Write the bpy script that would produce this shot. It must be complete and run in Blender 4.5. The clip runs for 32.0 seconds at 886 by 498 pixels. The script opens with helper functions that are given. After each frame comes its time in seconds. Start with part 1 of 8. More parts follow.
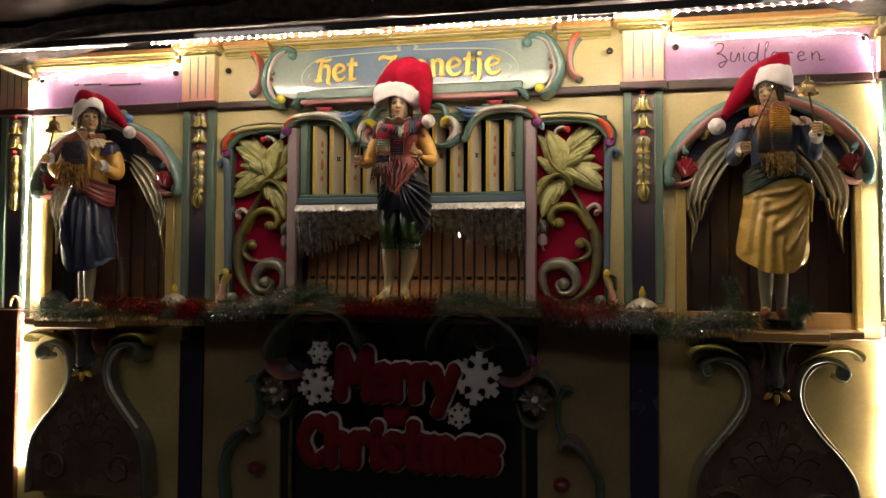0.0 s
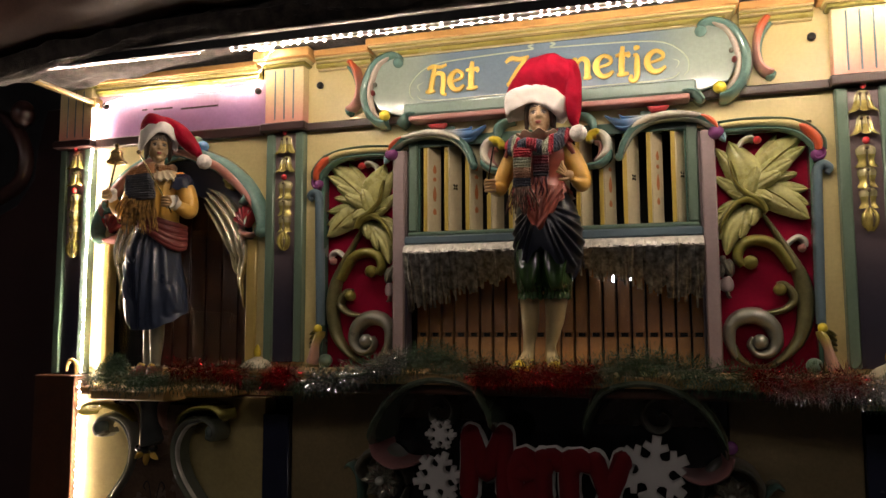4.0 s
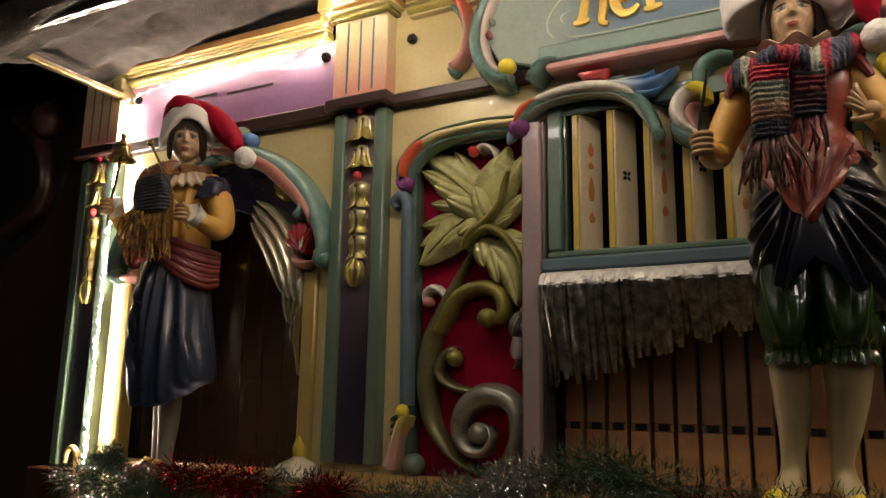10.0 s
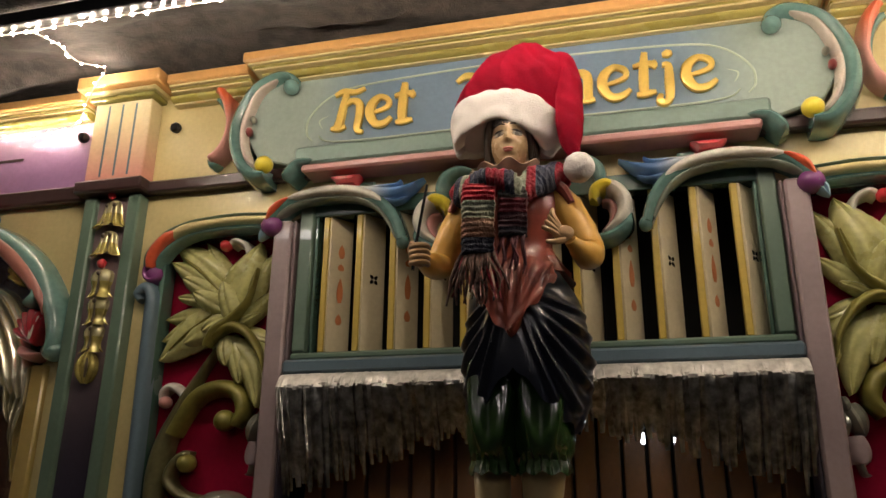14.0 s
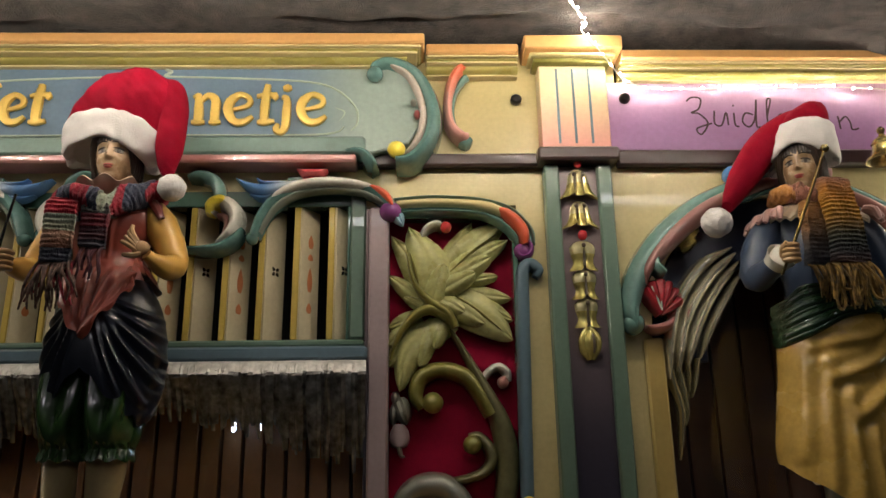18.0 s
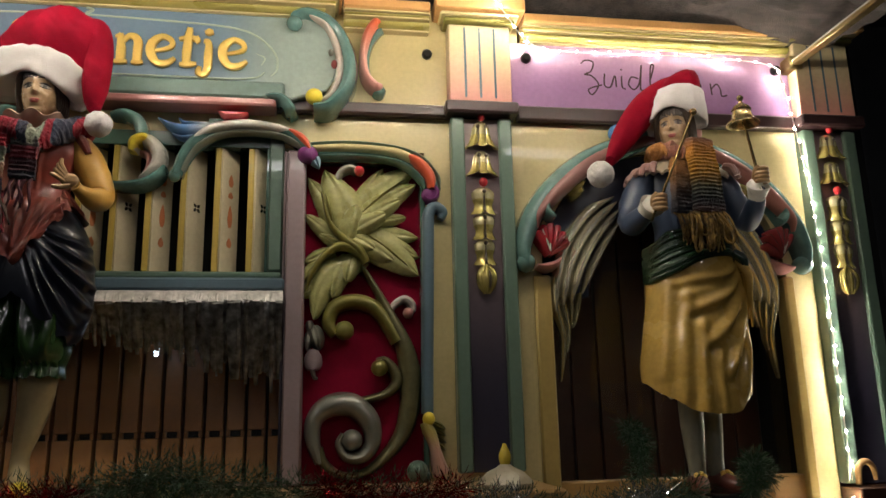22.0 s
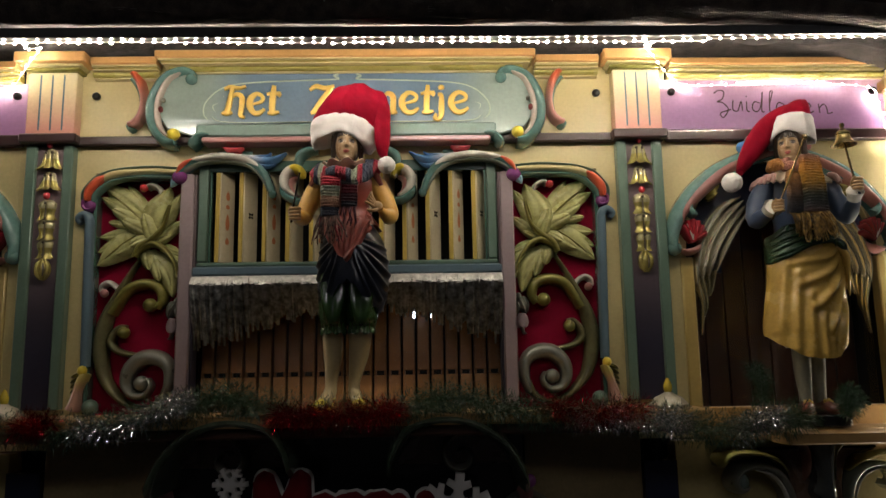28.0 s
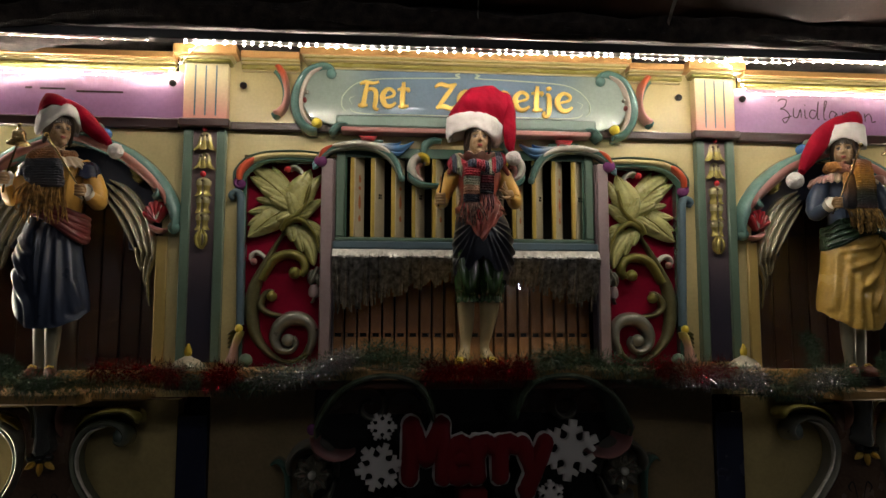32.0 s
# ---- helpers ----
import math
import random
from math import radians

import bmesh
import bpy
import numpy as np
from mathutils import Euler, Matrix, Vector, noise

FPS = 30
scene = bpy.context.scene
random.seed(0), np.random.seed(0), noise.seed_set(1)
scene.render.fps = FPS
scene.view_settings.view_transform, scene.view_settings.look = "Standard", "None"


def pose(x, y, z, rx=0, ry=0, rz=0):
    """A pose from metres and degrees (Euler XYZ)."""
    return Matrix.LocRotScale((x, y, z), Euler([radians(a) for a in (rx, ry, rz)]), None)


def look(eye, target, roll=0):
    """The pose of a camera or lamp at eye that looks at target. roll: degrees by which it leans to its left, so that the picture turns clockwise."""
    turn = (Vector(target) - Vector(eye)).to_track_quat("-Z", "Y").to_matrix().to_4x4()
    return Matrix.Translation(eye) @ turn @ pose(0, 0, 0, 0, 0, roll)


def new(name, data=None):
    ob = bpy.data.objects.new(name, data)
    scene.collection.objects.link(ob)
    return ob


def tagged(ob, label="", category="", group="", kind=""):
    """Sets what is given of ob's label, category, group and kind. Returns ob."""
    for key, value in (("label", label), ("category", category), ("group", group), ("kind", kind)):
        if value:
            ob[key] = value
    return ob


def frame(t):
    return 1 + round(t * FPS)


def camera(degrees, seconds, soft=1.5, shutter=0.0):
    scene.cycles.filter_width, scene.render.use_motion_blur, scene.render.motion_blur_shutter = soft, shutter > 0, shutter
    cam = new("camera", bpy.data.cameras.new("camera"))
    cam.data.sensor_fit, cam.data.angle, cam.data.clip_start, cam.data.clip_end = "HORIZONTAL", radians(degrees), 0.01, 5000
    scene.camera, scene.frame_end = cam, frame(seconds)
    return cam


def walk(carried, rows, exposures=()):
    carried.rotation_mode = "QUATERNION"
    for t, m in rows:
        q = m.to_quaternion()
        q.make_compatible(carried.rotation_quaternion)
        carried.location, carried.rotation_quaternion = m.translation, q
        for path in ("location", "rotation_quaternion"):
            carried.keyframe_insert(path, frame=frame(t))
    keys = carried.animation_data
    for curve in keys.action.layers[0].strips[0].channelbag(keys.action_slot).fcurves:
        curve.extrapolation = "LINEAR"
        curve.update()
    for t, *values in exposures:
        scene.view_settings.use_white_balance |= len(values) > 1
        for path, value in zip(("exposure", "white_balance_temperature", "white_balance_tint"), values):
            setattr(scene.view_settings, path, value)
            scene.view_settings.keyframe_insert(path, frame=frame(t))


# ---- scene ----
cam = camera(60.5, 32.0)
METRES, EYE, TILT, LEAN, TURN = 5.0, 1.5, 0.0, 0.0, 10.6
PATH = [
    (0, (0.028, 0.006, 1.575), (-0.362, 1.966, 1.657), 0.3),
    (0.5, (0.001, 0.021, 1.601), (-0.4, 1.978, 1.69), 0.2),
    (1, (-0.025, 0.046, 1.606), (-0.444, 1.999, 1.709), 0.1),
    (1.5, (-0.071, 0.12, 1.598), (-0.525, 2.064, 1.719), -0.1),
    (2, (-0.163, 0.22, 1.571), (-0.642, 2.157, 1.715), -0.2),
    (2.5, (-0.206, 0.34, 1.573), (-0.71, 2.27, 1.729), -0.3),
    (3, (-0.224, 0.426, 1.587), (-0.754, 2.346, 1.769), -0.2),
    (3.5, (-0.286, 0.516, 1.589), (-0.833, 2.429, 1.788), -0.2),
    (4, (-0.378, 0.622, 1.627), (-0.936, 2.532, 1.821), -0.2),
    (4.5, (-0.482, 0.743, 1.587), (-1.035, 2.649, 1.83), 0.0),
    (6.5, (-0.561, 1.151, 1.583), (-1.226, 3.004, 1.931), 0.1),
    (7, (-0.509, 1.248, 1.582), (-1.229, 3.077, 1.95), 0.0),
    (7.5, (-0.487, 1.311, 1.594), (-1.253, 3.117, 1.987), -0.0),
    (8, (-0.481, 1.365, 1.619), (-1.294, 3.147, 2.023), 0.0),
    (8.5, (-0.527, 1.443, 1.631), (-1.365, 3.211, 2.043), 0.2),
    (9, (-0.596, 1.532, 1.626), (-1.454, 3.29, 2.041), 0.5),
    (9.5, (-0.66, 1.605, 1.63), (-1.542, 3.353, 2.035), 0.8),
    (10, (-0.719, 1.656, 1.637), (-1.621, 3.398, 2.024), 1.0),
    (10.5, (-0.768, 1.694, 1.624), (-1.671, 3.435, 2.013), 1.3),
    (11, (-0.79, 1.728, 1.625), (-1.669, 3.482, 2.014), 1.4),
    (11.5, (-0.773, 1.753, 1.625), (-1.605, 3.524, 2.035), 1.4),
    (12, (-0.746, 1.767, 1.636), (-1.511, 3.559, 2.087), 1.3),
    (12.5, (-0.689, 1.776, 1.647), (-1.372, 3.583, 2.165), 1.2),
    (13, (-0.645, 1.76, 1.669), (-1.247, 3.584, 2.224), 0.9),
    (13.5, (-0.598, 1.746, 1.664), (-1.129, 3.578, 2.264), 0.7),
    (15.5, (-0.386, 1.643, 1.655), (-0.73, 3.504, 2.305), 0.3),
    (16, (-0.338, 1.627, 1.652), (-0.614, 3.501, 2.294), 0.0),
    (16.5, (-0.284, 1.618, 1.649), (-0.481, 3.506, 2.278), -0.3),
    (17, (-0.226, 1.6, 1.642), (-0.335, 3.497, 2.264), -0.6),
    (17.5, (-0.156, 1.561, 1.673), (-0.194, 3.477, 2.244), -0.5),
    (18, (-0.138, 1.558, 1.666), (-0.079, 3.473, 2.238), -0.9),
    (18.5, (-0.115, 1.542, 1.656), (0.008, 3.456, 2.226), -0.9),
    (19, (-0.109, 1.533, 1.637), (0.076, 3.441, 2.208), -0.9),
    (19.5, (-0.107, 1.526, 1.625), (0.125, 3.432, 2.183), -1.0),
    (20, (-0.107, 1.519, 1.619), (0.152, 3.427, 2.159), -1.1),
    (20.5, (-0.102, 1.504, 1.611), (0.168, 3.416, 2.132), -1.1),
    (21, (-0.094, 1.479, 1.613), (0.191, 3.399, 2.095), -1.2),
    (21.5, (-0.115, 1.452, 1.606), (0.179, 3.375, 2.069), -1.3),
    (22, (-0.152, 1.407, 1.605), (0.145, 3.335, 2.044), -1.3),
    (22.5, (-0.193, 1.331, 1.604), (0.12, 3.261, 2.026), -1.4),
    (23, (-0.234, 1.279, 1.598), (0.084, 3.21, 2.009), -1.4),
    (23.5, (-0.294, 1.236, 1.596), (0.018, 3.171, 1.993), -1.5),
    (24, (-0.303, 1.168, 1.605), (-0.023, 3.11, 1.994), -1.5),
    (24.5, (-0.279, 1.087, 1.606), (-0.014, 3.032, 1.992), -1.7),
    (26.5, (-0.28, 0.762, 1.6), (-0.167, 2.731, 1.931), -1.1),
    (27, (-0.296, 0.762, 1.562), (-0.226, 2.73, 1.909), -0.9),
    (27.5, (-0.419, 0.741, 1.584), (-0.355, 2.713, 1.909), -0.9),
    (28, (-0.52, 0.7, 1.586), (-0.462, 2.674, 1.904), -1.0),
    (28.5, (-0.62, 0.635, 1.592), (-0.547, 2.608, 1.905), -1.0),
    (29, (-0.697, 0.547, 1.605), (-0.608, 2.523, 1.904), -0.9),
    (29.5, (-0.725, 0.446, 1.597), (-0.625, 2.423, 1.884), -0.7),
    (30, (-0.733, 0.314, 1.568), (-0.637, 2.292, 1.848), -0.4),
    (30.5, (-0.771, 0.239, 1.57), (-0.685, 2.22, 1.832), -0.1),
    (31, (-0.899, 0.238, 1.582), (-0.787, 2.22, 1.828), 0.0),
    (31.5, (-0.995, 0.28, 1.595), (-0.858, 2.262, 1.826), 0.1),
    (32, (-1.091, 0.333, 1.594), (-0.926, 2.315, 1.813), 0.1),
]
walk(cam, [(t, look(eye, target, roll)) for t, eye, target, roll in PATH],
     [(0.0, 0.18, 6900, 16), (4.0, 0.18, 6900, 16), (8.0, 0.02, 6900, 15), (13.0, -0.05, 6900, 15), (16.0, -0.14, 6300, 9), (19.0, -0.24, 6200, 9), (24.0, -0.28, 6200, 9), (32.0, -0.22, 6200, 9)])

# ---- world and exposure ----
world = bpy.data.worlds.new("night")
scene.world = world
world.use_nodes = True
world.node_tree.nodes["Background"].inputs[0].default_value = (0.36, 0.36, 0.40, 1)
world.node_tree.nodes["Background"].inputs[1].default_value = 0.02

XC, Y0 = -0.762, 3.21          # middle of the organ front and its wall face


def V(u, d, z):
    """u along the front from its middle, d out towards the street, z up."""
    return Vector((XC + u, Y0 - d, z))


# ---- materials ----
MATS = {}


def paint(name, rgb, rough=0.38, var=0.14, size=5.0, bump=0.05, metal=0.0, coat=0.25, fade=None, grain=90.0, sheen=0.0, spec=0.5):
    """Painted or natural surface: two scales of variation, fine relief. fade: (axis, from, to, rgb2), a painted fade between two colours along x, y or z, or both ways from the middle (ax)."""
    if name in MATS:
        return MATS[name]
    m = bpy.data.materials.new(name)
    m.use_nodes = True
    nt = m.node_tree
    n, l = nt.nodes, nt.links
    b = n["Principled BSDF"]
    tc = n.new("ShaderNodeTexCoord")
    big = n.new("ShaderNodeTexNoise")
    big.inputs["Scale"].default_value, big.inputs["Detail"].default_value = size, 5
    fine = n.new("ShaderNodeTexNoise")
    fine.inputs["Scale"].default_value, fine.inputs["Detail"].default_value = grain, 4
    l.new(tc.outputs["Object"], big.inputs["Vector"])
    l.new(tc.outputs["Object"], fine.inputs["Vector"])
    base = n.new("ShaderNodeRGB")
    base.outputs[0].default_value = (*rgb, 1)
    col = base.outputs[0]
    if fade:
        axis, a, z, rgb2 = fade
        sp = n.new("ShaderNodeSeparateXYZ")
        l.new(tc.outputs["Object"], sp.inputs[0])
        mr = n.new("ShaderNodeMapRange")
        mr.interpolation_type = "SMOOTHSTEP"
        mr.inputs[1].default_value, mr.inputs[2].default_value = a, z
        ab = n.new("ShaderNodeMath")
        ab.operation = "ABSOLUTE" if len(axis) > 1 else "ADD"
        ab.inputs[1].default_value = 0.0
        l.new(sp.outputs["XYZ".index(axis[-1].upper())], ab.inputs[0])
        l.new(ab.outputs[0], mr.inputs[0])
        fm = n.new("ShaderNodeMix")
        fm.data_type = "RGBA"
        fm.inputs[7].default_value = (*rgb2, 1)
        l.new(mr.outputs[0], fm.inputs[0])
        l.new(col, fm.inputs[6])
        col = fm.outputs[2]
    mix = n.new("ShaderNodeMix")
    mix.data_type, mix.blend_type = "RGBA", "MULTIPLY"
    mix.inputs[0].default_value = 1.0
    ramp = n.new("ShaderNodeMapRange")
    ramp.inputs[1].default_value, ramp.inputs[2].default_value = 0.3, 0.7
    ramp.inputs[3].default_value, ramp.inputs[4].default_value = 1 - var, 1 + var * 0.5
    l.new(big.outputs["Fac"], ramp.inputs[0])
    r2 = n.new("ShaderNodeMapRange")
    r2.inputs[1].default_value, r2.inputs[2].default_value = 0.3, 0.7
    r2.inputs[3].default_value, r2.inputs[4].default_value = 1 - var * 0.5, 1 + var * 0.25
    l.new(fine.outputs["Fac"], r2.inputs[0])
    mul = n.new("ShaderNodeMath")
    mul.operation = "MULTIPLY"
    l.new(ramp.outputs[0], mul.inputs[0])
    l.new(r2.outputs[0], mul.inputs[1])
    l.new(col, mix.inputs[6])
    l.new(mul.outputs[0], mix.inputs[7])
    l.new(mix.outputs[2], b.inputs["Base Color"])
    rr = n.new("ShaderNodeMapRange")
    rr.inputs[3].default_value, rr.inputs[4].default_value = max(0.02, rough - 0.04), min(1, rough + 0.06)
    l.new(big.outputs["Fac"], rr.inputs[0])
    l.new(rr.outputs[0], b.inputs["Roughness"])
    b.inputs["Metallic"].default_value = metal
    b.inputs["Specular IOR Level"].default_value = spec
    b.inputs["Coat Weight"].default_value = coat
    b.inputs["Coat Roughness"].default_value = 0.022
    b.inputs["Sheen Weight"].default_value = sheen
    bp = n.new("ShaderNodeBump")
    bp.inputs["Strength"].default_value, bp.inputs["Distance"].default_value = bump, 0.004
    l.new(fine.outputs["Fac"], bp.inputs["Height"])
    l.new(bp.outputs[0], b.inputs["Normal"])
    MATS[name] = m
    return m


def glow(name, rgb, strength):
    m = bpy.data.materials.new(name)
    m.use_nodes = True
    b = m.node_tree.nodes["Principled BSDF"]
    b.inputs["Base Color"].default_value = (*rgb, 1)
    b.inputs["Emission Color"].default_value = (*rgb, 1)
    b.inputs["Emission Strength"].default_value = strength
    return m


def knit(name, stripes, axis, period, soft=False):
    """Striped knitted wool: hard stripes along an axis, rows of stitches as relief."""
    m = paint(name, stripes[0], rough=0.95, var=0.3, size=60, bump=0.0, coat=0.0, sheen=0.08)
    nt = m.node_tree
    n, l = nt.nodes, nt.links
    b = n["Principled BSDF"]
    tc = n.new("ShaderNodeTexCoord")
    sp = n.new("ShaderNodeSeparateXYZ")
    l.new(tc.outputs["Object"], sp.inputs[0])
    dv = n.new("ShaderNodeMath")
    dv.operation, dv.inputs[1].default_value = "DIVIDE", period
    l.new(sp.outputs["XYZ".index(axis)], dv.inputs[0])
    fr = n.new("ShaderNodeMath")
    fr.operation = "FRACT"
    l.new(dv.outputs[0], fr.inputs[0])
    cr = n.new("ShaderNodeValToRGB")
    cr.color_ramp.interpolation = "B_SPLINE" if soft else "CONSTANT"
    while len(cr.color_ramp.elements) < len(stripes):
        cr.color_ramp.elements.new(0.5)
    for i, c in enumerate(stripes):
        cr.color_ramp.elements[i].position = i / len(stripes)
        cr.color_ramp.elements[i].color = (*c, 1)
    l.new(fr.outputs[0], cr.inputs[0])
    mixes = [k for k in n if k.bl_idname == "ShaderNodeMix" and k.blend_type == "MULTIPLY"]
    l.new(cr.outputs[0], mixes[0].inputs[6])
    wv = n.new("ShaderNodeTexWave")
    wv.bands_direction = axis
    wv.inputs["Scale"].default_value, wv.inputs["Distortion"].default_value = 34, 2.5
    wv.inputs["Detail Scale"].default_value = 12
    l.new(tc.outputs["Object"], wv.inputs["Vector"])
    w2 = n.new("ShaderNodeTexVoronoi")
    w2.inputs["Scale"].default_value = 120
    l.new(tc.outputs["Object"], w2.inputs["Vector"])
    ad = n.new("ShaderNodeMath")
    ad.operation = "ADD"
    l.new(wv.outputs["Fac"], ad.inputs[0])
    l.new(w2.outputs["Distance"], ad.inputs[1])
    bp = n.new("ShaderNodeBump")
    bp.inputs["Strength"].default_value, bp.inputs["Distance"].default_value = 0.7, 0.004
    l.new(ad.outputs[0], bp.inputs["Height"])
    l.new(bp.outputs[0], b.inputs["Normal"])
    return m


CREAM = paint("cream_paint", (0.58, 0.49, 0.235), rough=0.34, coat=0.25, size=4)
CREAMF = paint("cream_strip_paint", (0.60, 0.50, 0.25), rough=0.35)
GREEN = paint("sage_green_paint", (0.115, 0.18, 0.135), rough=0.3, coat=0.5)
GREEND = paint("deep_green_paint", (0.07, 0.14, 0.11), rough=0.25, coat=0.9)
TEAL = paint("teal_paint", (0.115, 0.225, 0.205), rough=0.2, coat=0.9, size=12, var=0.25)
SLATE = paint("slate_blue_paint", (0.10, 0.155, 0.195), rough=0.28, coat=0.5)
NAVY = paint("navy_paint", (0.018, 0.022, 0.045), rough=0.25, coat=0.4)
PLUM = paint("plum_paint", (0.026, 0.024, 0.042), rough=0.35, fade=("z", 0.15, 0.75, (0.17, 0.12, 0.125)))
MAUVE = paint("mauve_post_paint", (0.30, 0.23, 0.24), rough=0.4)
MAROON = paint("maroon_paint", (0.040, 0.020, 0.020), rough=0.3, coat=0.35, spec=0.35)
RED = paint("crimson_panel_paint", (0.26, 0.003, 0.026), rough=0.7, coat=0.0, spec=0.12)
ORANGE = paint("orange_paint", (0.62, 0.10, 0.04), rough=0.28, coat=0.4)
TAN = paint("tan_orange_paint", (0.62, 0.34, 0.12), rough=0.4)
OLIVE = paint("olive_gold_paint", (0.22, 0.20, 0.045), rough=0.34, metal=0.25, size=14, var=0.3)
OLIVEL = paint("pale_olive_paint", (0.44, 0.43, 0.17), rough=0.27, size=22, var=0.3, coat=0.3)
BRONZE = paint("bronze_green_paint", (0.16, 0.15, 0.07), rough=0.32, metal=0.35, size=14, var=0.3)
PEWTER = paint("pewter_paint", (0.22, 0.22, 0.18), rough=0.28, metal=0.3, size=12, coat=0.7)
GOLD = paint("gold_leaf", (0.84, 0.58, 0.14), rough=0.3, metal=0.5, size=12, var=0.12, bump=0.12, coat=0.0, grain=200)
SILVERED = paint("silvered_flower", (0.60, 0.54, 0.30), rough=0.2, metal=0.55, size=30, var=0.3, coat=0.7)
SLOT = paint("dark_flower_slot", (0.05, 0.035, 0.02), rough=0.5)
GILT = paint("gilt_flower", (0.58, 0.49, 0.15), rough=0.17, metal=0.6, size=40, var=0.4, coat=0.6)
WHITE = paint("ivory_paint", (0.62, 0.60, 0.53), rough=0.27, coat=0.6, size=20, var=0.2)
PINK = paint("rose_paint", (0.44, 0.20, 0.185), rough=0.3, coat=0.5)
PURPLE = paint("purple_paint", (0.20, 0.05, 0.19), rough=0.25, coat=0.5)
SKYB = paint("bright_blue_paint", (0.09, 0.22, 0.50), rough=0.22, coat=0.5)
YELLOW = paint("lemon_paint", (0.72, 0.58, 0.05), rough=0.3, coat=0.4)
JEWEL = paint("red_jewel_paint", (0.55, 0.04, 0.05), rough=0.2, coat=0.6)
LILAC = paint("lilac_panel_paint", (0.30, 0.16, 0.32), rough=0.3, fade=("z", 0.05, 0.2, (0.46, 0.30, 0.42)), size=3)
FLUTE = paint("fluted_pink_paint", (0.62, 0.25, 0.22), rough=0.4, fade=("z", 0.87, 1.11, (0.66, 0.56, 0.32)))
SIGNG = paint("sign_blue_green_paint", (0.170, 0.245, 0.330), rough=0.16, coat=1.0, size=3, fade=("ax", 0.30, 0.50, (0.30, 0.37, 0.33)))
BROWN = paint("pipe_wood", (0.28, 0.115, 0.030), rough=0.45, size=9, var=0.3, coat=0.15)
BROWNL = paint("pipe_block_wood", (0.36, 0.165, 0.048), rough=0.5, size=9, var=0.25)
FIELD = paint("umber_field_paint", (0.115, 0.072, 0.048), rough=0.26, size=6, var=0.35, coat=0.5)
DARKW = paint("dark_varnished_wood", (0.07, 0.026, 0.012), rough=0.35, size=7, var=0.3)
LEDGEW = paint("ledge_wood_paint", (0.36, 0.22, 0.08), rough=0.4, size=8)
BLACK = paint("black_gloss_paint", (0.006, 0.006, 0.007), rough=0.22, coat=0.4)
# near-black for the unlit inside of the case, also wheels and black tendrils
VOID = paint("void_black", (0.004, 0.004, 0.004), rough=0.9, coat=0.0)
STEEL = paint("black_steel", (0.01, 0.01, 0.01), rough=0.35, metal=0.6)
BRASS = paint("brass_bar", (0.60, 0.46, 0.22), rough=0.3, metal=1.0, coat=0.0)
BELLM = paint("bell_brass", (0.42, 0.31, 0.13), rough=0.24, metal=1.0, coat=0.0, size=20, var=0.35)
FELT = paint("grey_felt", (0.056, 0.043, 0.036), rough=0.98, var=0.8, size=26, bump=0.9, coat=0.0, grain=240, sheen=0.15)
TARP = paint("brown_tarpaulin", (0.060, 0.027, 0.020), rough=0.5, size=5, var=0.3, coat=0.0, spec=0.4)
SKIN = paint("statue_flesh_paint", (0.42, 0.26, 0.12), rough=0.3, coat=0.4)
FACE = paint("statue_face_paint", (0.37, 0.25, 0.14), rough=0.26, coat=0.5, size=45, var=0.22)
HAIR = paint("dark_hair_paint", (0.03, 0.018, 0.012), rough=0.4)
# eye white darkened for the shade under the hat brim
EYEW = paint("shaded_eye_white_paint", (0.15, 0.125, 0.095), rough=0.45, coat=0.0)
LIPS = paint("lip_paint", (0.30, 0.05, 0.04), rough=0.3)
OCHRE = paint("ochre_garment_paint", (0.60, 0.39, 0.09), rough=0.26, coat=0.8, size=9, var=0.22)
YSLEEVE = paint("amber_sleeve_paint", (0.60, 0.34, 0.07), rough=0.32, coat=0.4, size=12)
SALMON = paint("salmon_bodice_paint", (0.235, 0.05, 0.034), rough=0.3, coat=0.4, size=14, var=0.25)
SKIRTN = paint("black_blue_drape_paint", (0.009, 0.012, 0.022), rough=0.27, coat=0.5)
SKIRTB = paint("steel_blue_skirt_paint", (0.026, 0.036, 0.066), rough=0.28, coat=0.4, size=12, var=0.25)
BODB = paint("dusk_blue_bodice_paint", (0.042, 0.062, 0.11), rough=0.3, coat=0.4)
SASHG = paint("dark_green_sash_paint", (0.014, 0.042, 0.018), rough=0.24, coat=0.8, size=20, var=0.3)
LEAFG = paint("bottle_green_paint", (0.024, 0.060, 0.016), rough=0.24, coat=0.5, size=20, var=0.3)
STOCK = paint("grey_stocking_paint", (0.22, 0.21, 0.15), rough=0.35)
LEGY = paint("pale_leg_paint", (0.42, 0.33, 0.165), rough=0.32, coat=0.3)
SHOE = paint("brown_shoe_paint", (0.16, 0.045, 0.03), rough=0.3)
SASH = paint("wine_sash_paint", (0.17, 0.03, 0.03), rough=0.3, coat=0.4)
HATR = paint("red_hat_felt", (0.235, 0.003, 0.017), rough=0.85, var=0.22, size=18, bump=0.35, coat=0.0, grain=420, sheen=0.0, spec=0.1)
HATW = paint("white_hat_plush", (0.607, 0.582, 0.566), rough=0.98, var=0.08, size=30, bump=0.5, coat=0.0, grain=420, sheen=0.3)
NEEDLE = paint("garland_green_foil", (0.030, 0.072, 0.034), rough=0.3, var=0.5, size=40, coat=0.0)
TINR = paint("red_tinsel_foil", (0.40, 0.010, 0.018), rough=0.13, metal=0.95, coat=0.0)
TINS = paint("silver_tinsel_foil", (0.80, 0.80, 0.80), rough=0.12, metal=0.97, coat=0.0)
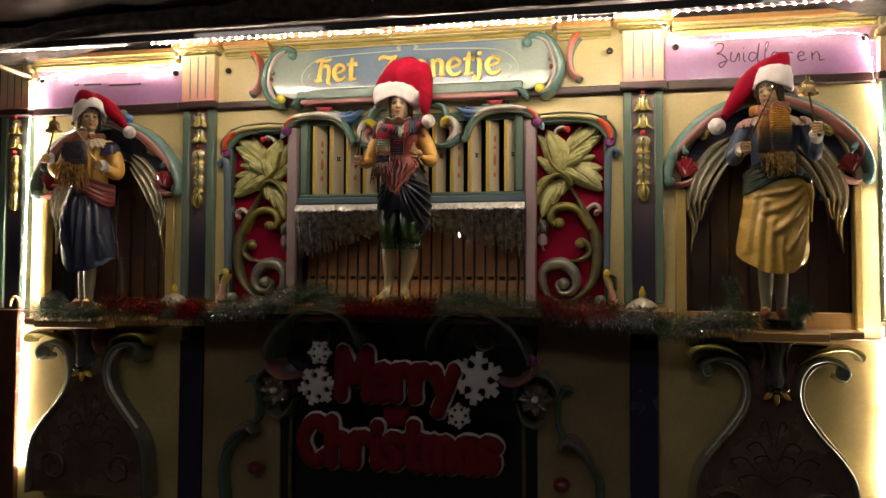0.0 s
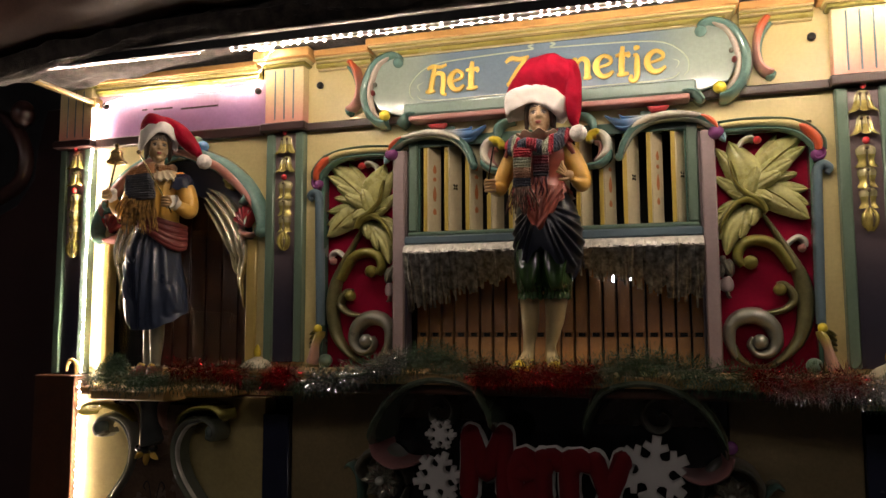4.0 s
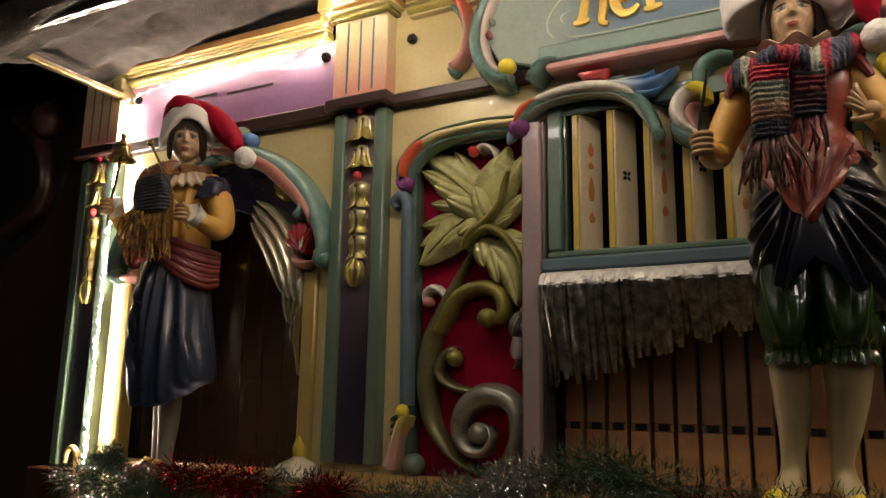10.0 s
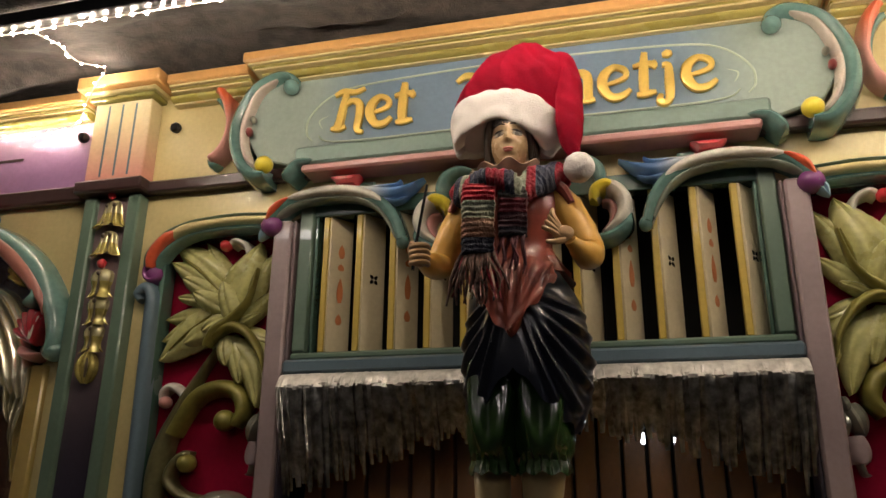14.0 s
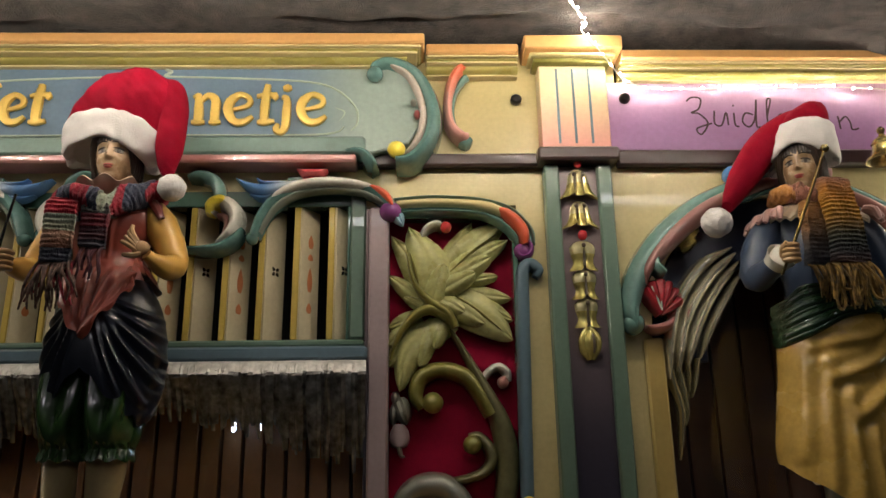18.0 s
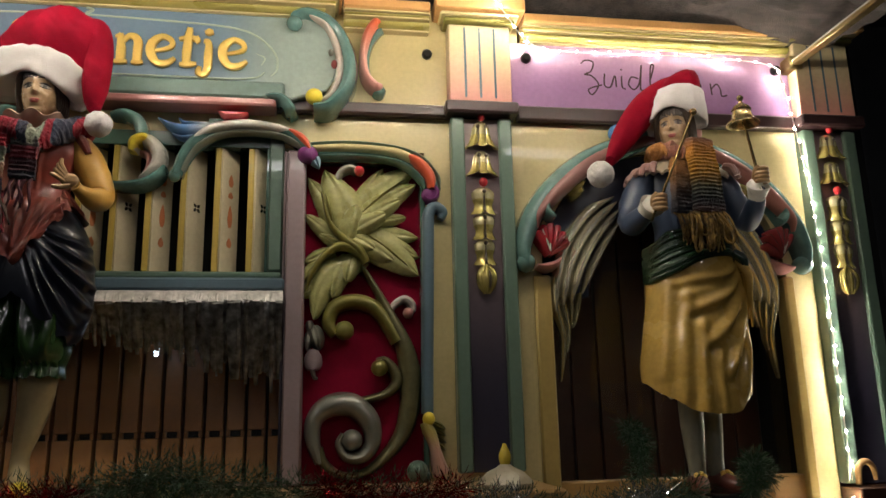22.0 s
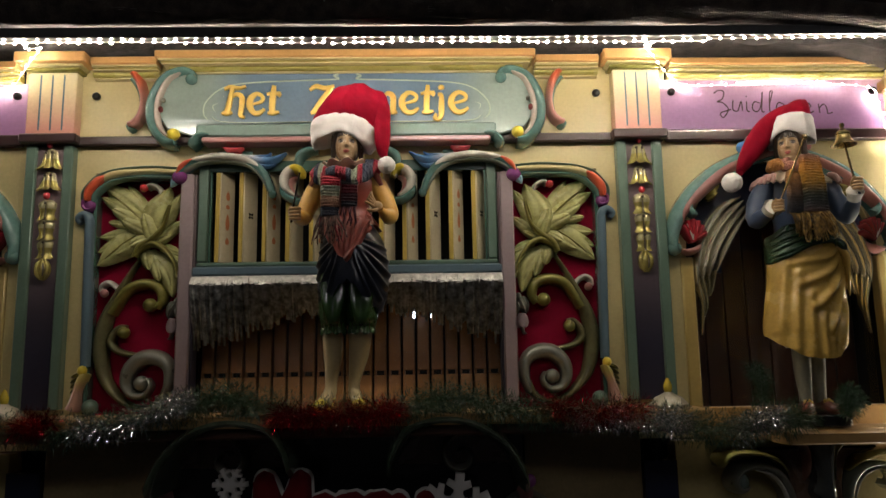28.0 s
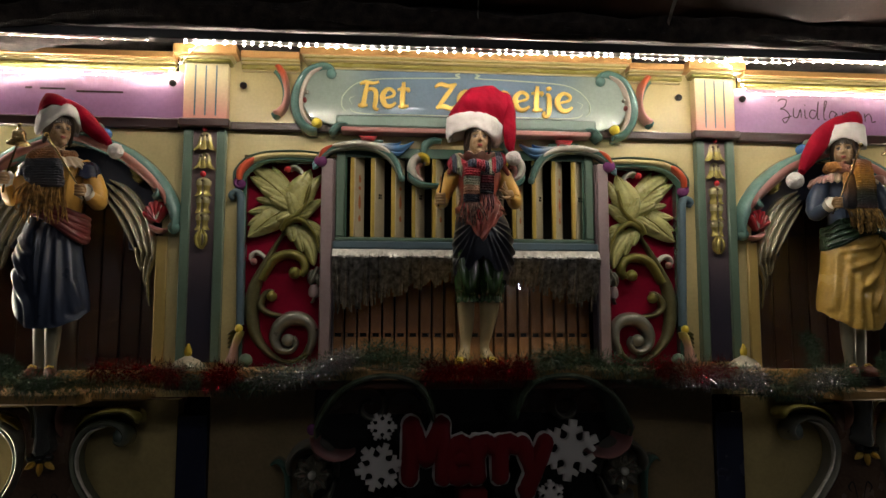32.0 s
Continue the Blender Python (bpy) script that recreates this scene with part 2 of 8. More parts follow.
FRINGE = paint("silver_fringe_foil", (0.33, 0.33, 0.32), rough=0.36, metal=0.9, size=40, var=0.7, coat=0.0)
# fringe foil whitened for the light that catches its top fold
LITTOP = paint("lit_fringe_top", (0.72, 0.70, 0.66), rough=0.35, metal=0.3, size=50, var=0.3, coat=0.2)
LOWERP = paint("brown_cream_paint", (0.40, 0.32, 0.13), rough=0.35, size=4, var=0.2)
SNOW = paint("white_glitter_foam", (0.608, 0.585, 0.554), rough=0.9, bump=0.8, grain=350, coat=0.0)
FLOCK = paint("red_flock", (0.17, 0.0015, 0.006), rough=0.95, bump=0.8, grain=400, coat=0.0)
GROUND = paint("wet_paving", (0.05, 0.048, 0.045), rough=0.5, size=2, var=0.4, bump=0.6, grain=30)
HALL = paint("hall_grey_wall", (0.10, 0.10, 0.11), rough=0.8, size=1.2, var=0.4)
LED = glow("warm_led", (1.0, 0.86, 0.68), 1500.0)
FILLGLOW = glow("fill_tube", (1.0, 0.93, 0.90), 20.0)
COOL = glow("cold_white_lamp", (0.72, 0.84, 1.0), 14.0)

glass = bpy.data.materials.new("clear_glass")
glass.use_nodes = True
gb = glass.node_tree.nodes["Principled BSDF"]
gb.inputs["Base Color"].default_value = (0.95, 0.97, 0.97, 1)
gb.inputs["Roughness"].default_value = 0.02
gb.inputs["Transmission Weight"].default_value = 1.0
gb.inputs["IOR"].default_value = 1.45

# ---- modelling tools ----
ORG = {}


def thing(name, u, d, z, label, category, group="", kind=""):
    e = new(name)
    e.empty_display_size = 0.05
    e.location = V(u, d, z)
    ORG[e] = V(u, d, z)
    return tagged(e, label, category, group, kind)


def part(name, bm, mats, parent=None, label="", flat=False, tidy=True):
    """Links a bmesh as one mesh object under a thing or a part."""
    if tidy:
        bmesh.ops.recalc_face_normals(bm, faces=bm.faces[:])
    o = ORG[parent] if parent else Vector((0, 0, 0))
    if o.length:
        bmesh.ops.translate(bm, vec=-o, verts=bm.verts[:])
    me = bpy.data.meshes.new(name)
    if not flat:
        for f in bm.faces:
            f.smooth = True
    bm.to_mesh(me)
    bm.free()
    if not flat:
        me.set_sharp_from_angle(angle=radians(38))
    for m in mats if isinstance(mats, (list, tuple)) else [mats]:
        me.materials.append(m)
    ob = new(name, me)
    if parent:
        ob.parent = parent
        ORG[ob] = o
    if label:
        ob["label"] = label
    return ob


def solid(name, bm, mats, label, category, group="", kind="", flat=False):
    """A top-level thing that is one mesh, its origin at its lowest middle."""
    xs = [v.co for v in bm.verts]
    o = Vector(((min(c.x for c in xs) + max(c.x for c in xs)) / 2, (min(c.y for c in xs) + max(c.y for c in xs)) / 2, min(c.z for c in xs)))
    bmesh.ops.translate(bm, vec=-o, verts=bm.verts[:])
    ob = part(name, bm, mats, None, "", flat)
    ob.location = o
    return tagged(ob, label, category, group, kind)


def box(bm, u0, u1, d0, d1, z0, z1, bev=0.003, mi=0, turn=0.0):
    u0, u1, d0, d1 = min(u0, u1), max(u0, u1), min(d0, d1), max(d0, d1)
    t = bmesh.new()
    bmesh.ops.create_cube(t, size=1)
    for v in t.verts:
        v.co = Vector(((u1 - u0) * v.co.x, (d1 - d0) * v.co.y, (z1 - z0) * v.co.z))
    if bev:
        bmesh.ops.bevel(t, geom=t.edges[:], offset=bev, segments=1, affect="EDGES")
    if turn:
        bmesh.ops.rotate(t, verts=t.verts[:], cent=(0, 0, 0), matrix=Matrix.Rotation(radians(turn), 3, "Z"))
    bmesh.ops.translate(t, vec=V((u0 + u1) / 2, (d0 + d1) / 2, (z0 + z1) / 2), verts=t.verts[:])
    join(bm, t, mi)
    return bm


def join(bm, t, mi=0):
    vs = [bm.verts.new(v.co) for v in t.verts]
    t.verts.index_update()
    for f in t.faces:
        try:
            k = bm.faces.new([vs[v.index] for v in f.verts])
            k.material_index = mi
        except ValueError:
            pass
    t.free()


def rings(bm, rows, mi=0, close=True, caps=True):
    """Skins rows of points into a surface."""
    vv = [[bm.verts.new(p) for p in r] for r in rows]
    n = len(vv[0])
    for a, b in zip(vv, vv[1:]):
        for i in range(n if close else n - 1):
            j = (i + 1) % n
            f = bm.faces.new((a[i], a[j], b[j], b[i]))
            f.material_index = mi
    if caps and close:
        for r in (vv[0], vv[-1]):
            f = bm.faces.new(r)
            f.material_index = mi
    return vv


def spline(pts, n=8):
    """Catmull-Rom through tuples of numbers."""
    out = []
    P = [np.array(p, float) for p in pts]
    for i in range(len(P) - 1):
        p0, p1, p2, p3 = P[max(i - 1, 0)], P[i], P[i + 1], P[min(i + 2, len(P) - 1)]
        for k in range(n):
            t = k / n
            out.append(0.5 * (2 * p1 + (p2 - p0) * t + (2 * p0 - 5 * p1 + 4 * p2 - p3) * t * t + (3 * p1 - p0 - 3 * p2 + p3) * t ** 3))
    out.append(P[-1])
    return out


def ribbon(bm, pts, d0, h, mi=0, n=6, seg=10, s=1, flatness=0.75):
    """A carved scroll: (u, z, half width) control points, domed section from d0 out by h, s mirrors it."""
    path = spline([p[:3] for p in pts], n)
    rows = []
    for i, (u, z, w) in enumerate(path):
        a, b = path[max(i - 1, 0)], path[min(i + 1, len(path) - 1)]
        t = np.array([b[0] - a[0], b[1] - a[1]])
        t = t / (np.linalg.norm(t) + 1e-9)
        nn = (-t[1], t[0])
        w = max(w, 0.0008)
        hh = h * min(1.0, 0.35 + w / 0.02)
        row = []
        for k in range(seg + 1):
            th = math.pi * k / seg
            c, q = math.cos(th), math.sin(th) ** flatness
            row.append(V(s * (u + nn[0] * w * c), d0 + hh * q, z + nn[1] * w * c))
        rows.append(row)
    rings(bm, rows, mi)
    return bm


def spiral(cu, cz, r0, r1, a0, turns, w0, w1, k=12):
    """Control points of a scroll that winds in from radius r0 to r1; angles in degrees."""
    out = []
    m = max(3, int(abs(turns) * k))
    for i in range(m + 1):
        t = i / m
        a = radians(a0 + 360 * turns * t)
        r = r0 + (r1 - r0) * t ** 0.85
        out.append((cu + r * math.cos(a), cz + r * math.sin(a), w0 + (w1 - w0) * t))
    return out


def slab(bm, pts, d0, d1, mi=0, s=1, bev=0.004):
    """A board cut to an outline of (u, z), its front edge rounded off."""
    P = [np.array(p, float) for p in pts]
    m = len(P)
    area = sum(P[i][0] * P[(i + 1) % m][1] - P[(i + 1) % m][0] * P[i][1] for i in range(m))
    sg = 1 if area > 0 else -1
    ins = []
    for i in range(m):
        a, b = P[i] - P[i - 1], P[(i + 1) % m] - P[i]
        na, nb = np.array([-a[1], a[0]]) / (np.linalg.norm(a) + 1e-9), np.array([-b[1], b[0]]) / (np.linalg.norm(b) + 1e-9)
        q = na + nb
        q = q / (np.linalg.norm(q) + 1e-9)
        ins.append(P[i] + sg * q * bev)
    rows = [[V(s * p[0], d0, p[1]) for p in P], [V(s * p[0], d1 - bev, p[1]) for p in P], [V(s * p[0], d1, p[1]) for p in ins]]
    rings(bm, rows, mi)
    return bm


def arc(cu, cz, ru, rz, a0, a1, n=14):
    return [(cu + ru * math.cos(radians(a0 + (a1 - a0) * i / n)), cz + rz * math.sin(radians(a0 + (a1 - a0) * i / n))) for i in range(n + 1)]


def ball(bm, u, d, z, ru, rd=None, rz=None, mi=0, nu=14, nv=9, s=1):
    rd, rz = rd or ru, rz or ru
    rows = []
    for j in range(nv + 1):
        th = math.pi * (j + 0.12) / (nv + 0.24)
        rows.append([V(s * (u + ru * math.sin(th) * math.cos(2 * math.pi * i / nu)), d + rd * math.sin(th) * math.sin(2 * math.pi * i / nu), z + rz * math.cos(th)) for i in range(nu)])
    rings(bm, rows, mi)
    return bm


def lathe(bm, u, d, profile, mi=0, n=18, lobes=0, lobe=0.0):
    """Turns (radius, z) about an upright line."""
    rings(bm, [[V(u + r * (1 + lobe * math.cos(lobes * 2 * math.pi * i / n)) * math.cos(2 * math.pi * i / n), d + r * (1 + lobe * math.cos(lobes * 2 * math.pi * i / n)) * math.sin(2 * math.pi * i / n), z) for i in range(n)] for r, z in profile], mi)
    return bm


def tube(bm, pts, mi=0, n=8, smooth=6, s=1, wide=1.0):
    """A round limb, bar or cord through (u, d, z, radius)."""
    path = spline(pts, smooth) if smooth > 1 else [np.array(p, float) for p in pts]
    P = [V(s * p[0], p[1], p[2]) for p in path]
    rows, prev = [], None
    for i, p in enumerate(P):
        t = (P[min(i + 1, len(P) - 1)] - P[max(i - 1, 0)]).normalized()
        ref = prev if prev else (Vector((0, 1, 0)) if abs(t.y) < 0.9 else Vector((1, 0, 0)))
        x = (ref - t * ref.dot(t)).normalized()
        prev = x
        y = t.cross(x)
        r = max(path[i][3], 0.0004)
        rows.append([p + (x * math.cos(2 * math.pi * k / n) + y * wide * math.sin(2 * math.pi * k / n)) * r for k in range(n)])
    rings(bm, rows, mi)
    return bm


def leaf(bm, b, t, w, d0, h, mi=0, s=1, bend=0.0, nl=9, nw=6, curl=0.0, lobes=0, rib=0.35, blunt=0.8):
    """A carved leaf from its base b to its tip t, (u, z) each: half width w, raised by h, with a sunk midrib."""
    b, t = np.array(b, float), np.array(t, float)
    ax = t - b
    L = np.linalg.norm(ax)
    ax = ax / L
    pr = np.array([-ax[1], ax[0]])
    front, back = [], []
    for i in range(nl + 1):
        q = i / nl
        ww = w * (abs(math.sin(math.pi * min(1, 0.08 + 0.92 * q) ** 0.8)) ** blunt + 0.02)
        if lobes:
            ww *= 1 + 0.16 * math.cos(2 * math.pi * lobes * q)
        mid = b + ax * L * q + pr * bend * math.sin(math.pi * q)
        fr = []
        for j in range(nw + 1):
            v = 2 * j / nw - 1
            pt = mid + pr * ww * v
            dd = d0 + h * (1 - 0.75 * v * v) * (0.55 + 0.45 * math.sin(math.pi * q)) - rib * h * math.exp(-(v / 0.22) ** 2) + curl * q * q
            fr.append(V(s * pt[0], dd, pt[1]))
        front.append(fr)
        back.append([V(s * (mid + pr * ww * v)[0], d0 - 0.002 + curl * q * q * 0.7, (mid + pr * ww * v)[1]) for v in (1, -1)])
    rings(bm, [f + k for f, k in zip(front, back)], mi)
    return bm

# ---- setting: ground, hall, the organ's own walls ----
bm = bmesh.new()
bmesh.ops.create_grid(bm, x_segments=1, y_segments=1, size=60)
tagged(part("ground", bm, GROUND, flat=True, tidy=False), "dark paved ground of a covered night market", "ground", kind="structure")

bm = box(bmesh.new(), -7, 7, -2.6, -2.5, 0, 4.2, 0)
tagged(part("wall_north", bm, HALL, flat=True), "unlit grey wall behind the organ", "wall", kind="structure")
bm = box(bmesh.new(), -7.1, -7, -2.6, 9, 0, 4.2, 0)
tagged(part("wall_west", bm, HALL, flat=True), "unlit grey side wall", "wall", kind="structure")
bm = box(bmesh.new(), 7, 7.1, -2.6, 9, 0, 4.2, 0)
tagged(part("wall_east", bm, HALL, flat=True), "unlit grey side wall", "wall", kind="structure")
bm = box(bmesh.new(), -7, 7, 9, 9.1, 0, 4.2, 0)
tagged(part("wall_south", bm, HALL, flat=True), "unlit grey wall facing the organ", "wall", kind="structure")
bm = box(bmesh.new(), -7.1, 7.1, -2.6, 9.1, 4.2, 4.3, 0)
tagged(part("ceiling", bm, HALL, flat=True), "dark unlit ceiling", "ceiling", kind="structure")

front = thing("organ_front", 0, 0, 0, "cream painted front wall of a street organ", "organ front", kind="structure")


def niche_outline(s):
    a = [(1.10, 1.36), (1.135, 1.36), (1.135, 1.95)] + arc(1.465, 1.95, 0.330, 0.34, 180, 0, 22)[1:-1] + [(1.795, 1.95), (1.795, 1.36), (1.872, 1.36), (1.872, 2.40), (1.10, 2.40)]
    return a


for s in (-1, 1):
    part("spandrel_panel", slab(bmesh.new(), niche_outline(s), -0.03, 0, s=s, bev=0.0004), CREAM, front, "cream panel with an arched niche opening")
    part("side_strip", box(bmesh.new(), s * 0.845, s * 1.1, -0.03, 0, 1.36, 2.2635, 0.0), CREAM, front)
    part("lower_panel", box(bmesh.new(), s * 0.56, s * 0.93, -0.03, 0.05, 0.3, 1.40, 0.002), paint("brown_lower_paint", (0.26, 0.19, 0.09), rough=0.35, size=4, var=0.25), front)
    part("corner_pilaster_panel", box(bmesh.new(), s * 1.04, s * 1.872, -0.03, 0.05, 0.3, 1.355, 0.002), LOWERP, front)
    part("dark_lower_pilaster", box(bmesh.new(), s * 0.932, s * 1.038, -0.03, 0.07, 0.3, 1.30, 0.003), NAVY, front)
part("upper_panel", box(bmesh.new(), -1.1, 1.1, -0.03, 0, 2.2635, 2.66, 0.0), CREAM, front)
part("lower_middle_panel", box(bmesh.new(), -0.558, 0.558, -0.03, 0.04, 0.3, 1.40, 0.002), BLACK, front)
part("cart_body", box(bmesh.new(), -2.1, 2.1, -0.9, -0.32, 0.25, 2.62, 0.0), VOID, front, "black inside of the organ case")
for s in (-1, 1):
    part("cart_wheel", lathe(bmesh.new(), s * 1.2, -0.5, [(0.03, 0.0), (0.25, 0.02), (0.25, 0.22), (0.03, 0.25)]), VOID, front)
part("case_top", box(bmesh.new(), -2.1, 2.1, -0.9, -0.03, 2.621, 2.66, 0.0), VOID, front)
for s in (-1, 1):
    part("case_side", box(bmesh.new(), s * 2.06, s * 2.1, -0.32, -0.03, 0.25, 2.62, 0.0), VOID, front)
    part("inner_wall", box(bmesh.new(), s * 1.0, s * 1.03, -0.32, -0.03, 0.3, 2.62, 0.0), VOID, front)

# mouldings under the name board and the lilac panels
part("belt_moulding", box(bmesh.new(), -0.9, 0.9, 0, 0.028, 2.352, 2.384, 0.005), MAROON, front, "glossy maroon belt moulding")
for s in (-1, 1):
    part("belt_moulding", box(bmesh.new(), s * 1.085, s * 1.871, 0, 0.028, 2.352, 2.392, 0.005), MAROON, front)


# ---- cornices ----
def roll(bm, u0, u1, d0, d1, z0, z1):
    """A half-round moulding along the front."""
    sec = [(d0, z1)] + [(d1 - (d1 - d0) * 0.55 + (d1 - d0) * 0.55 * math.cos(a), (z0 + z1) / 2 + (z1 - z0) / 2 * math.sin(a)) for a in [radians(80 - 16 * k) for k in range(11)]] + [(d0, z0)]
    rings(bm, [[V(u, d, z) for d, z in sec] for u in (u0, u1)])
    return bm


def cornice(name, u0, u1, d0, z0, z1, label, ends=True):
    c = thing(name, (u0 + u1) / 2, 0, z0, label, "cornice", "cornice lengths")
    h = z1 - z0
    gilt = paint("olive_gilt_roll", (0.36, 0.31, 0.085), rough=0.26, coat=0.8, size=6, var=0.12)
    part("olive_roll", roll(bmesh.new(), u0, u1, 0.0, d0 + 0.026, z0 + 0.07 * h, z0 + 0.38 * h), gilt, c, "half-round olive gilt roll")
    steps = (("lower_fillet", 0.0, 0.07, 0.012, CREAMF), ("cream_fillet", 0.38, 0.45, 0.031, CREAMF), ("olive_fillet", 0.45, 0.55, 0.034, gilt), ("pale_fillet", 0.55, 0.60, 0.042, CREAMF), ("crown_board", 0.60, 1.0, 0.052, TAN))
    for nm, a, b, out, m in steps:
        e = out * 0.8 if ends else 0
        part(nm, box(bmesh.new(), u0 - e, u1 + e, 0.0, d0 + out, z0 + a * h, z0 + b * h - 0.0008, 0.004), m, c)
    return c


cornice("cornice_middle", -0.595, 0.595, 0.045, 2.592, 2.66, "stepped cornice in tan, olive and green paint")
for s in (-1, 1):
    a, b = sorted((s * 0.64, s * 0.86))
    cornice("cornice_link", a, b, 0.012, 2.585, 2.652, "low stepped cornice in tan and green paint", False)
    a, b = sorted((s * 1.105, s * 1.868))
    cornice("cornice_side", a, b, 0.006, 2.575, 2.64, "stepped cornice in tan and olive paint above the lilac panel", False)


# ---- pilasters ----
def bell_flower(bm, u, d, z, r, h, wide):
    """A carved hanging bell: a domed shoulder, a waist and petals that flare at the hem, with drilled slits."""
    prof = ((0, 0.10), (0.03, 0.26), (0.09, 0.40), (0.20, 0.52), (0.34, 0.59), (0.50, 0.64), (0.64, 0.71), (0.77, 0.82), (0.88, 0.97), (0.96, 1.12), (1.0, 1.17), (0.99, 1.04), (0.92, 0.78)) if wide else \
           ((0, 0.14), (0.03, 0.44), (0.09, 0.70), (0.20, 0.92), (0.32, 0.98), (0.46, 0.92), (0.60, 0.80), (0.72, 0.78), (0.83, 0.86), (0.93, 1.04), (1.0, 1.15), (0.99, 1.02), (0.93, 0.76))
    slits = [90 + k * 26 for k in (-3, -1, 1, 3)] if wide else [90, 12, 168]
    n = 72
    rows = []
    for q, rr in prof:
        row = []
        for i in range(n):
            a = 360.0 * i / n
            g = sum(math.exp(-(((a - c + 180) % 360 - 180) / (8.0 if wide else 10.0)) ** 2) for c in slits)
            k = min(1.0, max(0.0, (q - 0.16) / 0.14))
            lob = 1 - (0.26 + 0.16 * q) * g * k
            drop = 0.17 * h * q ** 3 * g
            row.append(V(u + r * rr * lob * math.cos(radians(a)), d + r * 0.72 * rr * lob * math.sin(radians(a)), z - h * q + drop))
        rows.append(row)
    rings(bm, rows[:6], 0)
    rings(bm, rows[5:], 1, caps=False)
    for c in slits:
        if 30 < c < 150:
            x, y = math.cos(radians(c)), math.sin(radians(c))
            k = 0.54 if wide else 0.86
            ball(bm, u + r * k * x, d + r * 0.70 * k * y, z - (0.22 if wide else 0.20) * h, 0.0052, 0.0045, 0.0056, 2, 12, 8)
            k = 0.46 if wide else 0.62
            tube(bm, [(u + r * k * x, d + r * 0.72 * k * y, z - 0.24 * h, 0.0026), (u + r * k * x, d + r * 0.72 * k * y, z - 0.6 * h, 0.0030), (u + r * k * 1.04 * x, d + r * 0.75 * k * y, z - 0.86 * h, 0.0050)], 2, 8, 3)
    return bm


def pilaster(u, d, label, lower=1.485):
    p = thing("pilaster", u, d, 1.47, label, "pilaster", "pilasters of the organ front")
    w = 0.078
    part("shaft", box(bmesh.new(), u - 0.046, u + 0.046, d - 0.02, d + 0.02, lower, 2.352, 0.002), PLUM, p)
    for s in (-1, 1):
        a, b = sorted((u + s * 0.044, u + s * w))
        part("green_strip", box(bmesh.new(), a, b, d - 0.02, d + 0.034, lower, 2.352, 0.004), GREEN, p)
    part("neck_band", box(bmesh.new(), u - 0.094, u + 0.094, d - 0.02, d + 0.062, 2.354, 2.386, 0.005), MAROON, p)
    part("fluted_block", box(bmesh.new(), u - 0.081, u + 0.081, d - 0.02, d + 0.044, 2.387, 2.602, 0.003), FLUTE, p, "fluted block fading from rose to cream")
    for k in (-1, 0, 1):
        part("flute_groove", box(bmesh.new(), u + k * 0.0385 - 0.003, u + k * 0.0385 + 0.003, d + 0.038, d + 0.0448, 2.40, 2.594, 0.0008), SLATE, p)
    for nm, a, b, out, m in (("olive_bed", 2.603, 2.617, 0.012, OLIVE), ("cream_bed", 2.6175, 2.627, 0.022, CREAM), ("cap_board", 2.6275, 2.664, 0.036, TAN)):
        part(nm, box(bmesh.new(), u - 0.081 - out, u + 0.081 + out, d - 0.02, d + 0.046 + out, a, b, 0.004), m, p)
    part("red_bead", ball(bmesh.new(), u, d + 0.034, 2.352, 0.0095, 0.0095, 0.011), JEWEL, p)
    for z, r, h, wide in ((2.344, 0.0415, 0.077, True), (2.266, 0.0390, 0.070, True), (2.170, 0.0320, 0.075, False), (2.103, 0.0300, 0.072, False), (2.038, 0.0285, 0.070, False)):
        bf = bmesh.new()
        bell_flower(bf, u, d + 0.020, z, r, h, wide)
        part("bell_flower", bf, [SILVERED, GILT, SLOT], p)
    part("red_bead", ball(bmesh.new(), u, d + 0.034, 2.180, 0.0110, 0.0105, 0.012), JEWEL, p)
    b = bmesh.new()
    ball(b, u, d + 0.022, 1.936, 0.024, 0.020, 0.036, 0, 24, 16)
    for k in (-1, 0, 1):
        tube(b, [(u + k * 0.004, d + 0.030, 1.970, 0.005), (u + k * 0.017, d + 0.036, 1.948, 0.0065), (u + k * 0.016, d + 0.036, 1.922, 0.0065), (u + k * 0.005, d + 0.030, 1.900, 0.004)], 0, 10, 5)
    tube(b, [(u + 0.006, d + 0.040, 1.955, 0.002), (u + 0.008, d + 0.041, 1.935, 0.0034), (u + 0.006, d + 0.040, 1.912, 0.002)], 1, 8, 4)
    part("husk_drop", b, [GILT, SLOT], p)
    return p


for s in (-1, 1):
    pilaster(s * 0.988, 0.0, "pilaster with gilt bell flowers, green strips and a fluted rose block")
for s in (-1, 1):
    pilaster(s * 1.952, 0.001, "shaded outer pilaster with gilt bell flowers and a fluted block", 1.43)
    o = thing("outer_pier", s * 1.95, 0.0, 0.3, "dark outer pier of the organ front", "pier")
    part("pier_board", box(bmesh.new(), s * 1.874, s * 2.05, -0.03, -0.001, 0.3, 2.60, 0.003), MAROON, o)
    part("pier_base", box(bmesh.new(), s * 1.8735, s * 2.07, -0.03, 0.075, 0.3, 1.425, 0.004), DARKW, o)
    part("pier_scroll", ribbon(bmesh.new(), [(1.885, 1.43, 0.006), (1.89, 1.47, 0.007), (1.91, 1.485, 0.007), (1.928, 1.47, 0.006), (1.932, 1.44, 0.004)], 0.05, 0.02, s=s), LEDGEW, o)

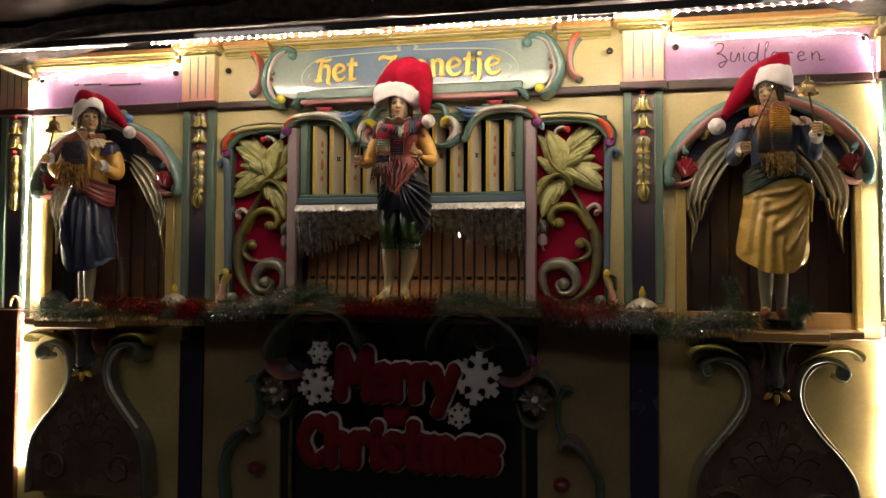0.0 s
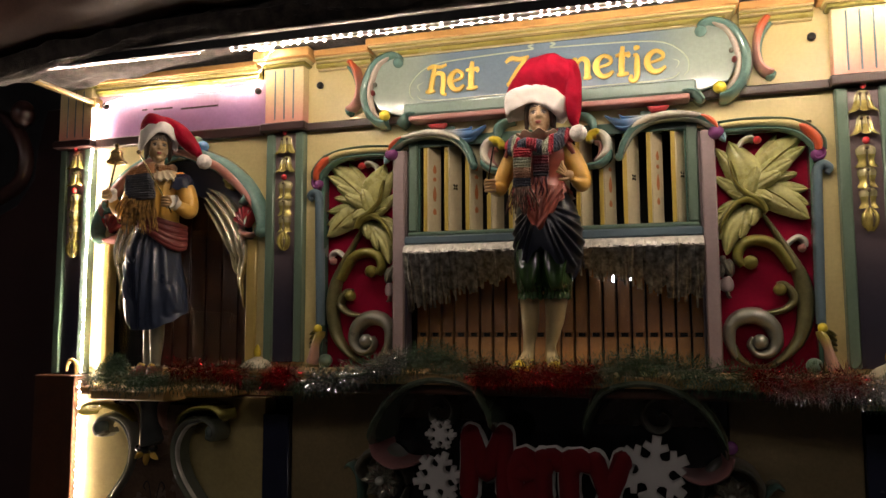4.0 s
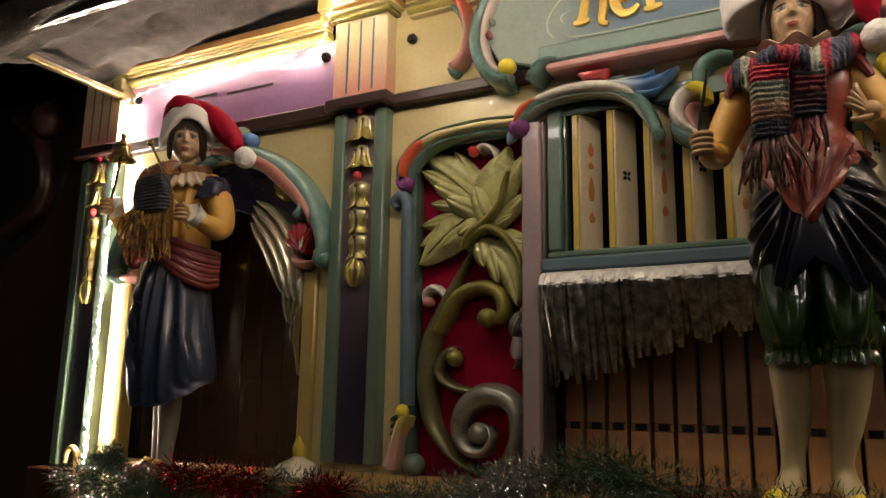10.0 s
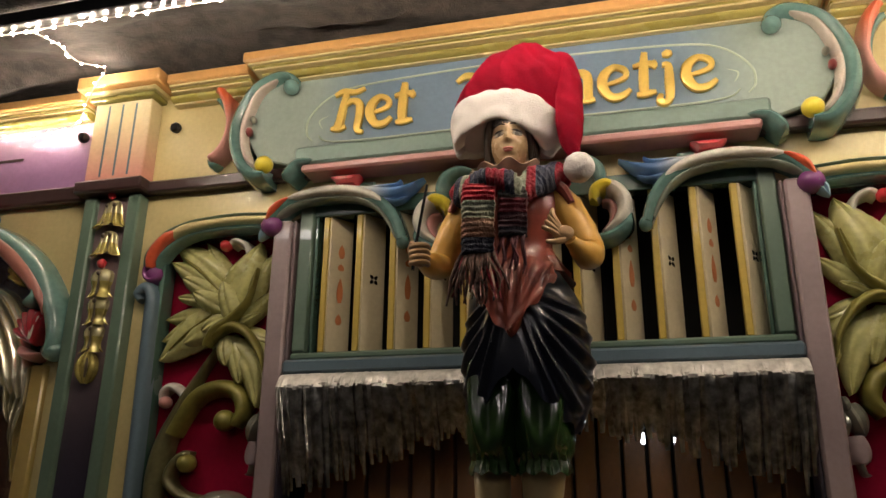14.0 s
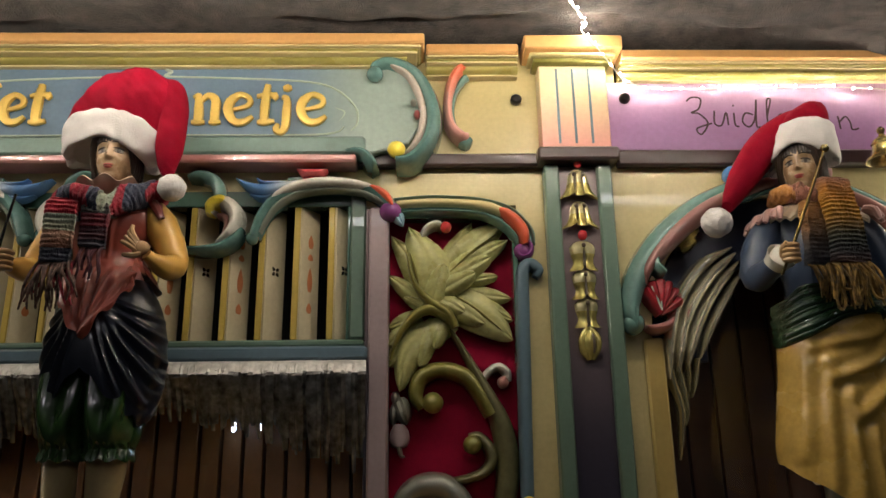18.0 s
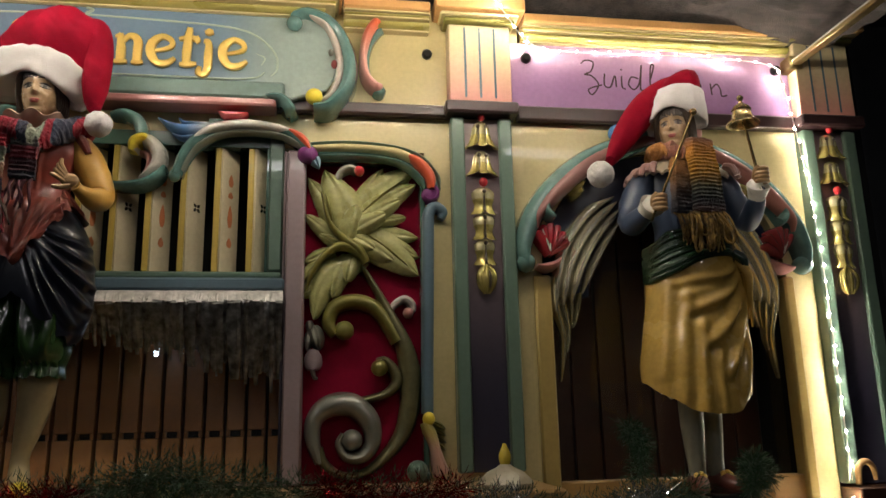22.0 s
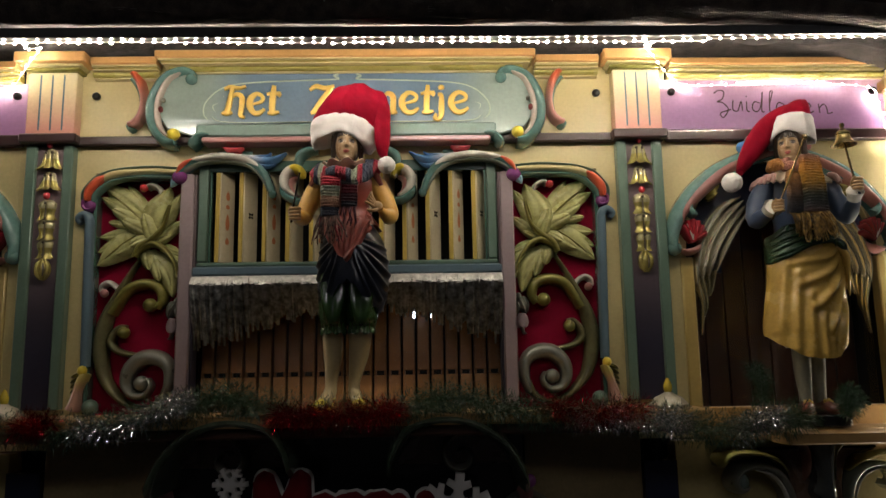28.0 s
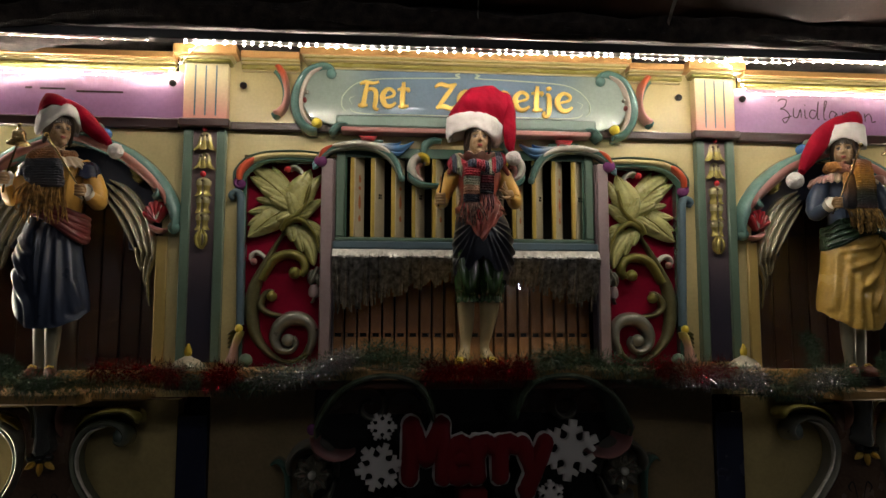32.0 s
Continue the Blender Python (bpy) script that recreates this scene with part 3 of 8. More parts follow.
o = thing("outer_wing", -2.25, 0.0, 0.3, "dark carved side wing with a large open scroll", "side wing")
part("wing_board", slab(bmesh.new(), [(-2.056, 0.3), (-2.056, 2.55), (-2.16, 2.55), (-2.20, 2.40), (-2.215, 2.25), (-2.30, 2.14), (-2.45, 2.08), (-2.45, 0.3)], -0.06, -0.02), MAROON, o)
part("wing_scroll", ribbon(bmesh.new(), [(-2.43, 2.56, 0.02), (-2.33, 2.495, 0.028), (-2.255, 2.37, 0.03), (-2.262, 2.26, 0.03), (-2.325, 2.205, 0.03), (-2.42, 2.165, 0.03)], -0.02, 0.05), MAROON, o)
part("wing_knob", ball(bmesh.new(), -2.25, 0.02, 2.53, 0.05, 0.05, 0.06), MAROON, o)

# ---- lilac name panels ----
for s in (-1, 1):
    p = thing("lilac_panel", s * 1.49, 0, 2.39, "lilac painted panel with handwritten lettering", "panel", "lilac panels")
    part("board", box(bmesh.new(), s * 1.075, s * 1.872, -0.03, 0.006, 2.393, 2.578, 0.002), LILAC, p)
    for k in (1.118, 1.83):
        b = lathe(bmesh.new(), 0, 0, [(0.003, 0.0), (0.011, 0.0), (0.0135, 0.004), (0.0135, 0.013), (0.009, 0.02), (0.003, 0.021)], n=12)
        bmesh.ops.rotate(b, verts=b.verts[:], cent=V(0, 0, 0), matrix=Matrix.Rotation(radians(90), 3, "X"))
        bmesh.ops.translate(b, verts=b.verts[:], vec=Vector((s * k, -0.005, 2.531)))
        part("peg", b, STEEL, p)


panel_r = [o for o in scene.objects if o.name.startswith("lilac_panel")]
script = ([(0.0, 0.85), (0.03, 1.0), (0.075, 0.95), (0.06, 0.6), (0.02, 0.45), (0.06, 0.42), (0.10, 0.1), (0.06, -0.3), (0.04, -0.1), (0.12, 0.1)], [(0.14, 0.55), (0.135, 0.1), (0.17, 0.05), (0.20, 0.5), (0.205, 0.05)], [(0.24, 0.5), (0.24, 0.08), (0.26, 0.02)], [(0.24, 0.72), (0.243, 0.78)], [(0.34, 0.45), (0.30, 0.5), (0.28, 0.2), (0.31, 0.02), (0.345, 0.3), (0.365, 1.0), (0.35, 0.1), (0.37, 0.03)],
          [(0.41, 0.4), (0.44, 1.0), (0.42, 0.95), (0.41, 0.1), (0.43, 0.03)], [(0.52, 0.42), (0.48, 0.5), (0.46, 0.2), (0.49, 0.02), (0.525, 0.4), (0.53, 0.05)], [(0.58, 0.5), (0.585, 0.05)], [(0.585, 0.3), (0.61, 0.48), (0.635, 0.42)], [(0.67, 0.25), (0.72, 0.35), (0.70, 0.52), (0.67, 0.3), (0.69, 0.03), (0.74, 0.12)], [(0.78, 0.5), (0.785, 0.05)], [(0.785, 0.3), (0.82, 0.5), (0.84, 0.3), (0.845, 0.05), (0.88, 0.1)])
for st in script:                        # thin brown script: Zuidlaren
    part("script_letter", ribbon(bmesh.new(), [(1.270 + 0.47 * x, 2.463 + 0.075 * y - 0.018 * x, 0.0022) for x, y in st], 0.0062, 0.0014, seg=4, n=5), MAROON, panel_r[1], "thin brown script stroke")
for u0, u1, z in ((-1.655, -1.63, 2.498), (-1.60, -1.51, 2.496), (-1.47, -1.30, 2.488)):   # a private name, kept as bars
    part("writing_bar", box(bmesh.new(), u0, u1, 0.0062, 0.0078, z, z + 0.007, 0.0), MAROON, panel_r[0], "thin brown bar of writing")

# screws on the cream fields beside the name board
for s in (-1, 1):
    b = lathe(bmesh.new(), 0, 0, [(0.003, 0.0), (0.012, 0.0), (0.0135, 0.004), (0.0135, 0.012), (0.009, 0.017), (0.003, 0.018)], n=12)
    bmesh.ops.rotate(b, verts=b.verts[:], cent=V(0, 0, 0), matrix=Matrix.Rotation(radians(90), 3, "X"))
    bmesh.ops.translate(b, verts=b.verts[:], vec=Vector((s * 0.856, 0.0, 2.531)))
    part("bolt_head", b, STEEL, front, "dark round bolt head")

# ---- name board ----
nb = thing("name_board", 0, 0, 2.35, "blue painted name board with carved scroll ends and gilt letters", "sign")
outl = [(-0.52, 2.375), (0.52, 2.375)] + [(0.60, 2.40), (0.635, 2.46), (0.63, 2.53), (0.59, 2.575), (0.55, 2.592)] + [(-0.55, 2.592), (-0.59, 2.575), (-0.63, 2.53), (-0.635, 2.46), (-0.60, 2.40)]
part("board", slab(bmesh.new(), outl, -0.021, 0.030), SIGNG, nb)
b = bmesh.new()
for s in (-1, 1):
    ribbon(b, [(0.03, 2.588, 0.004), (0.045, 2.582, 0.0045), (0.03, 2.572, 0.004), (0.06, 2.569, 0.003), (0.2, 2.565, 0.0032), (0.36, 2.556, 0.0032), (0.43, 2.535, 0.003), (0.475, 2.49, 0.003), (0.48, 2.45, 0.003), (0.465, 2.43, 0.0015)], 0.028, 0.0065, s=s, seg=6)
    ribbon(b, [(0.37, 2.535, 0.001), (0.41, 2.518, 0.003), (0.425, 2.492, 0.003), (0.45, 2.478, 0.004), (0.438, 2.456, 0.003), (0.415, 2.462, 0.001)], 0.028, 0.004, s=s, seg=6)
    ribbon(b, [(0.0, 2.419, 0.0025), (0.2, 2.419, 0.0025), (0.36, 2.419, 0.0025), (0.43, 2.425, 0.002), (0.45, 2.44, 0.001)], 0.031, 0.005, s=s, seg=6)
part("line_ornament", b, paint("pale_sage_paint", (0.40, 0.48, 0.38), rough=0.28, coat=0.4), nb, "thin raised pale green line ornament")
part("lower_rail", box(bmesh.new(), -0.50, 0.50, -0.021, 0.046, 2.3665, 2.411, 0.006), paint("pale_teal_rail_paint", (0.15, 0.235, 0.20), rough=0.42, coat=0.22, size=12, var=0.2), nb)
part("pink_rail", box(bmesh.new(), -0.48, 0.48, -0.021, 0.050, 2.346, 2.3655, 0.005), PINK, nb)
for s in (-1, 1):
    part("scroll_end", ribbon(bmesh.new(), [(0.512, 2.566, 0.010), (0.52, 2.592, 0.0145), (0.556, 2.602, 0.0185), (0.609, 2.578, 0.0211), (0.643, 2.523, 0.0224), (0.656, 2.462, 0.0224), (0.642, 2.402, 0.0224), (0.605, 2.358, 0.0211), (0.569, 2.352, 0.0158)], -0.021, 0.079, s=s), TEAL, nb, "teal C-scroll")
    # rose inner band, whitened for the highlight that runs along the scroll
    part("scroll_inlay", ribbon(bmesh.new(), [(0.545, 2.598, 0.003), (0.595, 2.571, 0.007), (0.622, 2.52, 0.009), (0.632, 2.462, 0.009), (0.622, 2.408, 0.009), (0.598, 2.374, 0.007), (0.575, 2.366, 0.003)], 0.030, 0.034, s=s), paint("rose_highlight_paint", (0.50, 0.43, 0.37), rough=0.25, coat=0.7), nb, "rose inside of the scroll with a painted white highlight")
    part("scroll_ball", ball(bmesh.new(), 0.52, 0.045, 2.567, 0.020, 0.02, 0.019, s=s), TEAL, nb)
    part("yellow_ball", ball(bmesh.new(), 0.571, 0.048, 2.374, 0.021, 0.022, 0.02, s=s), YELLOW, nb)
    part("red_berry", ball(bmesh.new(), 0.618, 0.044, 2.463, 0.008, 0.012, 0.011, s=s), SASH, nb)
    part("ivory_berry", ball(bmesh.new(), 0.610, 0.044, 2.494, 0.007, 0.010, 0.009, s=s), PEWTER, nb)
    part("rail_curl", ribbon(bmesh.new(), [(0.44, 2.376, 0.008), (0.49, 2.372, 0.015), (0.512, 2.352, 0.017), (0.522, 2.336, 0.010)], -0.021, 0.079, s=s), TEAL, nb)
    so = ribbon(bmesh.new(), [(0.735, 2.600, 0.008), (0.72, 2.598, 0.014), (0.701, 2.564, 0.014), (0.691, 2.509, 0.011), (0.697, 2.455, 0.013), (0.72, 2.425, 0.015), (0.738, 2.428, 0.008)], -0.021, 0.052, s=s)
    part("side_scroll", so, paint("flame_fade_paint", (0.62, 0.30, 0.26), rough=0.28, coat=0.4, fade=("z", 0.14, 0.25, (0.62, 0.10, 0.03))), nb, "scroll fading from rose to orange")
    part("side_scroll_edge", ribbon(bmesh.new(), [(0.742, 2.590, 0.006), (0.728, 2.58, 0.009), (0.709, 2.545, 0.008), (0.701, 2.50, 0.007), (0.707, 2.455, 0.008), (0.728, 2.412, 0.012), (0.742, 2.424, 0.009)], -0.021, 0.036, s=s), TEAL, nb)
# gilt letters, one by one, in strokes: (across, up, half width) within each letter's own box
STROKES = {
    "H": [[(0.46, 0.97, 0.006), (0.36, 0.6, 0.0075), (0.26, 0.15, 0.0085), (0.2, 0.03, 0.009)], [(0.0, 0.04, 0.004), (0.2, 0.03, 0.007), (0.45, 0.06, 0.004)], [(0.08, 0.88, 0.004), (0.35, 0.96, 0.0065), (0.7, 0.92, 0.0055), (1.0, 0.99, 0.004)], [(0.4, 0.60, 0.004), (0.62, 0.70, 0.006), (0.84, 0.60, 0.008), (0.85, 0.28, 0.008), (0.80, -0.04, 0.007), (0.98, -0.12, 0.004)]],
    "e": [[(0.14, 0.45, 0.003), (0.8, 0.60, 0.005), (0.86, 0.84, 0.006), (0.5, 0.98, 0.006), (0.16, 0.74, 0.009), (0.11, 0.38, 0.010), (0.35, 0.06, 0.008), (0.70, 0.05, 0.007), (1.0, 0.24, 0.004)]],
    "t": [[(0.55, 1.0, 0.006), (0.47, 0.6, 0.009), (0.43, 0.2, 0.009), (0.46, 0.04, 0.008)], [(0.1, 0.03, 0.004), (0.45, 0.03, 0.007), (0.95, 0.06, 0.004)], [(0.02, 0.70, 0.004), (0.45, 0.73, 0.006), (0.98, 0.72, 0.006)], [(0.92, 0.80, 0.003), (0.98, 0.70, 0.005), (0.86, 0.62, 0.004)]],
    "Z": [[(0.0, 0.84, 0.004), (0.25, 0.96, 0.007), (0.6, 0.90, 0.007), (0.97, 0.98, 0.004)], [(0.86, 0.92, 0.006), (0.5, 0.5, 0.008), (0.15, 0.08, 0.006)], [(0.05, 0.05, 0.005), (0.4, 0.1, 0.008), (0.75, 0.03, 0.007), (1.0, 0.18, 0.004)]],
    "o": [[(0.5, 0.99, 0.005), (0.16, 0.75, 0.009), (0.12, 0.36, 0.010), (0.5, 0.03, 0.006), (0.88, 0.36, 0.010), (0.85, 0.75, 0.009), (0.5, 0.99, 0.005)]],
    "n": [[(0.18, 1.0, 0.006), (0.23, 0.5, 0.009), (0.23, 0.05, 0.009)], [(0.0, 0.04, 0.004), (0.22, 0.04, 0.006), (0.45, 0.05, 0.004)], [(0.0, 0.90, 0.003), (0.2, 0.96, 0.006)], [(0.26, 0.72, 0.004), (0.5, 0.95, 0.006), (0.78, 0.80, 0.009), (0.79, 0.3, 0.009), (0.79, 0.05, 0.009)], [(0.6, 0.04, 0.004), (0.8, 0.04, 0.006), (1.0, 0.06, 0.004)]],
    "j": [[(0.3, 0.75, 0.004), (0.62, 0.71, 0.007), (0.62, 0.4, 0.009), (0.58, 0.15, 0.008), (0.33, 0.03, 0.006), (0.02, 0.08, 0.007), (0.12, 0.20, 0.004)], [(0.35, 0.94, 0.004), (0.62, 0.95, 0.0075), (0.9, 0.96, 0.004)]]}
for ch, u, w, z, h in (("H", -0.418, 0.078, 2.447, 0.099), ("e", -0.331, 0.055, 2.447, 0.072), ("t", -0.270, 0.045, 2.447, 0.098), ("Z", -0.126, 0.085, 2.444, 0.102), ("o", -0.036, 0.058, 2.446, 0.074), ("n", 0.030, 0.060, 2.446, 0.074), ("n", 0.102, 0.066, 2.446, 0.074), ("e", 0.178, 0.062, 2.446, 0.074), ("t", 0.247, 0.046, 2.446, 0.098), ("j", 0.295, 0.036, 2.420, 0.122), ("e", 0.344, 0.064, 2.446, 0.074)):
    b = bmesh.new()
    for k, st in enumerate(STROKES[ch]):
        ribbon(b, [(u + x * w, z + y * h, q * 1.12) for x, y, q in st], 0.033, 0.0125 - 0.0004 * k, flatness=0.14, seg=9)
    part("letter", b, GOLD, nb)
nb.location.y -= 0.020     # the board stands proud of the wall

# ---- window with swell shutters, rail and the pipe opening below ----
win = thing("shutter_window", 0, 0, 1.90, "green framed window with painted swell shutters", "window")
for s in (-1, 1):
    part("jamb", box(bmesh.new(), s * 0.466, s * 0.5, -0.02, 0.012, 1.955, 2.30, 0.004), GREEN, win)
    part("inner_jamb", box(bmesh.new(), s * 0.458, s * 0.4655, -0.03, 0.0, 1.955, 2.30, 0.002), GREEND, win)
part("sill", box(bmesh.new(), -0.508, 0.508, -0.04, 0.034, 1.906, 1.936, 0.006), SLATE, win)
part("sill_bead", box(bmesh.new(), -0.5, 0.5, -0.03, 0.016, 1.937, 1.953, 0.005), GREEN, win)
part("head_board", box(bmesh.new(), -0.5, 0.5, -0.03, 0.004, 2.262, 2.30, 0.002), GREEND, win)
for k in range(12):
    u = -0.437 + 0.0782 * k
    sh = part("shutter", box(bmesh.new(), u - 0.008, u + 0.006, -0.014, 0.0005, 1.955, 2.262, 0.002), paint("mustard_edge_paint", (0.52, 0.38, 0.075), rough=0.35), win, "mustard edge of a swell shutter")
    b = box(bmesh.new(), -0.030, 0.030, -0.005, 0.005, 1.955, 2.262, 0.0015, turn=54.6)
    bmesh.ops.translate(b, verts=b.verts[:], vec=(u + 0.0234, 0.0275, 0))
    part("shutter_face", b, paint("ivory_shutter_paint", (0.56, 0.49, 0.33), rough=0.35), sh, "ivory shutter face")
    mk = bmesh.new()
    c, sn = math.cos(radians(54.6)), math.sin(radians(54.6))
    if k % 2 == 0:
        for zz, hh in ((2.185, 0.016), (2.148, 0.008), (2.095, 0.028), (2.03, 0.012)):
            leaf(mk, (0, zz - hh), (0, zz + hh), 0.008, 0.0052, 0.001, nl=6, nw=4)
        mm = paint("faded_orange_paint", (0.50, 0.17, 0.06), rough=0.4)
    else:
        for a in range(4):
            th = radians(45 + 90 * a + 0)
            leaf(mk, (0.003 * math.cos(th), 2.115 + 0.003 * math.sin(th)), (0.014 * math.cos(th), 2.115 + 0.014 * math.sin(th)), 0.004, 0.0052, 0.001, nl=5, nw=4)
        mm = BLACK
    o = V(0, 0, 0)
    for v in mk.verts:
        x, y = v.co.x - o.x, v.co.y - o.y
        v.co.x, v.co.y = o.x + u + 0.0234 + x * c - y * sn, o.y + 0.0275 + x * sn + y * c
    part("painted_ornament", mk, mm, sh)
# black sheet standing in for the dark depth behind the shutters
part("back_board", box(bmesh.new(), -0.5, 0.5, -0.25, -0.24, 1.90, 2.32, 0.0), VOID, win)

for s in (-1, 1):
    p = thing("mauve_post", s * 0.53, 0, 1.47, "mauve painted post beside the pipe window", "post", "posts of the pipe window")
    part("post_board", box(bmesh.new(), s * 0.509, s * 0.553, -0.04, 0.032, 1.47, 2.25, 0.005), MAUVE, p)
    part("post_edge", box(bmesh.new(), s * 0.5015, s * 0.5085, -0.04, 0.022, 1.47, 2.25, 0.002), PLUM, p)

# stopped wooden pipes
for k in range(21):
    u = -0.49 + 0.049 * k
    p = thing("organ_pipe", u, -0.13, 1.47, "stopped brown wooden organ pipe with a lip block", "organ pipe", "row of wooden pipes")
    part("pipe_body", box(bmesh.new(), u - 0.0205, u + 0.0205, -0.17, -0.13, 1.592, 1.90, 0.002), BROWN, p)
    # black block drawn for the darkness in the pipe's mouth
    part("lip", slab(bmesh.new(), [(u - 0.0125, 1.577), (u + 0.0125, 1.577), (u + 0.0125, 1.594), (u - 0.0125, 1.594)], -0.15, -0.138, bev=0.001), VOID, p)
    for q in (-1, 1):
        a, b2 = sorted((u + q * 0.013, u + q * 0.0205))
        part("lip_cheek", box(bmesh.new(), a, b2, -0.17, -0.13, 1.578, 1.5915, 0.0), BROWN, p)
    part("lip_block", box(bmesh.new(), u - 0.0205, u + 0.0205, -0.17, -0.124, 1.47, 1.577, 0.002), BROWNL, p)
# black sheet that stands for the unlit space behind the pipes
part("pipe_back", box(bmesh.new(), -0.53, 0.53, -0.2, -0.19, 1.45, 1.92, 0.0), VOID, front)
part("pipe_floor", box(bmesh.new(), -0.53, 0.53, -0.19, 0.0, 1.45, 1.4695, 0.0), DARKW, front)
pane = part("window_pane", box(bmesh.new(), -0.5, 0.5, -0.062, -0.059, 1.47, 1.9, 0.0), glass, None, flat=True)
tagged(pane, "clear glass pane before the wooden pipes", "window pane", kind="structure")
pane.visible_shadow = False

# tinsel fringe under the sill
b = bmesh.new()
rnd = random.Random(4)
for k in range(190):
    u = -0.498 + 0.996 * (k + rnd.uniform(-0.5, 0.5)) / 189
    dep = 1.905 - (0.085 + 0.13 * min(1, abs(u - 0.03) / 0.48) ** 1.3) + rnd.uniform(-0.028, 0.02)
    w = rnd.uniform(0.005, 0.012)
    d = rnd.uniform(-0.006, 0.010)
    fold = rnd.uniform(-0.006, 0.004)
    rows = []
    for j in range(9):
        if j < 5:             # folded over the sill edge, then hanging back to the glass
            z, bul = ((1.905, 0.030), (1.900, 0.040), (1.891, 0.048), (1.881, 0.054), (1.874, 0.055))[j]
            z += (0, 0.1, 0.4, 0.8, 1)[j] * fold
            q = 0.1 * j
        else:
            q = (0.25, 0.5, 0.78, 1.0)[j - 5]
            z = 1.874 + fold + (dep - 1.874 - fold) * q
            bul = (0.044, 0.028, 0.012, 0.000)[j - 5]
        bul += d * (0.3 if j < 4 else 1) + rnd.uniform(-0.0015, 0.0015)
        x = u + rnd.uniform(-0.0015, 0.0015)
        ww = w * (1 - 0.5 * q * q)
        rows.append([V(x - ww, bul, z), V(x, bul + 0.003, z), V(x + ww, bul, z), V(x, bul - 0.003, z)])
    rings(b, rows)
# faces of the top fold get the whiter colour, its brightness painted in
for f in b.faces:
    f.material_index = 1 if f.calc_center_median().z > 1.8765 else 0
solid("tinsel_fringe", b, [FRINGE, LITTOP], "silver grey tinsel fringe hanging under the window sill", "fringe", kind="stuff")


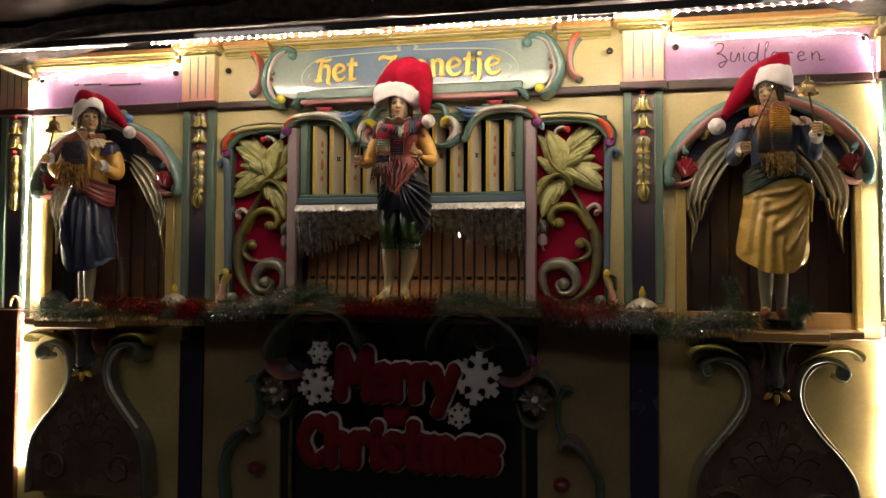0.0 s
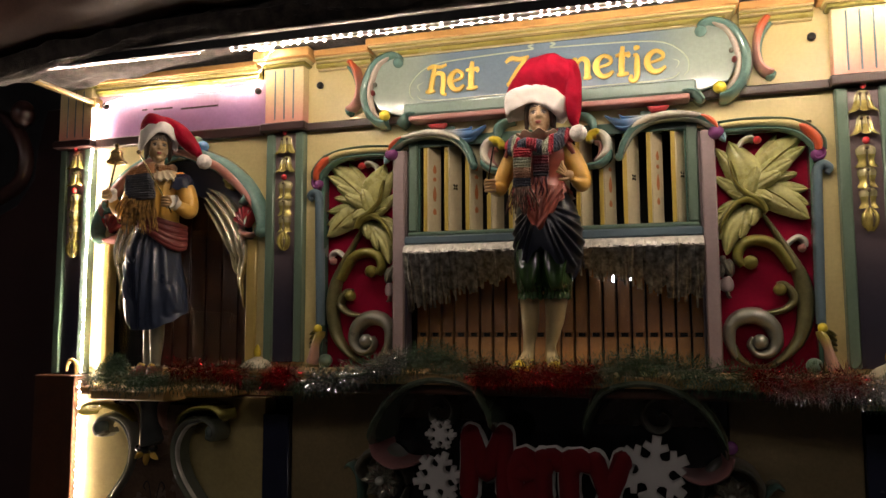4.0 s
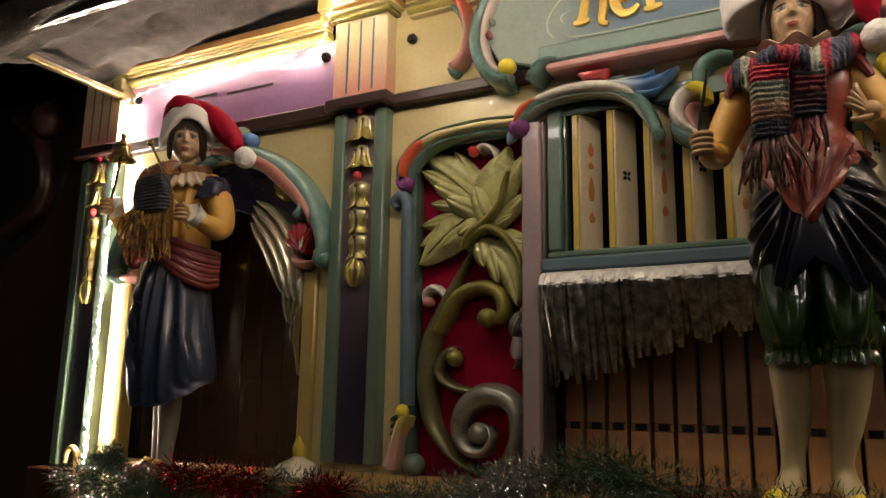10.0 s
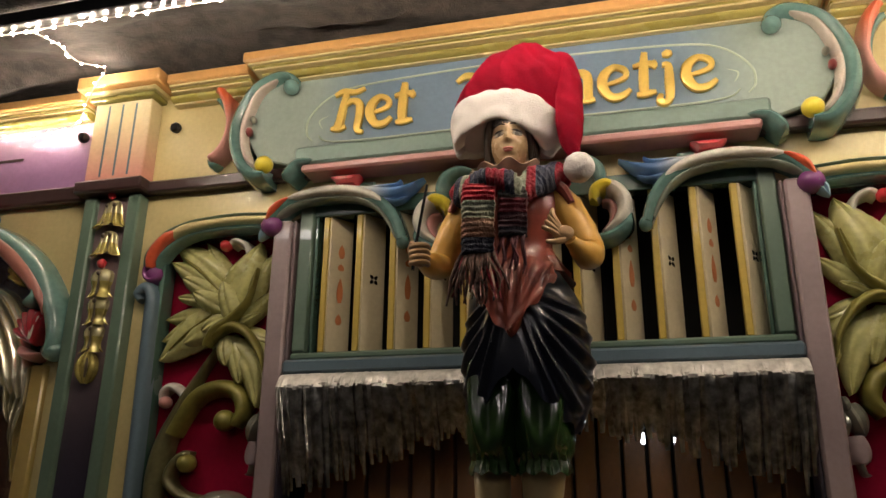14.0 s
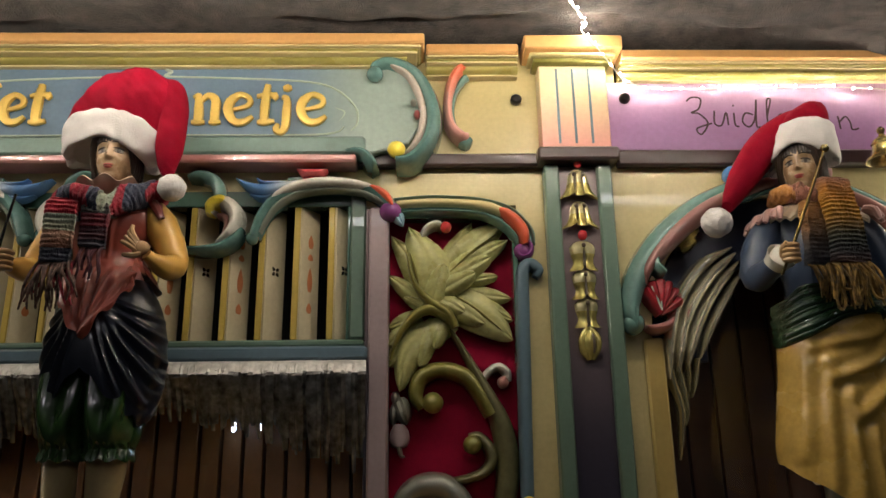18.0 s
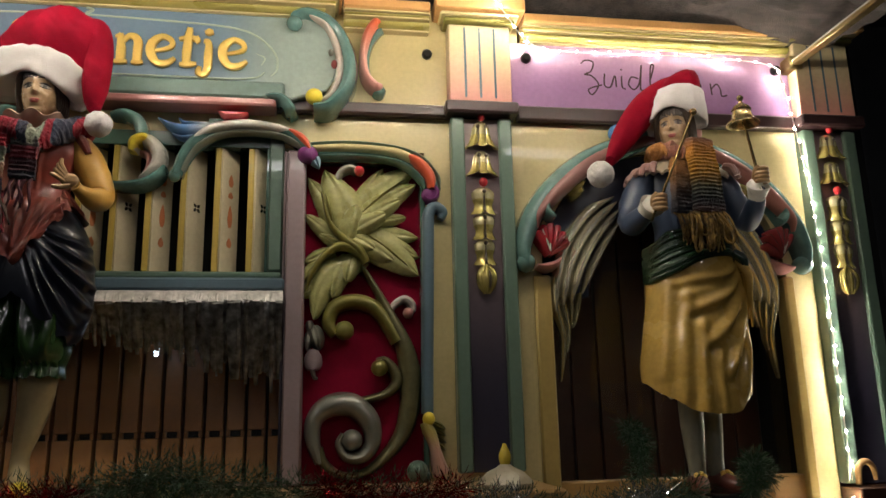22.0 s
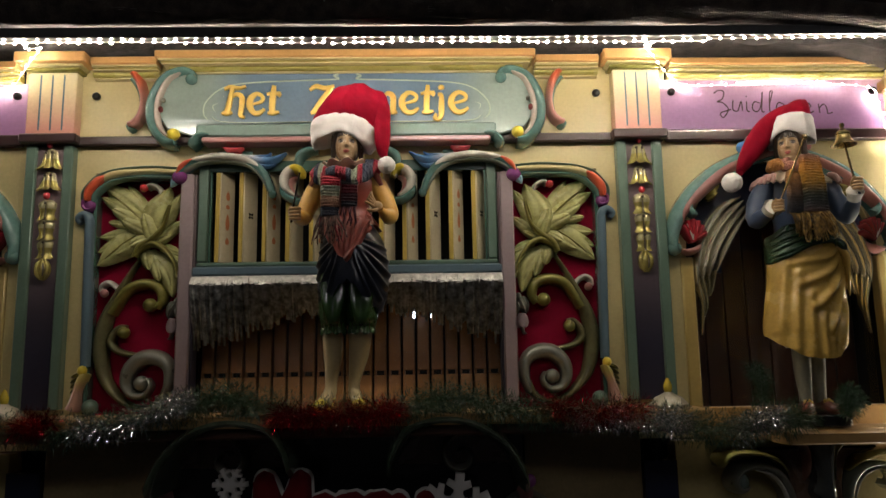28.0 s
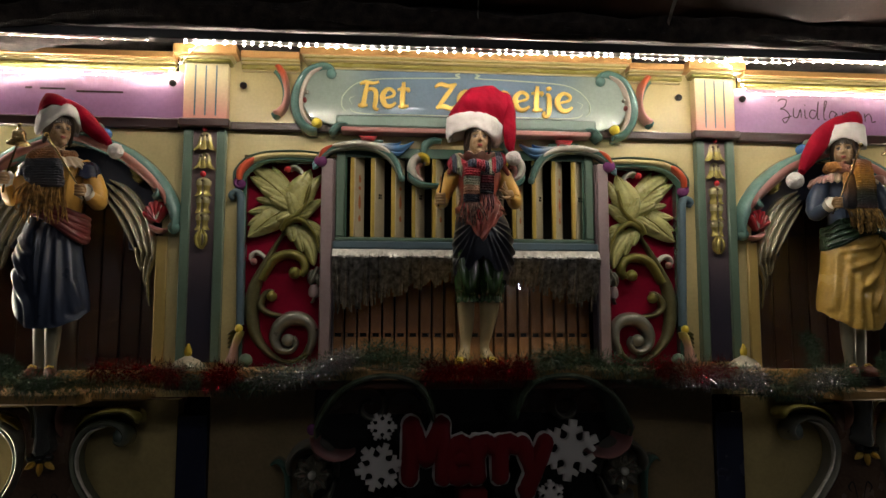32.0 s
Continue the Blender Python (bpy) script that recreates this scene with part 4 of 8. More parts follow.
# ---- carved crimson panels ----
def carved_panel(s):
    p = thing("carved_panel", s * 0.70, 0, 1.47, "crimson panel with carved olive leaves and scrolls", "carved panel", "carved side panels")
    part("crimson_board", box(bmesh.new(), s * 0.553, s * 0.845, -0.05, -0.035, 1.40, 2.27, 0.0), RED, p)
    for a, c in ((0.8315, 0.8445),):
        part("side_reveal", box(bmesh.new(), s * a, s * c, -0.035, 0.012, 1.47, 2.19, 0.003), GREEND, p)
    part("top_reveal", box(bmesh.new(), s * 0.555, s * 0.83, -0.035, 0.006, 2.232, 2.262, 0.003), GREEND, p)
    q = -0.03
    part("main_stem", ribbon(bmesh.new(), [(0.686, 1.98, 0.006), (0.726, 1.914, 0.009), (0.761, 1.846, 0.015), (0.793, 1.774, 0.0225), (0.806, 1.704, 0.0255), (0.802, 1.635, 0.024), (0.784, 1.574, 0.0195), (0.742, 1.522, 0.0135), (0.694, 1.49, 0.009), (0.647, 1.486, 0.0085), (0.607, 1.51, 0.011), (0.586, 1.545, 0.016)], q, 0.040, s=s), BRONZE, p)
    part("volute", ribbon(bmesh.new(), [(0.593, 1.514, 0.0105), (0.578, 1.566, 0.018), (0.582, 1.613, 0.021), (0.615, 1.642, 0.0265), (0.666, 1.644, 0.028), (0.706, 1.61, 0.0255), (0.716, 1.563, 0.0195), (0.694, 1.529, 0.0165), (0.657, 1.526, 0.012), (0.637, 1.555, 0.009), (0.648, 1.579, 0.0067)], q, 0.050, s=s), PEWTER, p, "pewter painted volute")
    part("volute_eye", ball(bmesh.new(), 0.667, q + 0.022, 1.564, 0.025, 0.032, 0.025, s=s), PEWTER, p)
    part("hook_scroll", ribbon(bmesh.new(), [(0.725, 1.745, 0.008), (0.747, 1.745, 0.0105), (0.768, 1.718, 0.0135), (0.771, 1.691, 0.0135), (0.746, 1.667, 0.0112), (0.701, 1.656, 0.009), (0.66, 1.657, 0.0045)], q, 0.036, s=s), BRONZE, p)
    part("hook_ball", ball(bmesh.new(), 0.731, q + 0.022, 1.728, 0.020, 0.026, 0.020, s=s), OLIVE, p)
    part("branch_scroll", ribbon(bmesh.new(), [(0.775, 1.79, 0.0165), (0.736, 1.857, 0.018), (0.701, 1.882, 0.0187), (0.658, 1.887, 0.0187), (0.623, 1.871, 0.0187), (0.611, 1.835, 0.0165), (0.627, 1.807, 0.012)], q, 0.042, s=s), OLIVE, p)
    part("branch_ball", ball(bmesh.new(), 0.648, q + 0.026, 1.816, 0.023, 0.028, 0.023, s=s), OLIVE, p)
    part("white_hook", ribbon(bmesh.new(), [(0.754, 1.853, 0.0045), (0.767, 1.878, 0.009), (0.791, 1.893, 0.0105), (0.81, 1.882, 0.0105), (0.814, 1.862, 0.0075)], q, 0.036, s=s), WHITE, p)
    part("pink_bud", ball(bmesh.new(), 0.801, q + 0.02, 1.858, 0.013, 0.02, 0.014, s=s), PINK, p)
    # broad overlapping leaves: base, tip, half width, how far they stand out
    for k, (a, t, w, h, up, bl, bend) in enumerate((
            ((0.640, 2.040), (0.557, 2.195), 0.030, 0.024, 0.002, 0.70, -0.010), ((0.640, 2.030), (0.552, 2.100), 0.022, 0.022, 0.006, 0.60, 0.0), ((0.662, 2.028), (0.597, 2.212), 0.052, 0.036, 0.008, 0.75, -0.012), ((0.645, 2.020), (0.585, 2.048), 0.014, 0.020, 0.016, 0.50, 0.0), ((0.650, 2.036), (0.676, 2.122), 0.026, 0.028, 0.026, 0.45, 0.0),
            ((0.668, 2.100), (0.743, 2.226), 0.026, 0.022, 0.0, 0.70, 0.0), ((0.665, 2.090), (0.822, 2.226), 0.040, 0.026, 0.004, 0.70, 0.010), ((0.672, 2.080), (0.823, 2.180), 0.030, 0.026, 0.012, 0.60, 0.006), ((0.676, 2.072), (0.783, 2.138), 0.026, 0.026, 0.020, 0.42, 0.004), ((0.670, 2.060), (0.746, 2.100), 0.024, 0.026, 0.028, 0.40, 0.0), ((0.730, 2.086), (0.798, 2.096), 0.015, 0.018, 0.012, 0.45, 0.0),
            ((0.690, 2.062), (0.828, 2.046), 0.024, 0.020, 0.002, 0.60, 0.0), ((0.700, 2.056), (0.828, 1.995), 0.028, 0.022, 0.006, 0.60, 0.0), ((0.672, 2.052), (0.826, 1.950), 0.046, 0.028, 0.008, 0.70, 0.012), ((0.684, 2.040), (0.766, 1.986), 0.028, 0.026, 0.016, 0.45, 0.0), ((0.668, 2.044), (0.720, 2.012), 0.022, 0.026, 0.022, 0.42, 0.0),
            ((0.625, 2.010), (0.552, 1.982), 0.020, 0.022, 0.004, 0.50, 0.0), ((0.605, 1.992), (0.549, 1.940), 0.022, 0.024, 0.006, 0.50, 0.0), ((0.590, 1.955), (0.553, 1.895), 0.020, 0.024, 0.006, 0.50, 0.0), ((0.690, 1.992), (0.576, 1.842), 0.036, 0.032, 0.010, 0.60, -0.034), ((0.660, 1.998), (0.620, 1.894), 0.026, 0.028, 0.014, 0.42, -0.006), ((0.668, 1.998), (0.652, 1.932), 0.023, 0.028, 0.020, 0.40, 0.0))):
        part("leaf", leaf(bmesh.new(), a, t, w, q + up, h, s=s, curl=0.008, rib=0.18, blunt=bl, nw=14, nl=18, bend=bend), OLIVEL, p)
    for a, t in (((0.690, 2.105), (0.795, 2.192)), ((0.700, 2.050), (0.800, 1.972)), ((0.62, 2.07), (0.60, 2.15))):
        part("leaf_vein", ribbon(bmesh.new(), [(a[0], a[1], 0.002), ((a[0] + t[0]) / 2, (a[1] + t[1]) / 2 + 0.004, 0.004), (t[0], t[1], 0.001)], q + 0.030, 0.020, s=s, seg=6), OLIVE, p)
    part("leaf_rib", ribbon(bmesh.new(), [(0.592, 2.148, 0.002), (0.61, 2.077, 0.006), (0.645, 2.035, 0.010), (0.68, 2.01, 0.012), (0.70, 1.975, 0.009)], q + 0.035, 0.032, s=s), OLIVE, p)
    part("leaf_rib", ribbon(bmesh.new(), [(0.70, 1.984, 0.010), (0.651, 2.017, 0.012), (0.61, 2.004, 0.010), (0.574, 1.958, 0.007), (0.557, 1.906, 0.003)], q + 0.032, 0.03, s=s), OLIVE, p)
    part("rose_hook", ribbon(bmesh.new(), [(0.624, 2.167, 0.006), (0.634, 2.206, 0.009), (0.66, 2.221, 0.0105), (0.676, 2.212, 0.009)], q, 0.05, s=s), WHITE, p)
    part("rose_ball", ball(bmesh.new(), 0.682, q + 0.035, 2.209, 0.0135, 0.02, 0.0135, s=s), JEWEL, p)
    part("pod", leaf(bmesh.new(), (0.566, 1.842), (0.570, 1.808), 0.010, q, 0.034, s=s, blunt=0.5, rib=0.05), PEWTER, p)
    part("pod", leaf(bmesh.new(), (0.574, 1.828), (0.592, 1.772), 0.020, q, 0.044, s=s, blunt=0.5, rib=0.2), PEWTER, p)
    part("pod", leaf(bmesh.new(), (0.566, 1.815), (0.562, 1.77), 0.010, q, 0.034, s=s, blunt=0.5, rib=0.1), PEWTER, p)
    part("pod_bell", ribbon(bmesh.new(), [(0.576, 1.772, 0.012), (0.576, 1.758, 0.020), (0.576, 1.742, 0.022), (0.576, 1.730, 0.018), (0.576, 1.724, 0.010)], q, 0.040, s=s), MAUVE, p)
    part("pod_drop", ribbon(bmesh.new(), [(0.576, 1.735, 0.007), (0.576, 1.722, 0.006), (0.580, 1.708, 0.005), (0.588, 1.706, 0.002)], q + 0.01, 0.042, s=s), PEWTER, p)
    # hooked frame round the panel
    part("frame_scroll", ribbon(bmesh.new(), [(0.565, 2.256, 0.020), (0.641, 2.260, 0.020), (0.714, 2.258, 0.020), (0.774, 2.250, 0.021), (0.822, 2.229, 0.023), (0.856, 2.193, 0.024), (0.862, 2.156, 0.018)], -0.01, 0.036, s=s), TEAL, p)
    part("frame_rim", ribbon(bmesh.new(), [(0.56, 2.274, 0.003), (0.641, 2.279, 0.0045), (0.714, 2.277, 0.0045), (0.78, 2.268, 0.005), (0.835, 2.245, 0.006), (0.874, 2.20, 0.006), (0.880, 2.165, 0.004)], 0.0, 0.046, s=s, seg=8), GREEN, p)
    part("frame_lip", ribbon(bmesh.new(), [(0.56, 2.238, 0.004), (0.641, 2.242, 0.006), (0.714, 2.240, 0.006), (0.768, 2.232, 0.007), (0.808, 2.212, 0.008), (0.836, 2.182, 0.008), (0.842, 2.160, 0.005)], 0.0, 0.052, s=s, seg=8), TEAL, p)
    part("frame_band", ribbon(bmesh.new(), [(0.57, 2.258, 0.010), (0.641, 2.262, 0.011), (0.714, 2.260, 0.011), (0.774, 2.252, 0.013), (0.81, 2.238, 0.012)], 0.012, 0.030, s=s), CREAM, p)
    part("frame_flame", ribbon(bmesh.new(), [(0.785, 2.249, 0.004), (0.822, 2.231, 0.014), (0.852, 2.196, 0.016), (0.858, 2.160, 0.010)], 0.014, 0.034, s=s), ORANGE, p)
    kn = ribbon(bmesh.new(), spiral(0.853, 2.148, 0.022, 0.004, 60, -1.1, 0.010, 0.005), 0.0, 0.045, s=s)
    ball(kn, 0.853, 0.016, 2.148, 0.020, 0.020, 0.020, s=s)
    part("purple_knob", kn, PURPLE, p)
    part("blue_rail", ribbon(bmesh.new(), [(0.880, 2.088, 0.008), (0.887, 2.104, 0.012), (0.868, 2.118, 0.0135), (0.8515, 2.100, 0.015), (0.849, 2.05, 0.0155), (0.847, 1.95, 0.015), (0.845, 1.843, 0.0145), (0.843, 1.75, 0.014), (0.841, 1.62, 0.0135)], 0.0, 0.034, s=s, flatness=0.4), SLATE, p)
    part("corner_curl", ribbon(bmesh.new(), [(0.833, 1.60, 0.010), (0.846, 1.575, 0.015), (0.857, 1.54, 0.013), (0.866, 1.50, 0.018), (0.872, 1.485, 0.02)], 0.0, 0.05, s=s), paint("shell_fade_paint", (0.50, 0.30, 0.24), rough=0.35, fade=("z", 0.06, 0.12, (0.42, 0.36, 0.10))), p)
    part("corner_bud", ball(bmesh.new(), 0.841, 0.032, 1.608, 0.015, 0.018, 0.016, s=s), YELLOW, p)
    for k in range(4):
        part("corner_frill", leaf(bmesh.new(), (0.855, 1.60 - 0.015 * k), (0.884, 1.585 - 0.016 * k), 0.008, 0.0, 0.03, s=s), OLIVE, p)
    part("green_knob", ball(bmesh.new(), 0.815, 0.02, 1.492, 0.025, 0.03, 0.025, s=s), GREEN, p)


carved_panel(-1)
carved_panel(1)


# ---- waves above the shutters ----
for s in (-1, 1):
    p = thing("wave_scroll", s * 0.40, 0, 2.16, "carved wave scroll in teal, ivory and blue over the shutters", "carved scroll", "wave scrolls")
    part("wave", ribbon(bmesh.new(), [(0.566, 2.232, 0.014), (0.546, 2.268, 0.0176), (0.495, 2.297, 0.0164), (0.424, 2.306, 0.0164), (0.351, 2.297, 0.0164), (0.297, 2.268, 0.0176), (0.268, 2.228, 0.0150), (0.252, 2.180, 0.0125)], 0.0, 0.055, s=s), TEAL, p)
    part("wave_inlay", ribbon(bmesh.new(), [(0.53, 2.285, 0.003), (0.50, 2.296, 0.010), (0.424, 2.305, 0.0135), (0.355, 2.298, 0.013), (0.31, 2.280, 0.010), (0.283, 2.255, 0.005)], 0.03, 0.034, s=s), WHITE, p)
    part("wave_soffit", ribbon(bmesh.new(), [(0.545, 2.252, 0.003), (0.53, 2.266, 0.006), (0.49, 2.284, 0.006), (0.424, 2.291, 0.006), (0.354, 2.283, 0.006), (0.306, 2.257, 0.006), (0.280, 2.222, 0.005), (0.266, 2.19, 0.003)], 0.02, 0.044, s=s, seg=8), paint("grey_sage_paint", (0.27, 0.31, 0.26), rough=0.25, coat=0.6), p)
    part("wave_flame", ribbon(bmesh.new(), [(0.562, 2.246, 0.005), (0.548, 2.270, 0.010), (0.525, 2.288, 0.008), (0.50, 2.297, 0.003)], 0.036, 0.032, s=s), ORANGE, p)
    part("purple_knob", ball(bmesh.new(), 0.557, 0.03, 2.238, 0.026, 0.028, 0.024, s=s), PURPLE, p)
    part("blue_tip", leaf(bmesh.new(), (0.566, 2.240), (0.585, 2.205), 0.014, 0.025, 0.022, s=s), paint("pale_blue_paint", (0.35, 0.52, 0.66), rough=0.25, coat=0.5), p)
    flame = paint("pale_to_blue_flame_paint", (0.52, 0.56, 0.56), rough=0.2, coat=0.6, fade=("ax", 0.06, 0.135, (0.085, 0.19, 0.40)))
    for pts, d, h in (([(0.430, 2.306, 0.006), (0.375, 2.306, 0.012), (0.325, 2.299, 0.0145), (0.275, 2.291, 0.0165), (0.238, 2.300, 0.0115), (0.206, 2.322, 0.003)], 0.012, 0.040), ([(0.345, 2.308, 0.004), (0.300, 2.305, 0.008), (0.268, 2.308, 0.006), (0.255, 2.319, 0.003)], 0.024, 0.034), ([(0.350, 2.288, 0.004), (0.300, 2.277, 0.008), (0.264, 2.273, 0.0065), (0.240, 2.282, 0.0025)], 0.018, 0.036), ([(0.330, 2.297, 0.002), (0.280, 2.287, 0.0035), (0.240, 2.296, 0.0025), (0.215, 2.314, 0.001)], 0.034, 0.024)):
        part("blue_flame", ribbon(bmesh.new(), pts, d, h, s=s), flame, p, "wing of flames fading from ivory to blue")
    part("wave_end", ball(bmesh.new(), 0.250, 0.03, 2.178, 0.014, 0.02, 0.016, s=s), TEAL, p)
    part("red_jewel", slab(bmesh.new(), [(0.345, 2.335), (0.36, 2.318), (0.40, 2.318), (0.415, 2.335)], 0.02, 0.06, s=s, bev=0.008), JEWEL, p)
    part("jewel_back", box(bmesh.new(), s * 0.32, s * 0.44, 0.0, 0.022, 2.30, 2.33, 0.003), GREEND, p)
    p = thing("side_volute", s * 0.18, 0, 2.14, "carved volute in teal, ivory and yellow", "carved scroll", "side volutes")
    part("volute_foot", ribbon(bmesh.new(), [(0.222, 2.205, 0.006), (0.214, 2.180, 0.013), (0.183, 2.158, 0.0145), (0.14, 2.152, 0.0125), (0.10, 2.155, 0.010)], 0.0, 0.052, s=s), TEAL, p)
    part("volute", ribbon(bmesh.new(), [(0.153, 2.236, 0.009), (0.160, 2.256, 0.0155), (0.184, 2.262, 0.018), (0.206, 2.243, 0.0185), (0.212, 2.215, 0.017), (0.199, 2.188, 0.013), (0.172, 2.168, 0.007)], 0.004, 0.054, s=s), WHITE, p, "ivory volute")
    part("yellow_tip", ribbon(bmesh.new(), [(0.151, 2.234, 0.0085), (0.158, 2.255, 0.0158), (0.178, 2.2635, 0.0172), (0.194, 2.256, 0.008)], 0.008, 0.053, s=s), YELLOW, p)
    part("pink_curl", ribbon(bmesh.new(), [(0.168, 2.236, 0.006), (0.184, 2.232, 0.009), (0.192, 2.214, 0.010), (0.184, 2.190, 0.007), (0.166, 2.174, 0.003)], 0.0, 0.046, s=s), PINK, p)
    part("shoulder_curl", ribbon(bmesh.new(), [(0.098, 2.326, 0.009), (0.133, 2.328, 0.016), (0.159, 2.312, 0.018), (0.167, 2.285, 0.015), (0.162, 2.262, 0.008)], 0.0, 0.05, s=s), TEAL, p)

# ---- niches with glass, drapery and arch scrolls ----
for s in (-1, 1):
    p = thing("niche", s * 1.461, 0, 1.36, "dark arched niche with carved drapery and scrolls", "niche", "statue niches")
    for k in range(9):
        u = 1.13 + 0.08 * k
        part("back_plank", box(bmesh.new(), s * u, s * (u + 0.076), -0.30, -0.285, 1.36, 2.33, 0.003), DARKW, p)
    # black sheet closing the niche where only darkness would show
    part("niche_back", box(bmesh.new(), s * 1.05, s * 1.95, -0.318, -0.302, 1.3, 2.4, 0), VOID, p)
    part("niche_floor", box(bmesh.new(), s * 1.03, s * 1.93, -0.30, 0.0, 1.34, 1.3595, 0), DARKW, p)
    part("threshold", box(bmesh.new(), s * 1.137, s * 1.793, -0.05, -0.002, 1.3605, 1.455, 0.003), paint("ochre_board_paint", (0.42, 0.25, 0.08), rough=0.4), p)
    for k in range(2):
        u, w = (1.112, 0.043) if k == 0 else (1.780, 0.030)
        part("jamb_moulding", box(bmesh.new(), s * u, s * (u + w), -0.034, 0.014, 1.3955, 1.95, 0.005), paint("ochre_jamb_paint", (0.42, 0.31, 0.10), rough=0.3, coat=0.5), p)
    sp = [(1.139, 1.90)] + arc(1.465, 1.95, 0.326, 0.336, 180, 0, 22) + [(1.791, 1.90)] + arc(1.463, 1.90, 0.20, 0.25, 0, 180, 22)
    part("navy_hood", slab(bmesh.new(), sp, -0.045, -0.02, s=s, bev=0.004), NAVY, p)
    # arch scrolls, the outer pair alike
    for c in (-1, 1):
        f = lambda pts: [((1.461 + c * (min(x, 1.459) - 1.461)), z, w) for x, z, w in pts]
        part("arch_scroll", ribbon(bmesh.new(), f([(1.092, 1.962, 0.010), (1.086, 2.016, 0.022), (1.112, 2.092, 0.029), (1.176, 2.180, 0.030), (1.267, 2.250, 0.030), (1.383, 2.300, 0.026), (1.478, 2.316, 0.021)]), -0.005, 0.062, s=s), TEAL, p)
        part("arch_inlay", ribbon(bmesh.new(), f([(1.118, 2.062, 0.004), (1.126, 2.10, 0.014), (1.188, 2.170, 0.022), (1.273, 2.237, 0.022), (1.385, 2.287, 0.019), (1.47, 2.305, 0.013)]), 0.030, 0.036, s=s), paint("dusty_rose_paint", (0.36, 0.15, 0.12), rough=0.3, coat=0.4) if s * c < 0 else paint("brown_rose_paint", (0.22, 0.10, 0.085), rough=0.3, coat=0.4), p)
        part("arch_rim", ribbon(bmesh.new(), f([(1.160, 2.086, 0.011), (1.150, 2.092, 0.0135), (1.142, 2.110, 0.011), (1.158, 2.138, 0.008), (1.20, 2.170, 0.007), (1.28, 2.222, 0.006), (1.39, 2.270, 0.005), (1.47, 2.29, 0.004)]), 0.03, 0.042, s=s), TEAL, p)
        for k in range(6):
            th = radians(22 + 22 * k)
            tip = (1.152 + 0.046 * math.cos(th), 2.004 + 0.066 * math.sin(th))
            part("shell_flute", ribbon(bmesh.new(), f([(1.150, 1.998, 0.006), ((1.150 + tip[0]) / 2, (2.000 + tip[1]) / 2, 0.0125), (tip[0], tip[1], 0.0135), (tip[0] + 0.004 * math.cos(th), tip[1] + 0.009 * math.sin(th), 0.005)]), 0.002, 0.052 - 0.004 * abs(k - 2.5), s=s, seg=8, n=5), paint("dark_red_shell_paint", (0.20, 0.018, 0.022), rough=0.16, coat=0.9) if c < 0 else paint("bright_red_shell_paint", (0.34, 0.02, 0.03), rough=0.18, coat=0.9), p)
        for k in (4, 5):
            th = radians(22 * k + 8)
            tip = (1.152 + 0.044 * math.cos(th), 2.004 + 0.062 * math.sin(th))
            part("shell_rib", ribbon(bmesh.new(), f([(1.150, 2.005, 0.001), ((1.150 + tip[0]) / 2, (2.005 + tip[1]) / 2, 0.0028), (tip[0], tip[1], 0.0015)]), 0.038, 0.016, s=s, seg=6), WHITE, p)
        part("shell_lip", ribbon(bmesh.new(), f([(1.118, 1.972, 0.005), (1.14, 1.966, 0.012), (1.165, 1.975, 0.010), (1.18, 1.992, 0.003)]), 0.0, 0.06, s=s), PINK, p)
        part("green_knob", ball(bmesh.new(), 1.461 + c * (1.09 - 1.461), 0.02, 1.978, 0.024, 0.035, 0.026, s=s), TEAL, p)
        for bx, bz, bw in ((1.242, 2.216, 0.015), (1.258, 2.198, 0.016), (1.252, 2.168, 0.014)):
            part("gilt_bud", leaf(bmesh.new(), (1.461 + c * (1.212 - 1.461), 2.152), (1.461 + c * (bx - 1.461), bz), bw, 0.0, 0.05, s=s, blunt=0.6, rib=0.1), GILT, p)
        # drapery: thin polished folds that follow the arch and fall beside the jamb
        drape = paint("polished_drape_paint", (0.72, 0.68, 0.52), rough=0.24, metal=0.75, coat=1.0)
        for pts, w in (([(1.336, 2.158), (1.273, 2.124), (1.225, 2.072), (1.190, 2.010), (1.170, 1.935), (1.164, 1.86)], 0.0125), ([(1.345, 2.145), (1.296, 2.105), (1.248, 2.052), (1.212, 1.990), (1.192, 1.925), (1.186, 1.875)], 0.0120), ([(1.350, 2.125), (1.310, 2.085), (1.270, 2.035), (1.236, 1.975), (1.214, 1.920), (1.208, 1.885)], 0.0105), ([(1.354, 2.100), (1.322, 2.060), (1.288, 2.010), (1.258, 1.955), (1.238, 1.905)], 0.0085)):
            m = len(pts) - 1
            part("drape_fold", ribbon(bmesh.new(), f([(x, z, w * (0.35 if k == 0 else 0.4 if k == m else 1.0 + 0.25 * math.sin(math.pi * k / m))) for k, (x, z) in enumerate(pts)]), -0.020, 0.046, s=s, seg=9), drape, p)
        for pts in ([(1.166, 1.92), (1.172, 1.86), (1.186, 1.80), (1.182, 1.745), (1.174, 1.69)], [(1.186, 1.90), (1.194, 1.84), (1.198, 1.79), (1.192, 1.76)], [(1.232, 1.905), (1.222, 1.85), (1.212, 1.82)], [(1.206, 1.90), (1.210, 1.86), (1.204, 1.815)]):
            part("drape_tassel", ribbon(bmesh.new(), f([(x, z, (0.008, 0.011, 0.009, 0.006, 0.002)[min(k + 5 - len(pts), 4) if k else 0]) for k, (x, z) in enumerate(pts)]), -0.020, 0.032, s=s, seg=8), paint("dark_gilt_tassel_paint", (0.46, 0.42, 0.26), rough=0.14, metal=0.8, coat=0.9), p)
